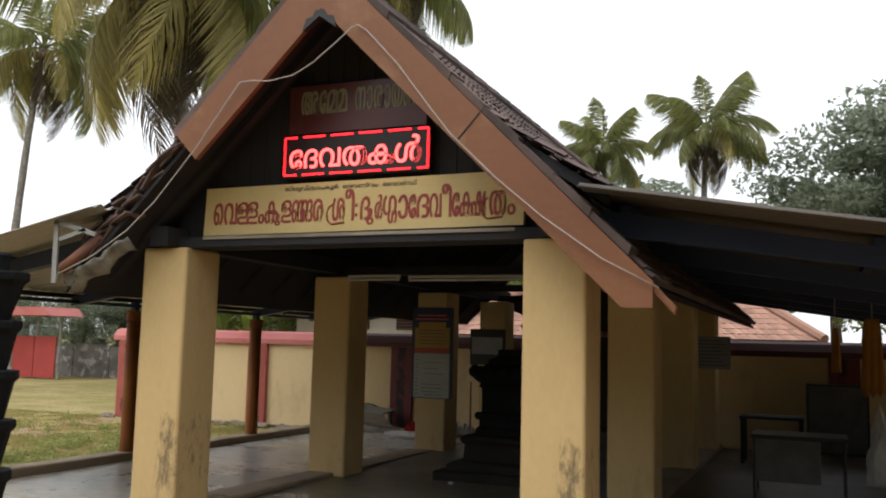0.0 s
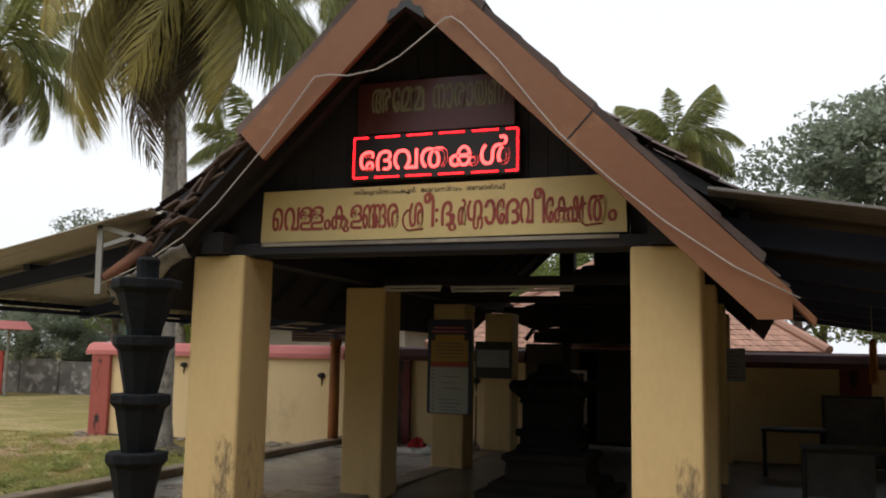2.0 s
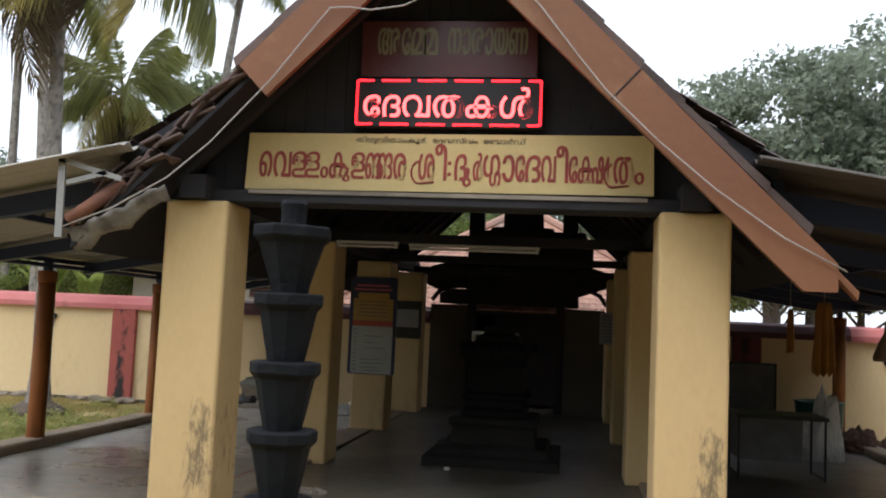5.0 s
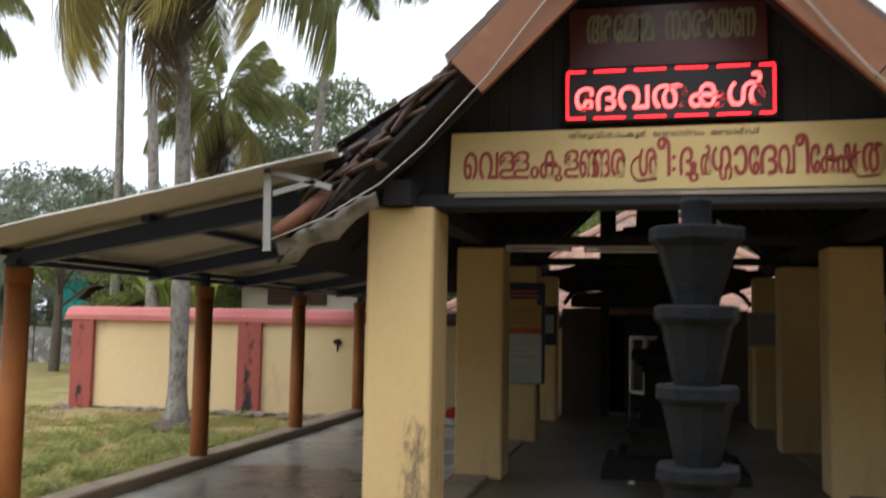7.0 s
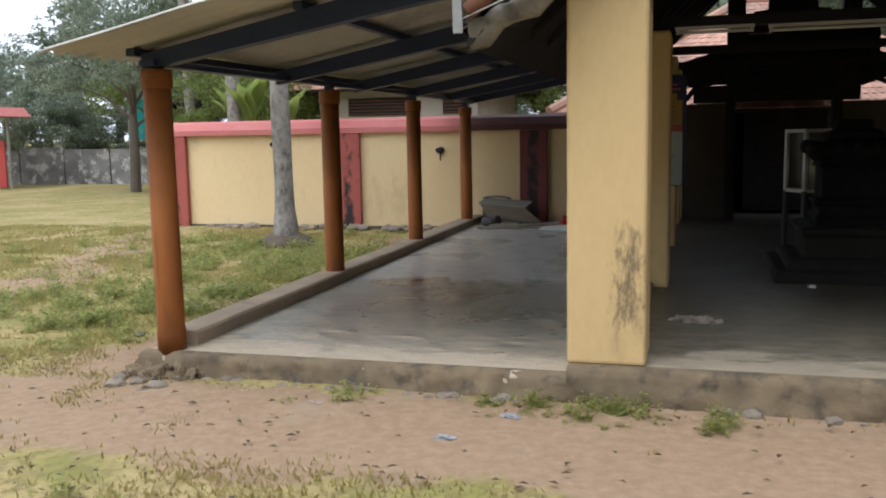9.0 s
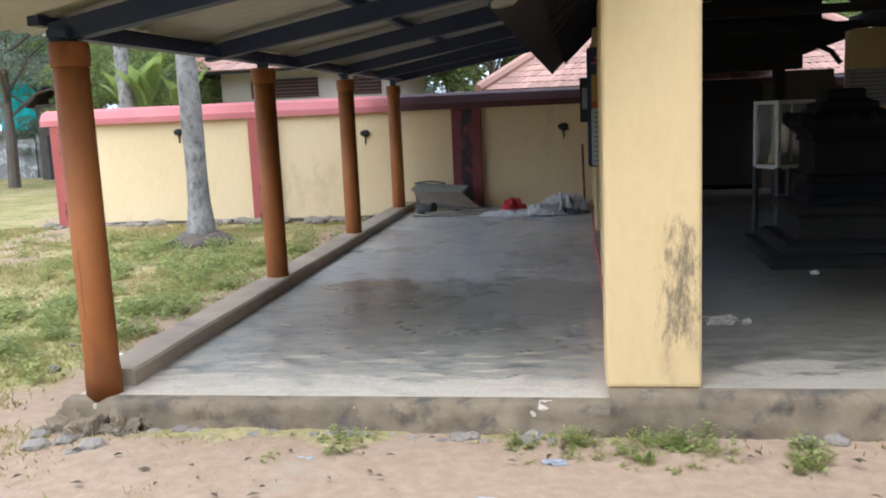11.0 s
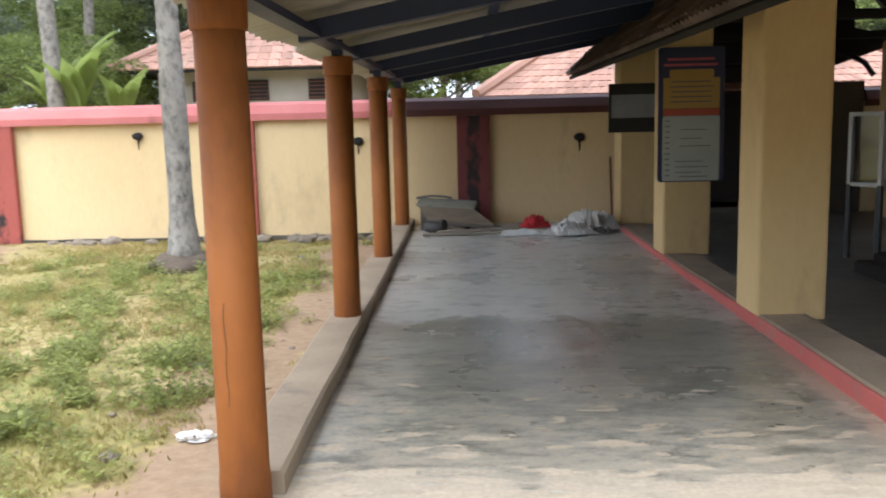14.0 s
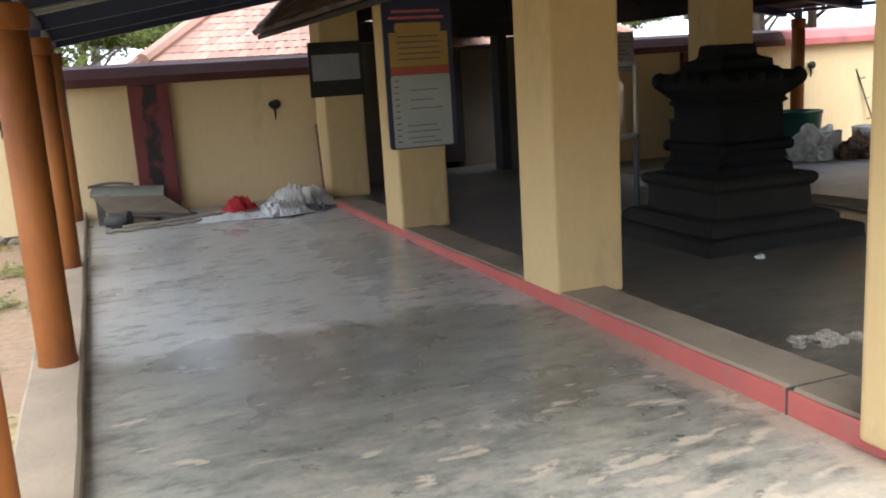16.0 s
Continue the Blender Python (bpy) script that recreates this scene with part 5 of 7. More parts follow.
def glass_cabinet():
    th = thing("glass_cabinet", "small glass cabinet with pale aluminium frame on a stand", "cabinet", at=(-2.96, 11.50, HALL_Z))
    th.rotation_euler[2] = radians(31)
    x0, x1, y0, y1, z0, z1 = 0.0, 0.42, 0.0, 0.30, 0.66, 1.27
    for x in (x0, x1):
        for yy in (y0, y1):
            bm = bmesh.new()
            box(bm, x - 0.02, yy - 0.02, 0, x + 0.02, yy + 0.02, z0)
            part("leg", bm, BLACK, th)
            bm = bmesh.new()
            box(bm, x - 0.018, yy - 0.018, z0, x + 0.018, yy + 0.018, z1)
            part("frame_post", bm, FRAME_WHITE, th)
    for z in (z0, z1):
        for a, b in (((x0, y0), (x1, y0)), ((x0, y1), (x1, y1)), ((x0, y0), (x0, y1)), ((x1, y0), (x1, y1))):
            bm = bmesh.new()
            box(bm, min(a[0], b[0]) - 0.017, min(a[1], b[1]) - 0.017, z - 0.017, max(a[0], b[0]) + 0.017, max(a[1], b[1]) + 0.017, z + 0.017)
            part("frame_rail", bm, FRAME_WHITE, th)
    bm = bmesh.new()
    box(bm, x0 + 0.02, y1 - 0.03, z0 + 0.02, x1 - 0.02, y1 - 0.02, z1 - 0.02)
    box(bm, x0 + 0.02, y0 + 0.02, z0 + 0.018, x1 - 0.02, y1 - 0.02, z0 + 0.024)
    part("lining", bm, GLASS_BACK, th)
    for xx in (x0,):
        bm = bmesh.new()
        box(bm, xx - 0.002, y0 + 0.02, z0 + 0.02, xx + 0.002, y1 - 0.02, z1 - 0.02)
        ob = part("glass_pane", bm, GLASS, th)
        ob.visible_shadow = False
    bm = bmesh.new()
    box(bm, x0 + 0.02, y0 - 0.002, z0 + 0.02, x1 - 0.02, y0 + 0.002, z1 - 0.02)
    ob = part("glass_pane", bm, GLASS, th)
    ob.visible_shadow = False
    return th


glass_cabinet()


def tube_light(x0, x1, y, z):
    th = thing("tube_light", "unlit white fluorescent tube on a thin batten", "tube light", "tube lights under the tie beams")
    bm = bmesh.new()
    box(bm, x0, y - 0.02, z, x1, y + 0.02, z + 0.025)
    part("batten", bm, FRAME_WHITE, th)
    bm = bmesh.new()
    tube(bm, [(x0 + 0.03, y - 0.005, z - 0.02), (x1 - 0.03, y - 0.005, z - 0.02)], 0.013, 8)
    part("tube", bm, PLASTIC_WHITE, th, smooth=True)
    for x in (x0 + 0.02, x1 - 0.02):
        bm = bmesh.new()
        box(bm, x - 0.012, y - 0.02, z - 0.035, x + 0.012, y + 0.012, z)
        part("holder", bm, FRAME_WHITE, th)


tube_light(-4.2, -3.6, 9.30, 2.29)
tube_light(-3.5, -2.28, 9.30, 2.28)

for n, (x, y, s) in enumerate(((-4.02, 8.07, 0.06), (-3.94, 8.11, 0.05), (-4.10, 8.12, 0.05), (-3.86, 8.02, 0.045), (-4.05, 8.0, 0.04), (-3.97, 8.02, 0.05), (-4.16, 8.05, 0.035))):
    heap("cement_chip", "pale broken lump of cement on the hall floor", "rubble", (x, y, HALL_Z), (s * 0.9, s * 0.7, s * 0.45), CONCRETE, n, 0.5)["group"] = "cement chips on the hall floor"
heap("white_paper_scrap", "crumpled white paper scrap on the hall floor", "litter", (-3.09, 9.56, HALL_Z), (0.035, 0.025, 0.02), PLASTIC_WHITE, 3)

# table with a steel frame, barrel, sacks
table = thing("steel_table", "dark table on a thin tubular steel frame", "table", at=(0.18, 10.9, AISLE_Z))
bm = bmesh.new()
box(bm, -0.45, -0.30, 0.60, 0.45, 0.30, 0.64)
bevel(bm, 0.008, 1)
part("tabletop", bm, BLACK, table)
bm = bmesh.new()
box(bm, -0.42, -0.27, 0.18, 0.20, 0.27, 0.60)
part("drawer_box", bm, PLASTIC_DARK, table)
for x in (-0.42, 0.42):
    for yy in (-0.27, 0.27):
        bm = bmesh.new()
        tube(bm, [(x, yy, 0), (x, yy, 0.60)], 0.013, 8)
        part("leg", bm, BLACK, table)
    bm = bmesh.new()
    tube(bm, [(x, -0.27, 0.02), (x, 0.27, 0.02)], 0.013, 8)
    part("foot_rail", bm, BLACK, table)
GREEN_PLASTIC = mat("dark_green_plastic", (0.012, 0.085, 0.065), (0.010, 0.065, 0.05), 2.0, 0.35, 30, 0.03)
th = thing("plastic_barrel", "dark green plastic barrel beside the wall", "barrel", at=(1.49, 14.25, AISLE_Z))
bm = bmesh.new()
lathe(bm, [(0.25, 0), (0.29, 0.08), (0.31, 0.30), (0.32, 0.52), (0.335, 0.53), (0.335, 0.56), (0.30, 0.565), (0.29, 0.50), (0.05, 0.48)], 28)
part("body", bm, GREEN_PLASTIC, th, smooth=True)
heap("white_sack", "bulging white plastic sack beside the barrel", "sack", (1.30, 13.72, AISLE_Z), (0.33, 0.27, 0.31), PLASTIC_WHITE, 6, 0.5)
HUSK = mat("brown_coconut_husk", (0.12, 0.065, 0.04), (0.075, 0.042, 0.03), 6.0, 0.95, 30, 0.4)
for n, (x, y, s) in enumerate(((1.62, 13.42, 0.15), (1.84, 13.52, 0.16), (2.06, 13.62, 0.15), (1.74, 13.25, 0.13), (2.25, 13.75, 0.17), (2.48, 14.0, 0.16), (1.95, 13.32, 0.12), (2.20, 13.45, 0.14))):
    heap("coconut_husk", "brown dry coconut husk in a heap", "husk", (x, y, AISLE_Z if x < 1.9 else 0.02), (s * 1.3, s, s * 1.3), HUSK, n + 11, 0.5)["group"] = "heap of coconut husks"
heap("white_sack", "white plastic sack lying upright near the table", "sack", (1.05, 12.3, AISLE_Z), (0.20, 0.16, 0.62), PLASTIC_WHITE, 12, 0.35)
bm = bmesh.new()
lathe(bm, [(0.20, 0), (0.24, 0.25), (0.25, 0.36), (0.22, 0.37), (0.20, 0.30), (0.03, 0.28)], 20)
ob = tagged(part("grey_bucket", bm, PLASTIC_DARK, smooth=True), "grey plastic bucket by the back wall", "bucket")
ob.location = (3.25, 14.7, 0.0)

SAFFRON = mat("faded_saffron_cloth", (0.50, 0.24, 0.05), (0.40, 0.16, 0.035), 3.0, 0.9, 30, 0.15)


def hanging_cloth(x, y, z0, z1, w, seed):
    bm = bmesh.new()
    rows = []
    for j in range(9):
        f = j / 8
        ww = w * (0.55 + 0.45 * f ** 0.5) * (1 + 0.12 * noise.noise((f * 3, seed, 0)))
        rows.append([bm.verts.new((x - ww + 2 * ww * i / 10, y + 0.035 * math.sin(i * 1.7 + seed) * (0.4 + f), z1 + (z0 - z1) * f + 0.03 * f * math.sin(i * 2.1 + seed))) for i in range(11)])
    for a, b in zip(rows, rows[1:]):
        for i in range(10):
            bm.faces.new((a[i], a[i + 1], b[i + 1], b[i]))
    ob = tagged(part("hanging_cloth", bm, SAFFRON, smooth=True), "faded saffron cloth hanging from the aisle roof", "cloth", "saffron cloths hanging under the roof")
    ob.modifiers.new("thickness", "SOLIDIFY").thickness = 0.01
    bm = bmesh.new()
    tube(bm, [(x, y, z1 - 0.01), (x, y, 2.55 - 0.155 * (x + 0.94))], 0.004, 5)
    part("string", bm, CABLE_WHITE, ob)
    return ob


hanging_cloth(0.925, 11.94, 1.17, 2.0, 0.12, 1)
hanging_cloth(0.55, 11.94, 1.42, 1.90, 0.05, 4)
bm = bmesh.new()
lathe(bm, [(0.15, 0), (0.16, 0.05), (0.10, 0.22), (0.03, 0.36), (0.02, 0.50)], 16, (2.05, 13.3))
ob = tagged(part("hanging_bag", bm, mat("tan_jute_bag", (0.30, 0.20, 0.11), (0.22, 0.14, 0.08), 4.0, 0.9, 40, 0.3), smooth=True), "tan jute bag hanging from the aisle roof", "bag")
ob.location.z = 1.32
bm = bmesh.new()
tube(bm, [(2.05, 13.3, 0.49), (2.05, 13.3, 0.80)], 0.006, 5)
part("string", bm, CABLE_WHITE, ob)

# iron lamp rack and rod against the back wall
rack = thing("lamp_rack", "black iron rack of small oil lamps against the wall", "lamp rack", at=(4.62, 15.20, 0.0))
for x in (-0.28, 0.0, 0.28):
    bm = bmesh.new()
    tube(bm, [(x, 0, 0), (x + 0.05, 0.1, 1.35)], 0.016, 6)
    part("upright", bm, BLACK, rack)
for k in range(5):
    bm = bmesh.new()
    tube(bm, [(-0.35, 0.02 * k, 0.35 + 0.22 * k), (0.36, 0.02 * k, 0.35 + 0.22 * k)], 0.014, 6)
    part("rail", bm, BLACK, rack)
    for i in range(5):
        bm = bmesh.new()
        lathe(bm, [(0.012, 0.36 + 0.22 * k), (0.035, 0.385 + 0.22 * k), (0.037, 0.40 + 0.22 * k), (0.01, 0.395 + 0.22 * k)], 8, (-0.30 + 0.15 * i, 0.02 * k))
        part("lamp_cup", bm, BLACK, rack)
rod = thing("iron_rod", "thin bent iron rod leaning on the wall", "rod")
bm = bmesh.new()
tube(bm, [(3.95, 15.15, 0.0), (3.75, 15.3, 0.75), (3.62, 15.35, 1.15)], 0.012, 6)
part("shaft", bm, BLACK, rod)
for z, x in ((0.4, 3.85), (0.7, 3.77), (1.0, 3.67)):
    bm = bmesh.new()
    tube(bm, [(x - 0.06, 15.28, z), (x + 0.06, 15.28, z + 0.02)], 0.008, 5)
    part("hook", bm, BLACK, rod)

# desk and grey sheet at the back of the far aisle
desk = thing("wooden_desk", "old dark wooden desk near the back wall", "desk", at=(-0.22, 13.8, AISLE_Z))
bm = bmesh.new()
box(bm, -0.40, -0.25, 0.58, 0.40, 0.25, 0.62)
bevel(bm, 0.006, 1)
part("tabletop", bm, DARK_WOOD, desk)
for x in (-0.36, 0.36):
    for yy in (-0.21, 0.21):
        bm = bmesh.new()
        box(bm, x - 0.025, yy - 0.025, 0, x + 0.025, yy + 0.025, 0.58)
        part("leg", bm, DARK_WOOD, desk)
sheet_stand = thing("sheet_panel", "grey painted sheet panel standing by the wall", "panel")
bm = bmesh.new()
box(bm, 0.22, 14.61, AISLE_Z + 0.10, 0.96, 14.625, 1.16)
part("sheet", bm, PLASTIC_DARK, sheet_stand)
for x0, x1, z0, z1 in ((0.19, 0.225, AISLE_Z, 1.19), (0.955, 0.99, AISLE_Z, 1.19), (0.228, 0.952, 1.155, 1.19), (0.228, 0.952, AISLE_Z + 0.07, AISLE_Z + 0.105)):
    bm = bmesh.new()
    box(bm, x0, 14.59, z0, x1, 14.63, z1)
    bevel(bm, 0.004, 1)
    part("frame_rail", bm, BLACK, sheet_stand, "dark steel rail")

# ---- shrine building behind the hall ----
LATERITE = mat("dark_laterite_plaster", (0.10, 0.085, 0.065), (0.07, 0.06, 0.048), 1.5, 0.9, 25, 0.25)
OFF_WHITE = mat("grey_white_house_plaster", (0.52, 0.48, 0.42), (0.44, 0.40, 0.35), 1.2, 0.85, 25, 0.1)


def hip_roof(parent, x0, x1, y0, y1, z0, z1, material, lap=0.30, width=0.25):
    """Four tiled slopes over a rectangle, of overlapping tiles."""
    half = (y1 - y0) / 2
    k_h = width / 0.23
    ym = (y0 + y1) / 2
    a, b = x0 + half, x1 - half
    slopes = (((x0, y0), (x1, y0), (b, ym), (a, ym)), ((x1, y1), (x0, y1), (a, ym), (b, ym)), ((x0, y1), (x0, y0), (a, ym), (a, ym)), ((x1, y0), (x1, y1), (b, ym), (b, ym)))
    for (p, q, r, s) in slopes:
        P, Q, R, S = Vector((*p, z0)), Vector((*q, z0)), Vector((*r, z1)), Vector((*s, z1))
        length = (S - P).dot((((S + R) / 2 - (P + Q) / 2)).normalized())
        up = ((S + R) / 2 - (P + Q) / 2).normalized()
        nrm = (Q - P).cross(up).normalized()
        rows = max(2, int(length / lap))
        verts, faces = [], []
        for k in range(rows):
            f0, f1 = k / rows, min(1, (k + 1.15) / rows)
            l0, r0 = P.lerp(S, f0), Q.lerp(R, f0)
            l1, r1 = P.lerp(S, f1), Q.lerp(R, f1)
            n = max(1, int((r0 - l0).length / width))
            for c in range(n):
                base = len(verts)
                for g, h in ((c / n, 0.01), ((c + 0.5) / n, 0.024), ((c + 0.97) / n, 0.01)):
                    verts += [tuple(l0.lerp(r0, g) + nrm * (k_h * h + 0.010)), tuple(l1.lerp(r1, g) + nrm * k_h * h), tuple(l0.lerp(r0, g) - nrm * 0.002)]
                for d in (0, 3):
                    faces += [(base + d, base + d + 3, base + d + 4, base + d + 1), (base + d, base + d + 2, base + d + 5, base + d + 3)]
        ob = raw("roof_tile", verts, faces, material, parent)
        ob["kind"] = "stuff"
        bm = bmesh.new()
        vs = [bm.verts.new(v - nrm * 0.07) for v in (P, Q, R, S)]
        if (R - S).length < 0.01:
            bm.faces.new(vs[:3])
        else:
            bm.faces.new(vs)
        ob = part("boarding", bm, DARK_WOOD, parent)
        ob.modifiers.new("thickness", "SOLIDIFY").thickness = 0.04
    bm = bmesh.new()
    for u, v in (((x0, y0, z0), (a, ym, z1)), ((x0, y1, z0), (a, ym, z1)), ((x1, y0, z0), (b, ym, z1)), ((x1, y1, z0), (b, ym, z1)), ((a, ym, z1), (b, ym, z1))):
        tube(bm, [Vector(u).lerp(Vector(v), t) + Vector((0, 0, 0.03)) for t in np.linspace(0, 1, 6)], 0.09, 8)
    part("ridge_tile", bm, material, parent)


shrine = thing("shrine_building", "low tiled shrine building behind the hall", "building")
for nm, bx in (("wall", (-5.8, 17.0, -0.2, -3.65, 17.2, 2.0)), ("wall", (-2.05, 17.0, -0.2, -0.1, 17.2, 2.0)), ("wall", (-3.65, 17.0, 1.8, -2.05, 17.2, 2.0)),
               ("wall", (-5.8, 17.2, -0.2, -5.6, 22.0, 2.0)), ("wall", (-0.3, 17.2, -0.2, -0.1, 22.0, 2.0)), ("wall", (-5.8, 22.0, -0.2, -0.1, 22.2, 2.0))):
    bm = bmesh.new()
    box(bm, *bx)
    part(nm, bm, LATERITE, shrine)
hip_roof(shrine, -6.35, 0.45, 16.45, 22.6, 1.80, 3.80, TILE_RED, 0.16, 0.12)
# entrance porch between the compound wall ends
porch = thing("entrance_porch", "dark entrance porch with a timber gable", "porch", at=(0, 0, 0))
for x0, x1 in ((-4.22, -3.62), (-2.08, -1.45)):
    bm = bmesh.new()
    box(bm, x0, 15.36, HALL_Z - 0.02, x1, 15.58, 1.86)
    bevel(bm, 0.01, 1)
    part("side_wall", bm, LATERITE, porch)
bm = bmesh.new()
box(bm, -4.08, 15.34, 1.88, -1.86, 15.60, 2.06)
part("lintel", bm, DARK_WOOD, porch)
# low hipped front of the porch roof, two posts and a stepped finial block above it
bm = bmesh.new()
extrude_xz(bm, [(-4.46, 2.24), (-4.12, 2.10), (-3.75, 2.13), (-1.85, 2.06), (-1.16, 2.29), (-1.16, 2.38), (-1.65, 2.51), (-1.65, 2.80), (-1.80, 3.07), (-3.48, 3.07), (-3.58, 2.90), (-3.58, 2.64), (-4.46, 2.40)], 15.26, 15.44)
part("roof", bm, DARK_WOOD, porch)
for x in (-3.63, -2.14):
    bm = bmesh.new()
    box(bm, x, 15.20, 2.1, x + 0.24, 15.42, 3.42)
    bevel(bm, 0.01, 1)
    part("post", bm, DARK_WOOD, porch)
bm = bmesh.new()
extrude_xz(bm, [(-3.30, 3.04), (-2.26, 3.04), (-2.28, 3.12), (-2.44, 3.14), (-2.46, 3.40), (-2.53, 3.44), (-2.55, 3.54), (-2.68, 3.58), (-2.76, 3.68), (-2.85, 3.58), (-2.98, 3.54), (-3.0, 3.44), (-3.08, 3.40), (-3.09, 3.14), (-3.28, 3.12)], 15.30, 15.40)
part("finial_block", bm, DARK_WOOD, porch)
for z, x0, x1 in ((2.44, -3.36, -3.10), (2.80, -3.36, -3.05)):
    bm = bmesh.new()
    box(bm, x0, 15.235, z, x1, 15.255, z + 0.02)
    part("rail", bm, PALE_METAL, porch, "pale metal rail")
for x, sx in ((-3.72, -1), (-1.88, 1)):
    bm = bmesh.new()
    tube(bm, [(x, 15.2, 2.20), (x + sx * 0.16, 15.2, 2.17), (x + sx * 0.34, 15.2, 2.08), (x + sx * 0.46, 15.2, 1.92)], 0.035, 8)
    part("bracket", bm, DARK_WOOD, porch)
for x0, x1 in ((-3.62, -3.50), (-2.20, -2.08)):
    bm = bmesh.new()
    box(bm, x0, 15.36, HALL_Z, x1, 15.58, 1.93)
    part("jamb", bm, DARK_WOOD, porch)
bm = bmesh.new()
for x in (-3.30, -2.42):
    box(bm, x, 16.9, HALL_Z, x + 0.9 if x < -3 else x + 0.35, 16.96, 1.85)
part("door_leaf", bm, DARK_WOOD, porch)

# board added over the porch passage to keep sky light out of it
bm = bmesh.new()
box(bm, -4.05, 15.45, 2.07, -1.88, 17.0, 2.12)
part("shade_board", bm, DARK_WOOD, porch)

# ---- house beyond the compound wall ----
house = thing("house", "small whitewashed house with red tiled hip roof", "house")
bm = bmesh.new()
box(bm, -12.6, 21.6, -0.2, -8.8, 26.0, 2.55)
part("wall", bm, OFF_WHITE, house)
hip_roof(house, -13.3, -7.9, 20.9, 26.7, 2.55, 4.3, TILE_RED, 0.28, 0.23)
for x0, x1 in ((-11.9, -10.4), (-9.6, -9.0)):
    w = part("window", (lambda b: (box(b, x0, 21.55, 1.95, x1, 21.598, 2.35), b)[1])(bmesh.new()), DARK_WOOD, house)
    bm = bmesh.new()
    for k in range(5):
        box(bm, x0, 21.53, 1.98 + 0.075 * k, x1, 21.55, 2.0 + 0.075 * k)
    part("louvre", bm, RUST, w)

# ---- far boundary: slab wall, red gate shelter, net ----
SLAB_GREY = mat("stained_grey_cement_slab", (0.22, 0.21, 0.195), (0.10, 0.095, 0.09), 1.6, 0.95, 10, 0.2, stain=(0.40, 0.385, 0.36), stain_scale=2.6, stain_lo=0.52, stain_hi=0.62, per_object=0.3)
far_wall = thing("wall_far", "stained grey cement slab boundary wall", "wall", kind="structure")
for i in range(14):
    bm = bmesh.new()
    x = -38 + i * 1.85
    box(bm, x, 28.0, -0.3, x + 1.80, 28.1, 1.22 + 0.06 * math.sin(i * 2.3))
    part("slab", bm, SLAB_GREY, far_wall)
RED_SHEET = mat("red_painted_sheet_metal", (0.42, 0.05, 0.04), (0.34, 0.04, 0.035), 1.5, 0.5, 20, 0.05)
shed = thing("gate_shelter", "red sheet metal gate under a pink roofed shelter", "shelter", at=(-26.4, 25.6, 0))
for x in (-1.05, 0.02):
    bm = bmesh.new()
    box(bm, x, -0.03, 0.05, x + 1.03, 0.03, 1.55)
    part("gate_leaf", bm, RED_SHEET, shed)
for x in (-1.12, 0, 1.12):
    bm = bmesh.new()
    tube(bm, [(x, 0.1, 0), (x, 0.1, 2.35)], 0.05, 8)
    part("post", bm, PALE_METAL, shed)
bm = bmesh.new()
extrude_xz(bm, [(-1.5, 2.3), (1.5, 2.3), (1.2, 2.6), (-1.2, 2.6)], -0.8, 0.8)
part("roof", bm, COPING_PINK, shed)
NET = mat("teal_shade_net", (0.02, 0.27, 0.25), (0.03, 0.33, 0.30), 1.0, 0.8, 20, 0.1)
bm = bmesh.new()
g = [[bm.verts.new((-23.5 + 3.0 * i / 8, 29.5 + 0.15 * math.sin(i * 1.3 + j), 1.5 + 1.9 * j / 4 - 0.12 * math.sin(math.pi * i / 8) * j / 4)) for i in range(9)] for j in range(5)]
for j in range(4):
    for i in range(8):
        bm.faces.new((g[j][i], g[j][i + 1], g[j + 1][i + 1], g[j + 1][i]))
net = thing("shade_net", "teal shade net stretched on poles", "net")
ob = part("net", bm, NET, net)
ob.modifiers.new("thickness", "SOLIDIFY").thickness = 0.01
for x in (-23.5, -20.5):
    bm = bmesh.new()
    tube(bm, [(x, 29.6, 0), (x, 29.6, 3.6)], 0.04, 6)
    part("pole", bm, PALE_METAL, net)

# ---- trees ----
BARK_PALM = mat("grey_palm_bark", (0.31, 0.28, 0.24), (0.19, 0.17, 0.145), 5.0, 0.95, 22, 0.5, stain=(0.075, 0.066, 0.06), stain_scale=13.0, stain_lo=0.46, stain_hi=0.70, stretch=(1, 1, 0.7))
BARK = mat("brown_grey_bark", (0.13, 0.105, 0.08), (0.09, 0.07, 0.055), 3.0, 0.95, 15, 0.4)


def leaf_material(name, c1, c2, scale=0.8, island=0.35):
    m = mat(name, c1, c2, scale, 0.55, 8, 0.0, island=island)
    n, l = m.node_tree.nodes, m.node_tree.links
    b = n["Principled BSDF"]
    tr = n.new("ShaderNodeBsdfTranslucent")
    l.new(b.inputs["Base Color"].links[0].from_socket, tr.inputs["Color"])
    mx = n.new("ShaderNodeMixShader")
    mx.inputs[0].default_value = 0.62
    l.new(b.outputs[0], mx.inputs[1])
    l.new(tr.outputs[0], mx.inputs[2])
    l.new(mx.outputs[0], n["Material Output"].inputs["Surface"])
    return m


PALM_GREEN = leaf_material("palm_leaf_green", (0.29, 0.295, 0.10), (0.20, 0.215, 0.075))
PALM_YELLOW = leaf_material("palm_leaf_yellowed", (0.43, 0.36, 0.12), (0.29, 0.26, 0.09))
PALM_DEAD = leaf_material("palm_leaf_dead_brown", (0.16, 0.12, 0.07), (0.10, 0.08, 0.05))
# LEAF_A and LEAF_B are paled to carry the haze of distance
LEAF_A = leaf_material("leaf_mid_green", (0.20, 0.23, 0.125), (0.155, 0.185, 0.095))
LEAF_B = leaf_material("leaf_grey_green_hazed", (0.25, 0.28, 0.20), (0.20, 0.235, 0.16))
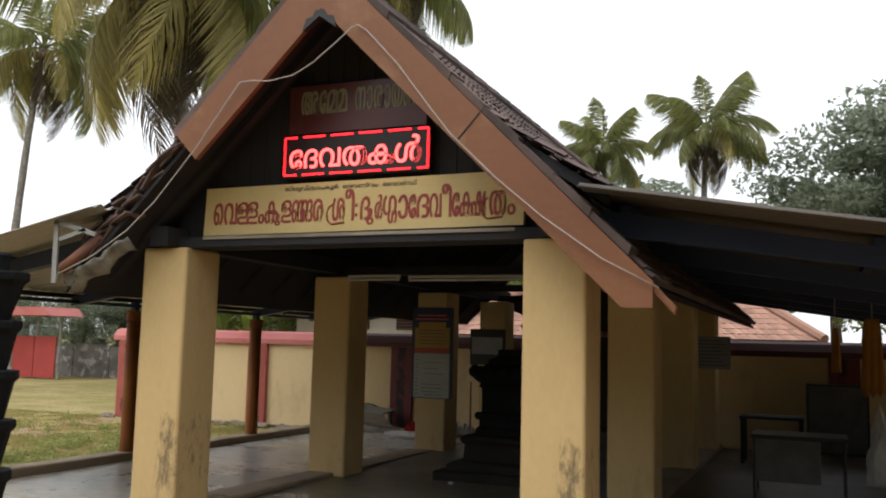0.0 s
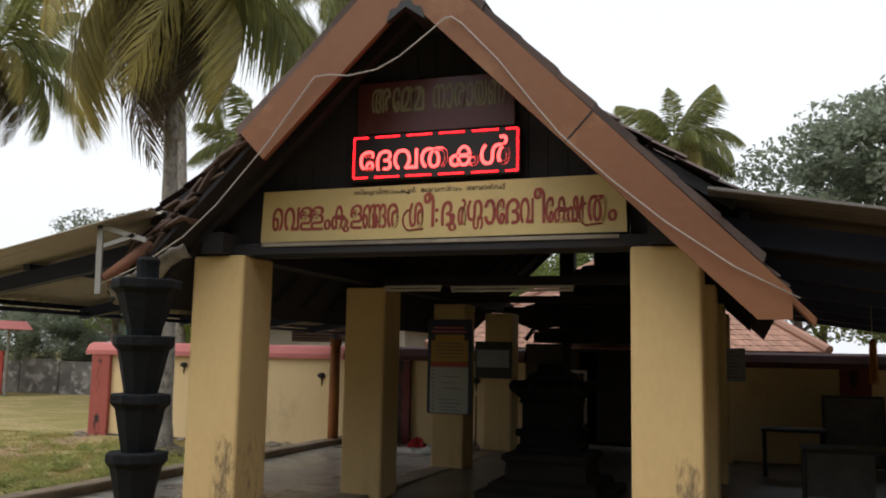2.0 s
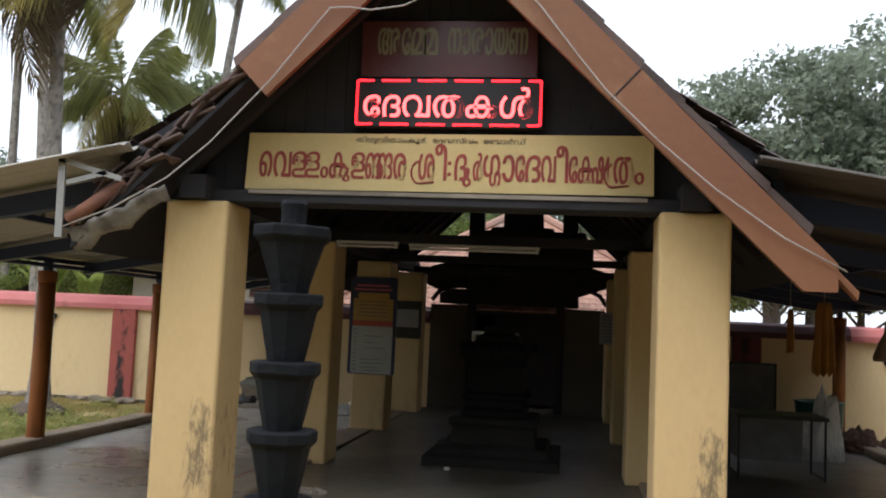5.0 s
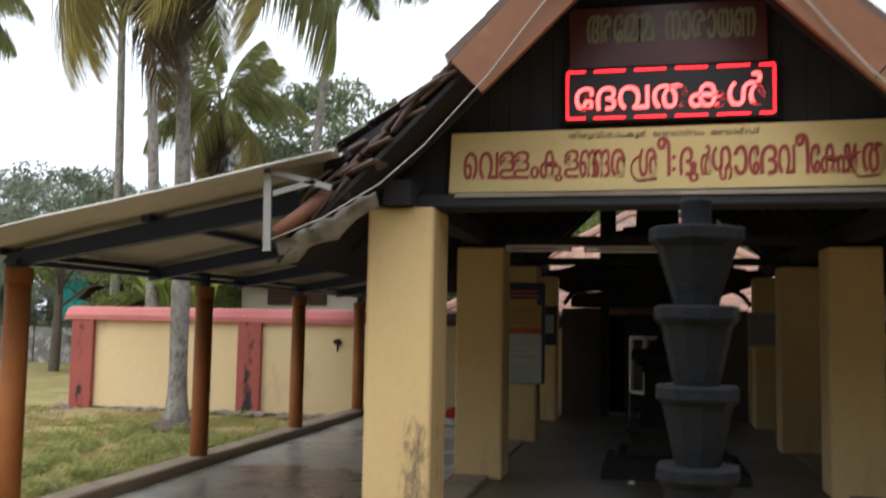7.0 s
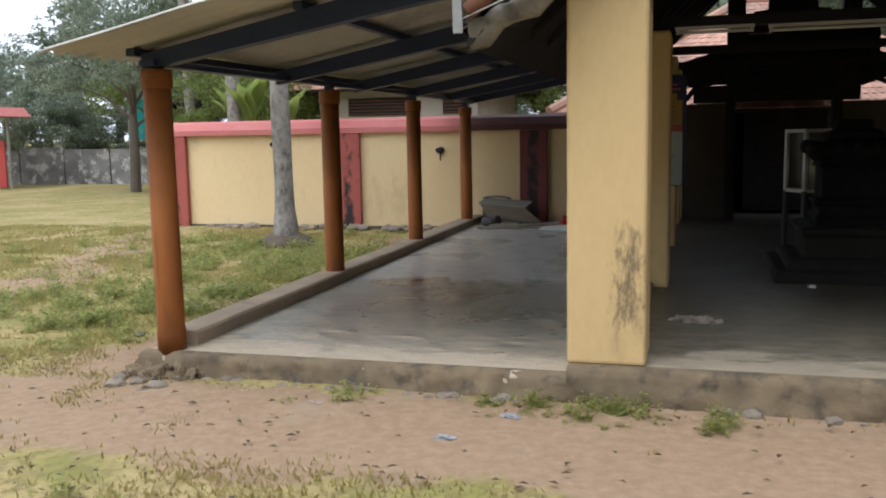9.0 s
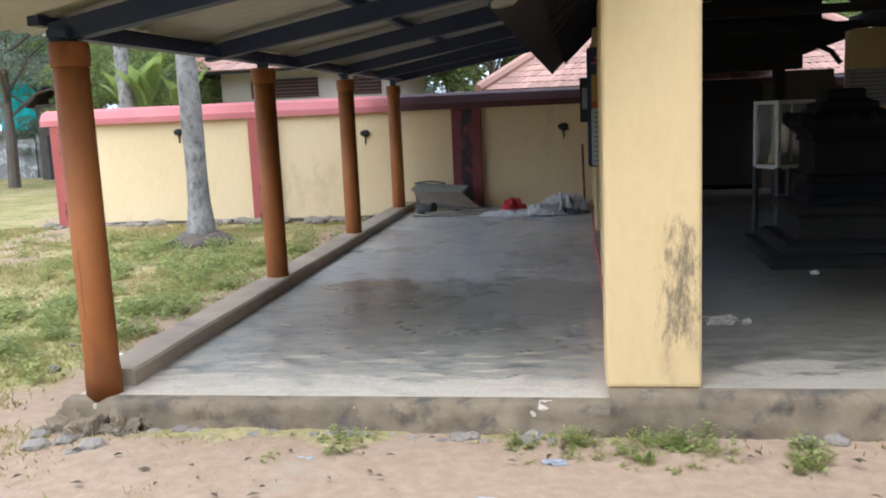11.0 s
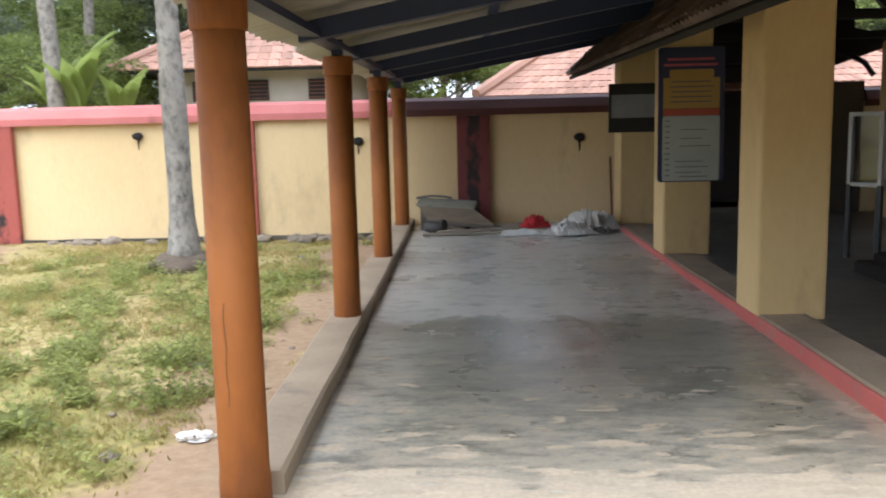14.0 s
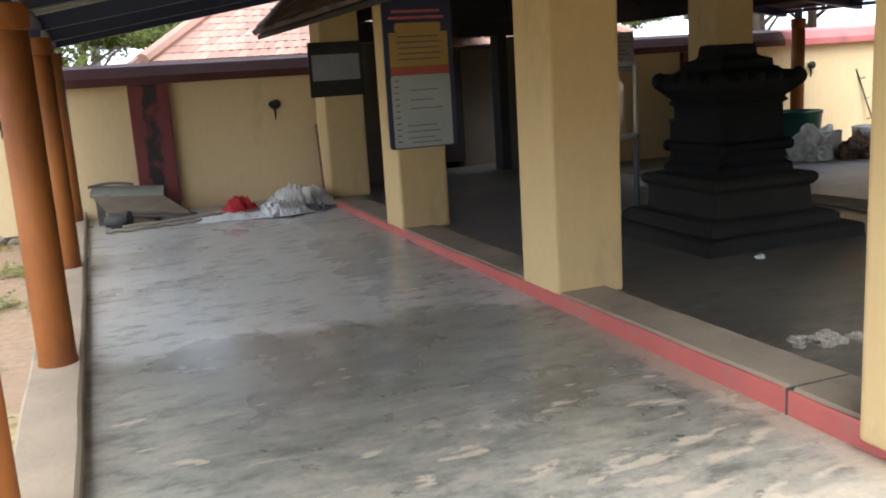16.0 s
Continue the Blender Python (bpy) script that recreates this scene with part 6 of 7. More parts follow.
LEAF_C = leaf_material("leaf_yellow_green", (0.21, 0.25, 0.07), (0.15, 0.19, 0.055))


def frond_mesh(name, length, droop, material, seed, pairs=84):
    """One feathered palm frond, growing along +x and drooping."""
    rnd = random.Random(seed)
    verts, faces = [], []
    spine = []
    for i in range(13):
        f = i / 12
        spine.append(Vector((length * (f - 0.28 * droop * f ** 3), 0.10 * length * math.sin(f * 2 + seed) * f, length * (0.30 * f - droop * 0.75 * f * f))))

    def at(f):
        k = min(11, int(f * 12))
        return spine[k].lerp(spine[k + 1], f * 12 - k), (spine[k + 1] - spine[k]).normalized()
    for i in range(12):
        a, b = spine[i], spine[i + 1]
        w = 0.035 * (1 - i / 13)
        base = len(verts)
        verts += [a + Vector((0, w, 0)), a + Vector((0, -w, 0)), b + Vector((0, -w * 0.9, 0)), b + Vector((0, w * 0.9, 0)), a + Vector((0, 0, -w)), b + Vector((0, 0, -w))]
        faces += [(base, base + 1, base + 2, base + 3), (base + 1, base + 4, base + 5, base + 2), (base + 4, base, base + 3, base + 5)]
    for i in range(pairs):
        f = 0.14 + 0.85 * i / pairs
        p, d = at(f)
        ll = length * 0.30 * (math.sin(math.pi * min(1, f * 0.88 + 0.14)) ** 0.7) * rnd.uniform(0.8, 1.1)
        for s in (-1, 1):
            if rnd.random() < 0.05:
                continue
            side = Vector((0, s, 0))
            out = (d * 0.55 + side * 0.62 + Vector((0, 0, -0.45 - 0.6 * rnd.random()))).normalized()
            tip = p + out * ll + Vector((0, 0, -0.45 * ll))
            mid = p + out * ll * 0.55
            w = d * 0.0165 * length / 3 * 1.5
            base = len(verts)
            verts += [p - w * 0.5, p + w * 0.5, mid + w, mid - w, tip]
            faces += [(base, base + 1, base + 2, base + 3), (base + 3, base + 2, base + 4)]
    me = bpy.data.meshes.new(name)
    me.from_pydata([tuple(v) for v in verts], [], faces)
    me.materials.append(material)
    return me


FRONDS = [frond_mesh("frond", 3.0, 0.55, PALM_GREEN, 1), frond_mesh("frond", 3.1, 0.95, PALM_GREEN, 2), frond_mesh("frond", 3.0, 1.15, PALM_YELLOW, 3), frond_mesh("frond", 2.7, 1.35, PALM_DEAD, 4)]
NUT = mat("green_brown_coconut", (0.13, 0.12, 0.04), (0.20, 0.11, 0.04), 2.0, 0.5, 20, 0.05)


def palm(x, y, height, lean=(0.0, 0.0), size=1.0, count=20, seed=1, r=0.16, old=0.4, fall=105):
    rnd = random.Random(seed)
    th = thing("coconut_palm", "tall coconut palm with drooping fronds, some yellowed", "palm tree", "coconut palms", at=(x, y, 0))
    pts = [(lean[0] * f * f, lean[1] * f * f, -0.1 + (height + 0.1) * f) for f in np.linspace(0, 1, 26)]
    bm = bmesh.new()
    tube(bm, pts, r, 12, r * 0.55)
    for v in bm.verts:
        h = v.co.z
        k = 1 + 0.05 * math.sin(h * 42) + (0.75 * math.exp(-max(0, h) * 4.5))
        c = Vector((lean[0] * (max(0, h) / height) ** 2, lean[1] * (max(0, h) / height) ** 2, h))
        v.co = c + (v.co - c) * k
    part("trunk", bm, BARK_PALM, th, smooth=True)
    top = Vector((lean[0], lean[1], height))
    for i in range(count):
        f = i / count
        tilt = 62 - fall * f + rnd.uniform(-8, 8)
        kind = 0 if f < 0.3 else 1
        if f > 0.55:
            kind = 2 if rnd.random() < old else 1
        if f > (0.88 if fall < 120 else 0.80):
            kind = 3
        ob = new("frond", FRONDS[kind])
        ob.parent = th
        ob.matrix_basis = Matrix.Translation(top) @ Euler((rnd.uniform(-0.3, 0.3), radians(-tilt), i * 2.399 + rnd.uniform(-0.2, 0.2)), "XYZ").to_matrix().to_4x4() @ Matrix.Scale(size * rnd.uniform(0.85, 1.1), 4)
    bm = bmesh.new()
    for i in range(9):
        a = i * 2.4
        bmesh.ops.create_icosphere(bm, subdivisions=1, radius=0.12 * size, matrix=Matrix.Translation(top + Vector((0.22 * math.cos(a), 0.22 * math.sin(a), -0.18 - 0.05 * (i % 3)))) @ Matrix.Diagonal((1, 1, 1.25, 1)))
    part("coconut_bunch", bm, NUT, th, smooth=True)
    return th


palm(-9.52, 13.1, 8.0, (0.0, -0.5), 1.30, 27, 3, 0.14, 0.65, 126)
palm(-21.9, 20.3, 10.4, (0.3, 0.4), 1.1, 20, 5, 0.15, 0.6, 115)
palm(-15.2, 24.5, 7.6, (0.4, 0), 1.0, 22, 6, 0.14, 0.9, 130)
palm(-11.6, 23.0, 12.2, (1.1, 0), 1.1, 22, 7, 0.14, 0.3, 115)
palm(-13.4, 18.9, 11.0, (-0.9, 0.3), 1.1, 18, 12, 0.15, 0.5, 112)
palm(-16.8, 22.7, 13.0, (-0.3, 0), 1.1, 18, 8, 0.14, 0.4)
palm(-3.2, 31.0, 8.9, (0.2, 0), 0.84, 26, 9, 0.15, 0.1)
palm(-6.7, 33.0, 8.9, (-0.2, 0), 0.8, 24, 10, 0.15, 0.2)


def crown_mesh(name, radius, height, material, seed, clumps=84, leaves=300, leaf=0.075):
    """Leaves scattered in clumps, with gaps between."""
    rng = np.random.default_rng(seed)
    verts, faces = [], []
    for c in range(clumps):
        a, u = rng.uniform(0, 2 * math.pi), rng.uniform(-0.5, 1) ** 1
        rad = radius * math.sqrt(max(0.05, 1 - u * u * 0.9)) * rng.uniform(0.45, 1.05)
        cc = np.array([rad * math.cos(a), rad * math.sin(a), height * 0.5 * u])
        cr = radius * rng.uniform(0.12, 0.25)
        p = rng.normal(size=(leaves, 3))
        p = p / np.linalg.norm(p, axis=1)[:, None] * (rng.uniform(0.3, 1, (leaves, 1)) ** 0.5) * cr * np.array([1.2, 1.2, 0.75]) + cc
        for q in p:
            d = rng.normal(size=3)
            d /= np.linalg.norm(d)
            e = np.cross(d, rng.normal(size=3))
            e /= np.linalg.norm(e) + 1e-6
            s = leaf * rng.uniform(0.7, 1.3)
            b = len(verts)
            verts += [tuple(q - d * s), tuple(q + e * s * 0.5), tuple(q + d * s), tuple(q - e * s * 0.5)]
            faces.append((b, b + 1, b + 2, b + 3))
    me = bpy.data.meshes.new(name)
    me.from_pydata(verts, [], faces)
    me.materials.append(material)
    return me


CROWNS = [crown_mesh("crown", 3.0, 4.5, LEAF_A, 1), crown_mesh("crown", 3.0, 5.5, LEAF_B, 2, 80, 260), crown_mesh("crown", 3.0, 4.0, LEAF_C, 3, 70, 260), crown_mesh("crown", 3.0, 5.0, LEAF_B, 4, 60, 170)]


def limb_mesh(seed):
    rnd = random.Random(seed)
    bm = bmesh.new()
    tube(bm, [(0, 0, -0.2), (0.05, 0.02, 1.5), (0.0, 0.1, 3.0), (0.15, 0.0, 4.4)], 0.20, 9, 0.09)
    for i in range(9):
        a = i * 2.4 + rnd.random()
        z = 2.2 + 0.24 * i
        e = Vector((math.cos(a) * rnd.uniform(1.4, 2.4), math.sin(a) * rnd.uniform(1.4, 2.4), z + rnd.uniform(0.9, 2.0)))
        s = Vector((0.05, 0.05, z))
        tube(bm, [s, s.lerp(e, 0.5) + Vector((0, 0, 0.25)), e], 0.065, 6, 0.02)
    bmesh.ops.recalc_face_normals(bm, faces=bm.faces[:])
    me = bpy.data.meshes.new("trunk")
    bm.to_mesh(me)
    bm.free()
    me.materials.append(BARK)
    return me


BRANCHING = [limb_mesh(1), limb_mesh(2)]


def tree(x, y, height, kind, seed, spread=1.0):
    k = height / 6.8
    th = thing("leafy_tree", ("broad leafy green tree", "grey-green airy leafy tree", "bright yellow-green leafy tree", "sparse grey-green tree with open crown")[kind] + " behind the wall", "tree", "trees around the yard", at=(x, y, 0))
    t = new("trunk", BRANCHING[seed % 2])
    t.parent = th
    t.matrix_basis = Matrix.Rotation(seed * 1.7, 4, "Z") @ Matrix.Diagonal((k, k, k, 1))
    c = new("crown", CROWNS[kind])
    c.parent = th
    c.matrix_basis = Matrix.Translation((0, 0, 4.5 * k)) @ Matrix.Rotation(seed * 2.3, 4, "Z") @ Matrix.Diagonal((k * spread, k * spread, k, 1))
    return th


for i, (x, y, h, kind, sp) in enumerate((
        (0.8, 34, 8.2, 3, 1.1), (4.6, 32, 9.6, 1, 1.2), (9.0, 31, 11.0, 1, 1.1), (6.8, 36, 9.0, 0, 1.3), (13.5, 29, 8.8, 1, 1.2), (18, 27, 9.5, 0, 1.2), (2.0, 40, 8.0, 0, 1.6), (-3.5, 42, 7.5, 0, 1.7), (-9.0, 40, 8.5, 1, 1.5),
        (-13.6, 31, 9.6, 0, 1.0), (-18.0, 33, 6.5, 1, 1.2), (-19.5, 24, 5.6, 3, 1.0), (-23, 32, 6.6, 3, 1.0), (-27, 34, 7.0, 3, 1.1), (-17.0, 27, 5.0, 2, 1.1), (-21.5, 28.8, 5.2, 2, 1.0), (-30, 31, 5.2, 3, 1.2), (-35, 33, 5.6, 3, 1.2),
        (-41, 30, 6.0, 1, 1.4), (-33, 37, 5.2, 3, 1.4), (-22, 38, 5.4, 3, 1.5), (3.2, 25, 4.6, 2, 1.2), (5.6, 26, 5.0, 0, 1.2), (-14.5, 21.5, 3.4, 2, 1.2), (-7.0, 26.0, 4.2, 2, 1.3), (-5.0, 28.0, 5.0, 2, 1.3), (7.5, 22, 5.0, 2, 1.2), (11, 24, 6.0, 0, 1.2), (-45, 20, 8, 1, 1.5),
        (22, 20, 8.5, 1, 1.4), (25, 10, 8.0, 0, 1.4), (-38, 12, 8.0, 1, 1.4), (-30, 24.5, 3.6, 1, 1.3), (-26, 36, 5.8, 1, 1.5), (-17, 38, 6.6, 1, 1.6))):
    tree(x, y, h, kind, i, sp)
# unseen trees added behind and beside the forecourt to cut low sky light
for i, (x, y, h, kind) in enumerate(((-15, -9, 7.5, 0), (-9.0, -11, 8, 1), (-3, -10.5, 8, 0), (3, -10.5, 8, 1), (8, -8, 8, 0), (11.5, -2, 8.5, 1), (11.5, 4, 8.5, 0), (10.5, 9.5, 8.5, 1), (10.5, 14.5, 8, 0))):
    tree(x, y, h, kind, i + 50, 1.25)


def shrub(x, y, s, kind, seed):
    th = thing("shrub", "dense green shrub along the far boundary", "shrub", "shrubs along the boundary", at=(x, y, 0))
    bm = bmesh.new()
    tube(bm, [(0, 0, -0.1), (0.1, 0, 0.8 * s)], 0.07, 6, 0.04)
    part("stem", bm, BARK, th)
    c = new("crown", CROWNS[kind])
    c.parent = th
    c.matrix_basis = Matrix.Translation((0, 0, 1.35 * s)) @ Matrix.Rotation(seed * 1.9, 4, "Z") @ Matrix.Diagonal((0.72 * s, 0.5 * s, 0.50 * s, 1))


for i in range(24):
    shrub(-46 + i * 1.75, 30.5 + 1.2 * math.sin(i * 2.1), 0.95 + 0.3 * math.sin(i * 1.3), (1, 3, 3, 1)[i % 4], i)


# unseen shrubs added under those trees to block light nearer the ground
for i in range(13):
    shrub(-20 + i * 2.3, -6.5 + 0.8 * math.sin(i * 2.1), 1.5 + 0.3 * math.sin(i * 1.3), (0, 1)[i % 2], i + 30)
for i in range(8):
    shrub(9.5 + 0.6 * math.sin(i * 1.7), -3.5 + i * 2.3, 1.5 + 0.3 * math.sin(i * 2.3), (1, 0)[i % 2], i + 50)


BANANA_LEAF = leaf_material("banana_leaf_bright_green", (0.32, 0.38, 0.11), (0.24, 0.31, 0.08), 0.8, 0.15)


def banana(x, y, h, seed):
    rnd = random.Random(seed)
    th = thing("banana_plant", "bright green banana plant behind the wall", "banana plant", "banana plants", at=(x, y, 0))
    bm = bmesh.new()
    tube(bm, [(0, 0, -0.1), (0, 0, h * 0.55)], 0.11, 8, 0.06)
    part("stem", bm, LEAF_C, th)
    for i in range(9):
        a = i * 2.4
        ln = h * rnd.uniform(0.26, 0.40)
        rnd_base = 0.40 + 0.16 * rnd.random()
        bm = bmesh.new()
        prev = None
        for j in range(8):
            f = j / 7
            w = 0.15 * math.sin(math.pi * (0.08 + 0.9 * f)) * ln
            c = Vector((ln * f * (0.14 + 0.34 * f), 0, h * rnd_base + ln * (1.05 * f - 0.35 * f * f)))
            cur = [bm.verts.new(c + Vector((0, -w, -0.05))), bm.verts.new(c), bm.verts.new(c + Vector((0, w, -0.05)))]
            if prev:
                bm.faces.new((prev[0], prev[1], cur[1], cur[0]))
                bm.faces.new((prev[1], prev[2], cur[2], cur[1]))
            prev = cur
        ob = part("leaf", bm, BANANA_LEAF, th)
        ob.rotation_euler[2] = a
    return th


for i, (x, y, h) in enumerate(((-13.1, 19.0, 3.8), (-12.5, 19.4, 3.3), (-13.7, 19.5, 3.2), (-7.4, 24.5, 2.9))):
    banana(x, y, h, i)

# ---- small growth and litter on the ground ----
def grass_tufts():
    rng = np.random.default_rng(7)
    verts, faces = [], []
    placed = 0
    while placed < 34000:
        x, y = rng.uniform(-16, -7.45), rng.uniform(2.5, 15.2)
        if rng.random() < 0.42:
            x, y = rng.uniform(-15, 1.5), rng.uniform(0.5, 6.6)
        nn = noise.noise((x * 0.7, y * 0.7, 3)) + 0.6 * noise.noise((x * 2.2, y * 2.2, 8))
        on_way = abs(y - 5.95) < 0.55 or (x > -4.6 and 3.9 + 0.5 * noise.noise((x, 0, 1)) < y < 6.4) or (x > -7.95 and y > 6.6)
        if nn < (-0.05 if not on_way else 0.42):
            if rng.random() > (0.15 if not on_way else 0.004):
                continue
        placed += 1
        h = rng.uniform(0.004, 0.020) * (1.0 if not on_way else 0.6) * (1 + max(0, nn))
        for _ in range(5):
            a = rng.uniform(0, 2 * math.pi)
            dx, dy = 0.05 * rng.normal(), 0.05 * rng.normal()
            w = 0.004 + 0.006 * rng.random()
            b = len(verts)
            lx, ly = rng.normal() * h * 1.1, rng.normal() * h * 1.1
            verts += [(x + dx - w * math.cos(a), y + dy - w * math.sin(a), 0.0), (x + dx + w * math.cos(a), y + dy + w * math.sin(a), 0.0), (x + dx + lx, y + dy + ly, h + 0.02)]
            faces.append((b, b + 1, b + 2))
    return verts, faces


GRASS = leaf_material("dry_green_grass", (0.33, 0.30, 0.095), (0.43, 0.35, 0.15), 0.7, 0.2)
tagged(raw("grass", *grass_tufts(), GRASS), "short patchy green and straw-coloured grass", "grass", kind="stuff")


def weed(seed, s):
    """A few upright leafy sprigs and low leaves round them."""
    rnd = random.Random(seed)
    verts, faces = [], []

    def leaf(c, d, w):
        e = d.cross(Vector((rnd.gauss(0, .3), rnd.gauss(0, .3), 1))).normalized() * w
        b = len(verts)
        verts.extend([tuple(c), tuple(c + d * 0.5 + e), tuple(c + d), tuple(c + d * 0.5 - e)])
        faces.append((b, b + 1, b + 2, b + 3))
    for i in range(6 + seed):
        a, rr = rnd.uniform(0, 6.28), s * rnd.random() ** 0.5
        foot = Vector((rr * math.cos(a), rr * math.sin(a), 0))
        top = foot + Vector((rnd.gauss(0, 0.03), rnd.gauss(0, 0.03), s * rnd.uniform(0.5, 1.5)))
        b = len(verts)
        verts.extend([tuple(foot - Vector((0.002, 0, 0))), tuple(foot + Vector((0.002, 0, 0))), tuple(top)])
        faces.append((b, b + 1, b + 2))
        for k in range(7):
            f = 0.25 + 0.75 * k / 6
            t = a + k * 2.4
            leaf(foot.lerp(top, f), Vector((math.cos(t), math.sin(t), rnd.uniform(0.0, 0.7))) * rnd.uniform(0.04, 0.07) * (1.2 - 0.5 * f), 0.014)
    for i in range(26):
        a, rr = rnd.uniform(0, 6.28), 1.4 * s * rnd.random() ** 0.5
        t = rnd.uniform(0, 6.28)
        leaf(Vector((rr * math.cos(a), rr * math.sin(a), rnd.uniform(0.01, 0.05))), Vector((math.cos(t), math.sin(t), rnd.uniform(0, 0.6))) * 0.055, 0.014)
    me = bpy.data.meshes.new("weed")
    me.from_pydata(verts, [], faces)
    me.materials.append(WEED_GREEN)
    return me


WEED_GREEN = leaf_material("weed_yellow_green", (0.35, 0.36, 0.12), (0.26, 0.29, 0.085))
WEEDS = [weed(1, 0.15), weed(2, 0.12), weed(3, 0.10)]
rnd = random.Random(11)
verts, faces = [], []
for i in range(420):
    if i < 90:
        x, y = rnd.uniform(-13.5, -7.6), rnd.uniform(6.8, 14.8)
    elif i < 125:
        x, y = rnd.choice((-6.3, -5.9, -4.9, -4.7, -4.6, -4.4, -3.9)) + rnd.gauss(0, 0.13), FRONT - rnd.uniform(0.10, 0.5)
    elif i < 170:
        x, y = rnd.uniform(-9, -4.2), rnd.uniform(3.6, 5.2)
    else:
        x, y = rnd.choice((-8.5, -8.7, -8.9, -9.4, -10.2, -8.3)) + rnd.gauss(0, 0.5), rnd.choice((9.0, 10.2, 11.6, 12.4, 8.3)) + rnd.gauss(0, 0.5)
        if x > -7.9:
            continue
    m = pose(x, y, -0.005, 0, 0, rnd.uniform(0, 360)) @ Matrix.Scale(rnd.uniform(0.4, 1.1) * (0.6 if 90 <= i < 170 else 1.0), 4)
    base = len(verts)
    me = WEEDS[i % 3]
    verts += [tuple(m @ v.co) for v in me.vertices]
    faces += [tuple(k + base for k in p.vertices) for p in me.polygons]
tagged(raw("weeds", verts, faces, WEED_GREEN), "small leafy yellow-green weeds in the grass", "weeds", kind="stuff")


def stone_mesh(seed):
    bm = bmesh.new()
    bmesh.ops.create_icosphere(bm, subdivisions=2, radius=1.0)
    for v in bm.verts:
        v.co *= 1 + 0.35 * noise.noise(v.co * 1.6 + Vector((seed, seed, 0)))
        v.co.z *= 0.6
    bmesh.ops.recalc_face_normals(bm, faces=bm.faces[:])
    me = bpy.data.meshes.new("stone")
    bm.to_mesh(me)
    bm.free()
    me.materials.append(STONE_TAN)
    return me


STONE_TAN = mat("dusty_tan_stone", (0.27, 0.22, 0.165), (0.18, 0.15, 0.115), 4.0, 0.95, 20, 0.4, per_object=0.2)
STONES = [stone_mesh(s) for s in (1, 2, 3)]
for i in range(70):
    if i < 46:
        x, y, s = rnd.uniform(-13.0, -7.4), WALL_Y - rnd.uniform(0.12, 0.38), rnd.uniform(0.04, 0.12)
    elif i < 60:
        x, y, s = rnd.uniform(-8.6, -7.45), rnd.uniform(7.2, 14.5), rnd.uniform(0.015, 0.05)
    else:
        x, y, s = rnd.uniform(-7.6, -7.1), FRONT - rnd.uniform(0.05, 0.4), rnd.uniform(0.02, 0.07)
    ob = tagged(new("stone", STONES[i % 3]), "rough grey stone lying on the ground", "stone", "loose stones in the yard")
    ob.matrix_basis = pose(x, y, s * 0.25, 0, 0, rnd.uniform(0, 360)) @ Matrix.Scale(s, 4)

# dead leaves
rng = np.random.default_rng(4)
verts, faces = [], []
for _ in range(900):
    x, y = (rng.uniform(-14, -7.4), rng.uniform(6.5, 15)) if rng.random() < 0.5 else (rng.uniform(-9, -1), rng.uniform(3.2, 6.6))
    a, s = rng.uniform(0, 6.28), rng.uniform(0.012, 0.035)
    z = 0.03 + 0.01 * rng.random()
    d, e = (math.cos(a) * s, math.sin(a) * s), (-math.sin(a) * s * 0.45, math.cos(a) * s * 0.45)
    b = len(verts)
    verts += [(x - d[0], y - d[1], z), (x + e[0], y + e[1], z + 0.008), (x + d[0], y + d[1], z), (x - e[0], y - e[1], z + 0.006)]
    faces.append((b, b + 1, b + 2, b + 3))
tagged(raw("dead_leaves", verts, faces, PALM_DEAD), "scattered dry brown fallen leaves", "leaves", kind="stuff")

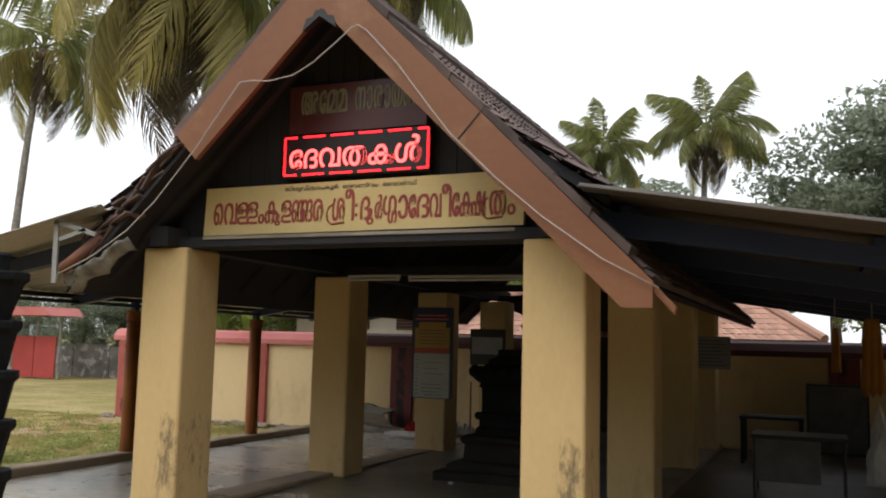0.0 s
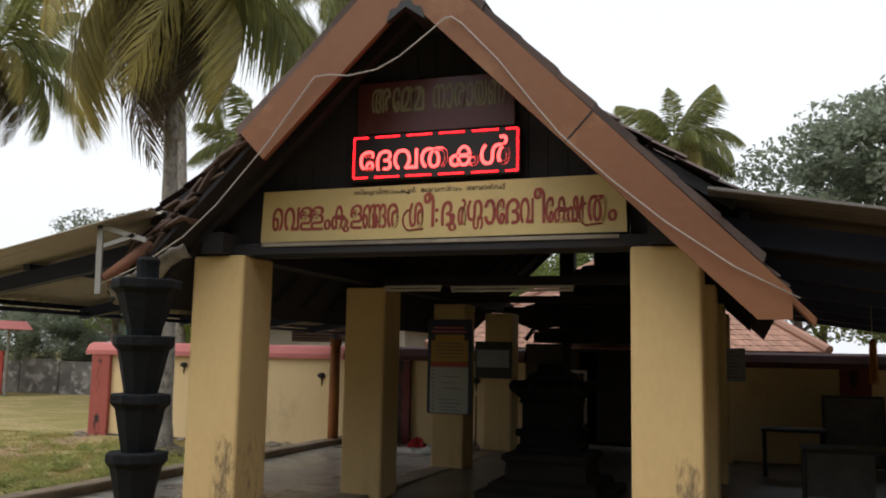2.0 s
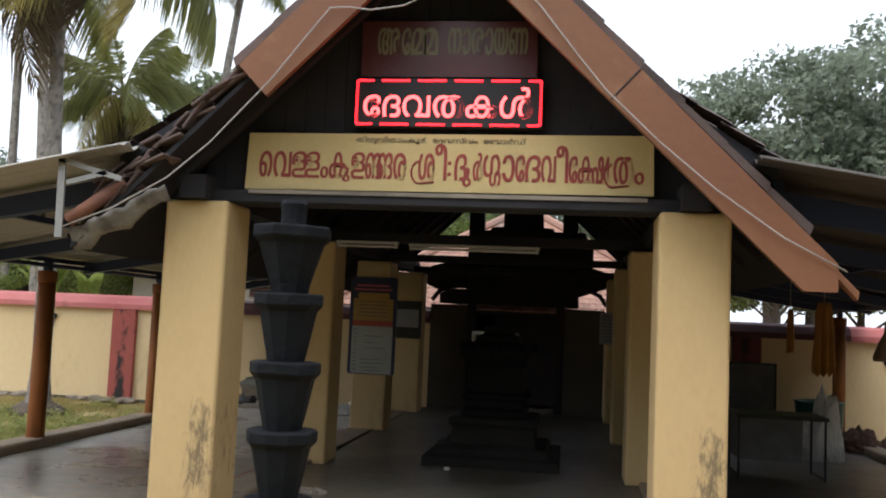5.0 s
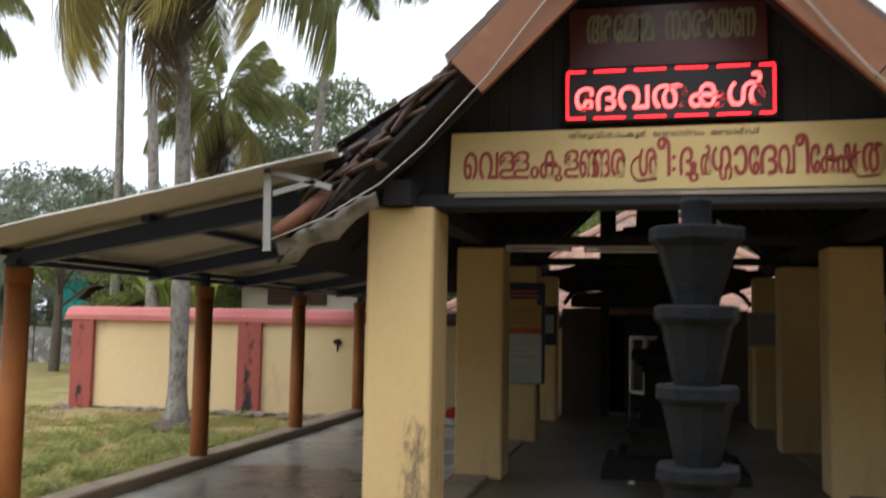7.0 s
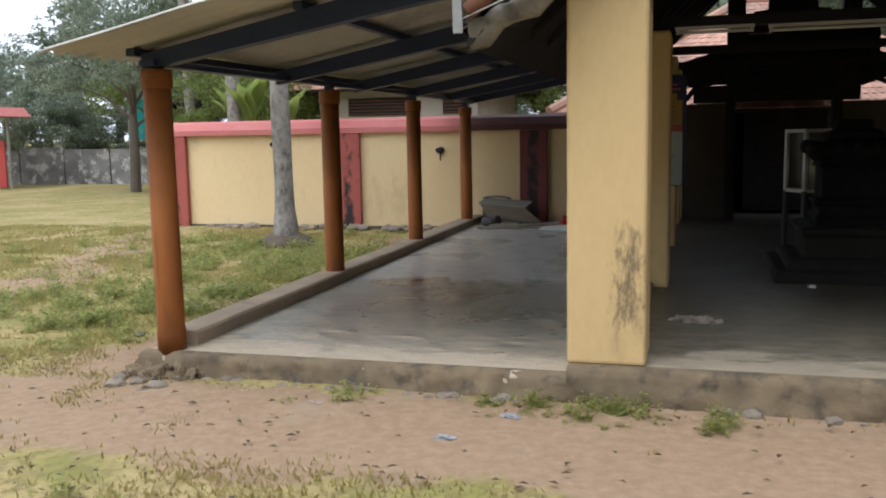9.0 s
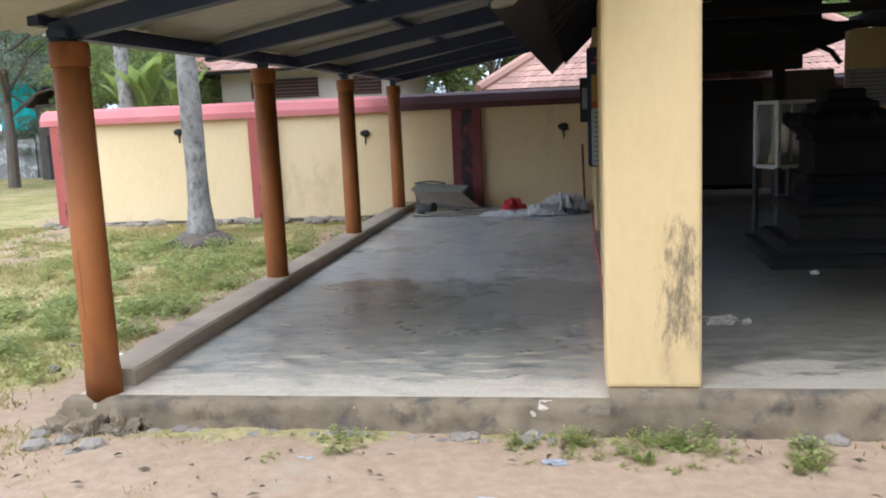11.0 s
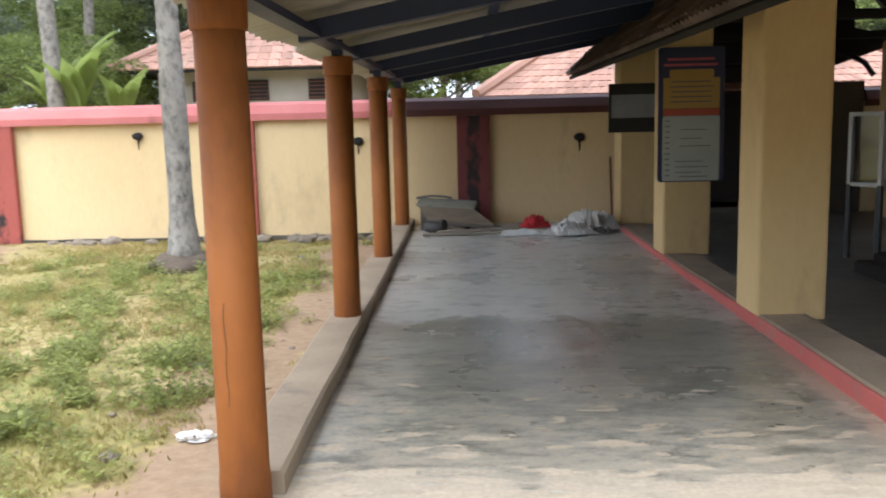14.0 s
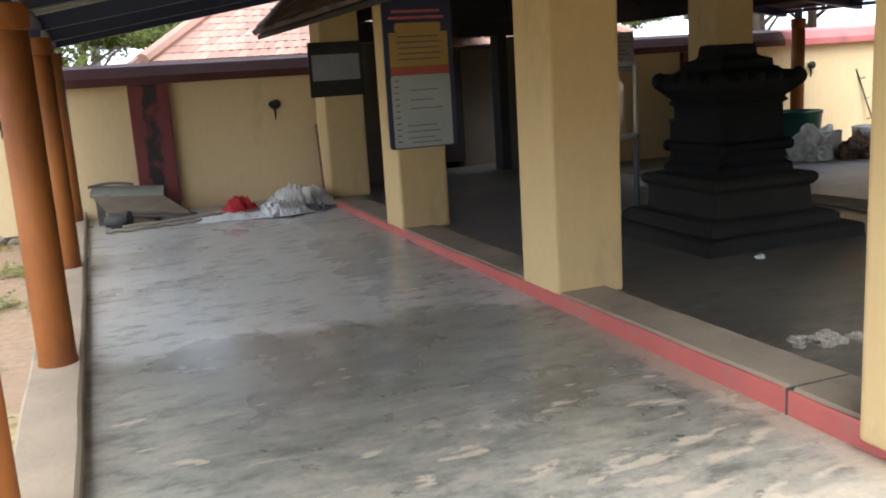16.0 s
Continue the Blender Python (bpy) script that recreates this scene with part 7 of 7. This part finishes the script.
SOIL = mat("dark_brown_soil", (0.12, 0.088, 0.06), (0.07, 0.052, 0.036), 6.0, 0.95, 25, 0.5)
heap("root_mound", "dark soil and root mound round the palm foot", "mound", (-9.52, 13.1, -0.04), (0.40, 0.36, 0.19), SOIL, 8, 0.18).data.polygons.foreach_set("use_smooth", [True] * 5120)
heap("plastic_bag", "small crumpled white plastic bag on the sand", "plastic bag", (-7.84, 7.90, 0.01), (0.075, 0.04, 0.03), PLASTIC_WHITE, 17, 0.7)
for n, (x, y) in enumerate(((-6.05, 6.28), (-4.95, 6.30), (-8.2, 9.2), (-5.2, 5.9))):
    heap("litter_scrap", "small crumpled pale plastic scrap on the ground", "litter", (x, y, 0.01), (0.045, 0.02, 0.015), PAPER_GREY, n + 20, 0.7)["group"] = "litter on the ground"

# broken lumps of the plinth corner under the end column
for n, (x, y, s) in enumerate(((-7.40, 6.66, 0.12), (-7.12, 6.63, 0.12), (-7.28, 6.58, 0.11), (-7.48, 6.74, 0.09), (-7.00, 6.68, 0.10), (-7.24, 6.74, 0.13), (-7.55, 6.61, 0.05))):
    heap("plinth_lump", "broken brown cement lump at the plinth corner", "rubble", (x, y, -0.02), (s * 0.8, s * 0.6, s * 0.72), EDGE_BROWN, n + 31, 0.7)["group"] = "broken lumps of the plinth corner"

# chipped laterite lumps along the broken plinth edge
rnd = random.Random(23)
for i in range(46):
    x = rnd.uniform(-7.2, -4.9) if i < 34 else rnd.uniform(-4.7, -1.4)
    sz = rnd.uniform(0.02, 0.05)
    ob = tagged(new("plinth_stone", STONES[i % 3]), "small rough stone loose along the plinth edge", "stone", "loose stones along the plinth")
    ob.matrix_basis = pose(x, FRONT - rnd.uniform(0.06, 0.15), sz * 0.2, 0, 0, rnd.uniform(0, 360)) @ Matrix.Scale(sz, 4)


# small dark hut and a leaning bare post beyond the yard
hut = thing("garden_hut", "small dark hut with a low pitched roof beyond the yard", "hut", at=(-20.1, 27.0, 0.0))
bm = bmesh.new()
box(bm, -0.5, 0, -0.1, 0.5, 1.4, 2.2)
part("wall", bm, FOOTING, hut)
bm = bmesh.new()
extrude_xz(bm, [(-0.72, 2.12), (0, 2.78), (0.72, 2.12), (0.72, 2.18), (0, 2.86), (-0.72, 2.18)], -0.15, 1.6)
part("roof", bm, TILE_DARK, hut)
bm = bmesh.new()
box(bm, -0.22, -0.03, 0, 0.22, -0.002, 1.3)
part("door", bm, DARK_WOOD, hut)
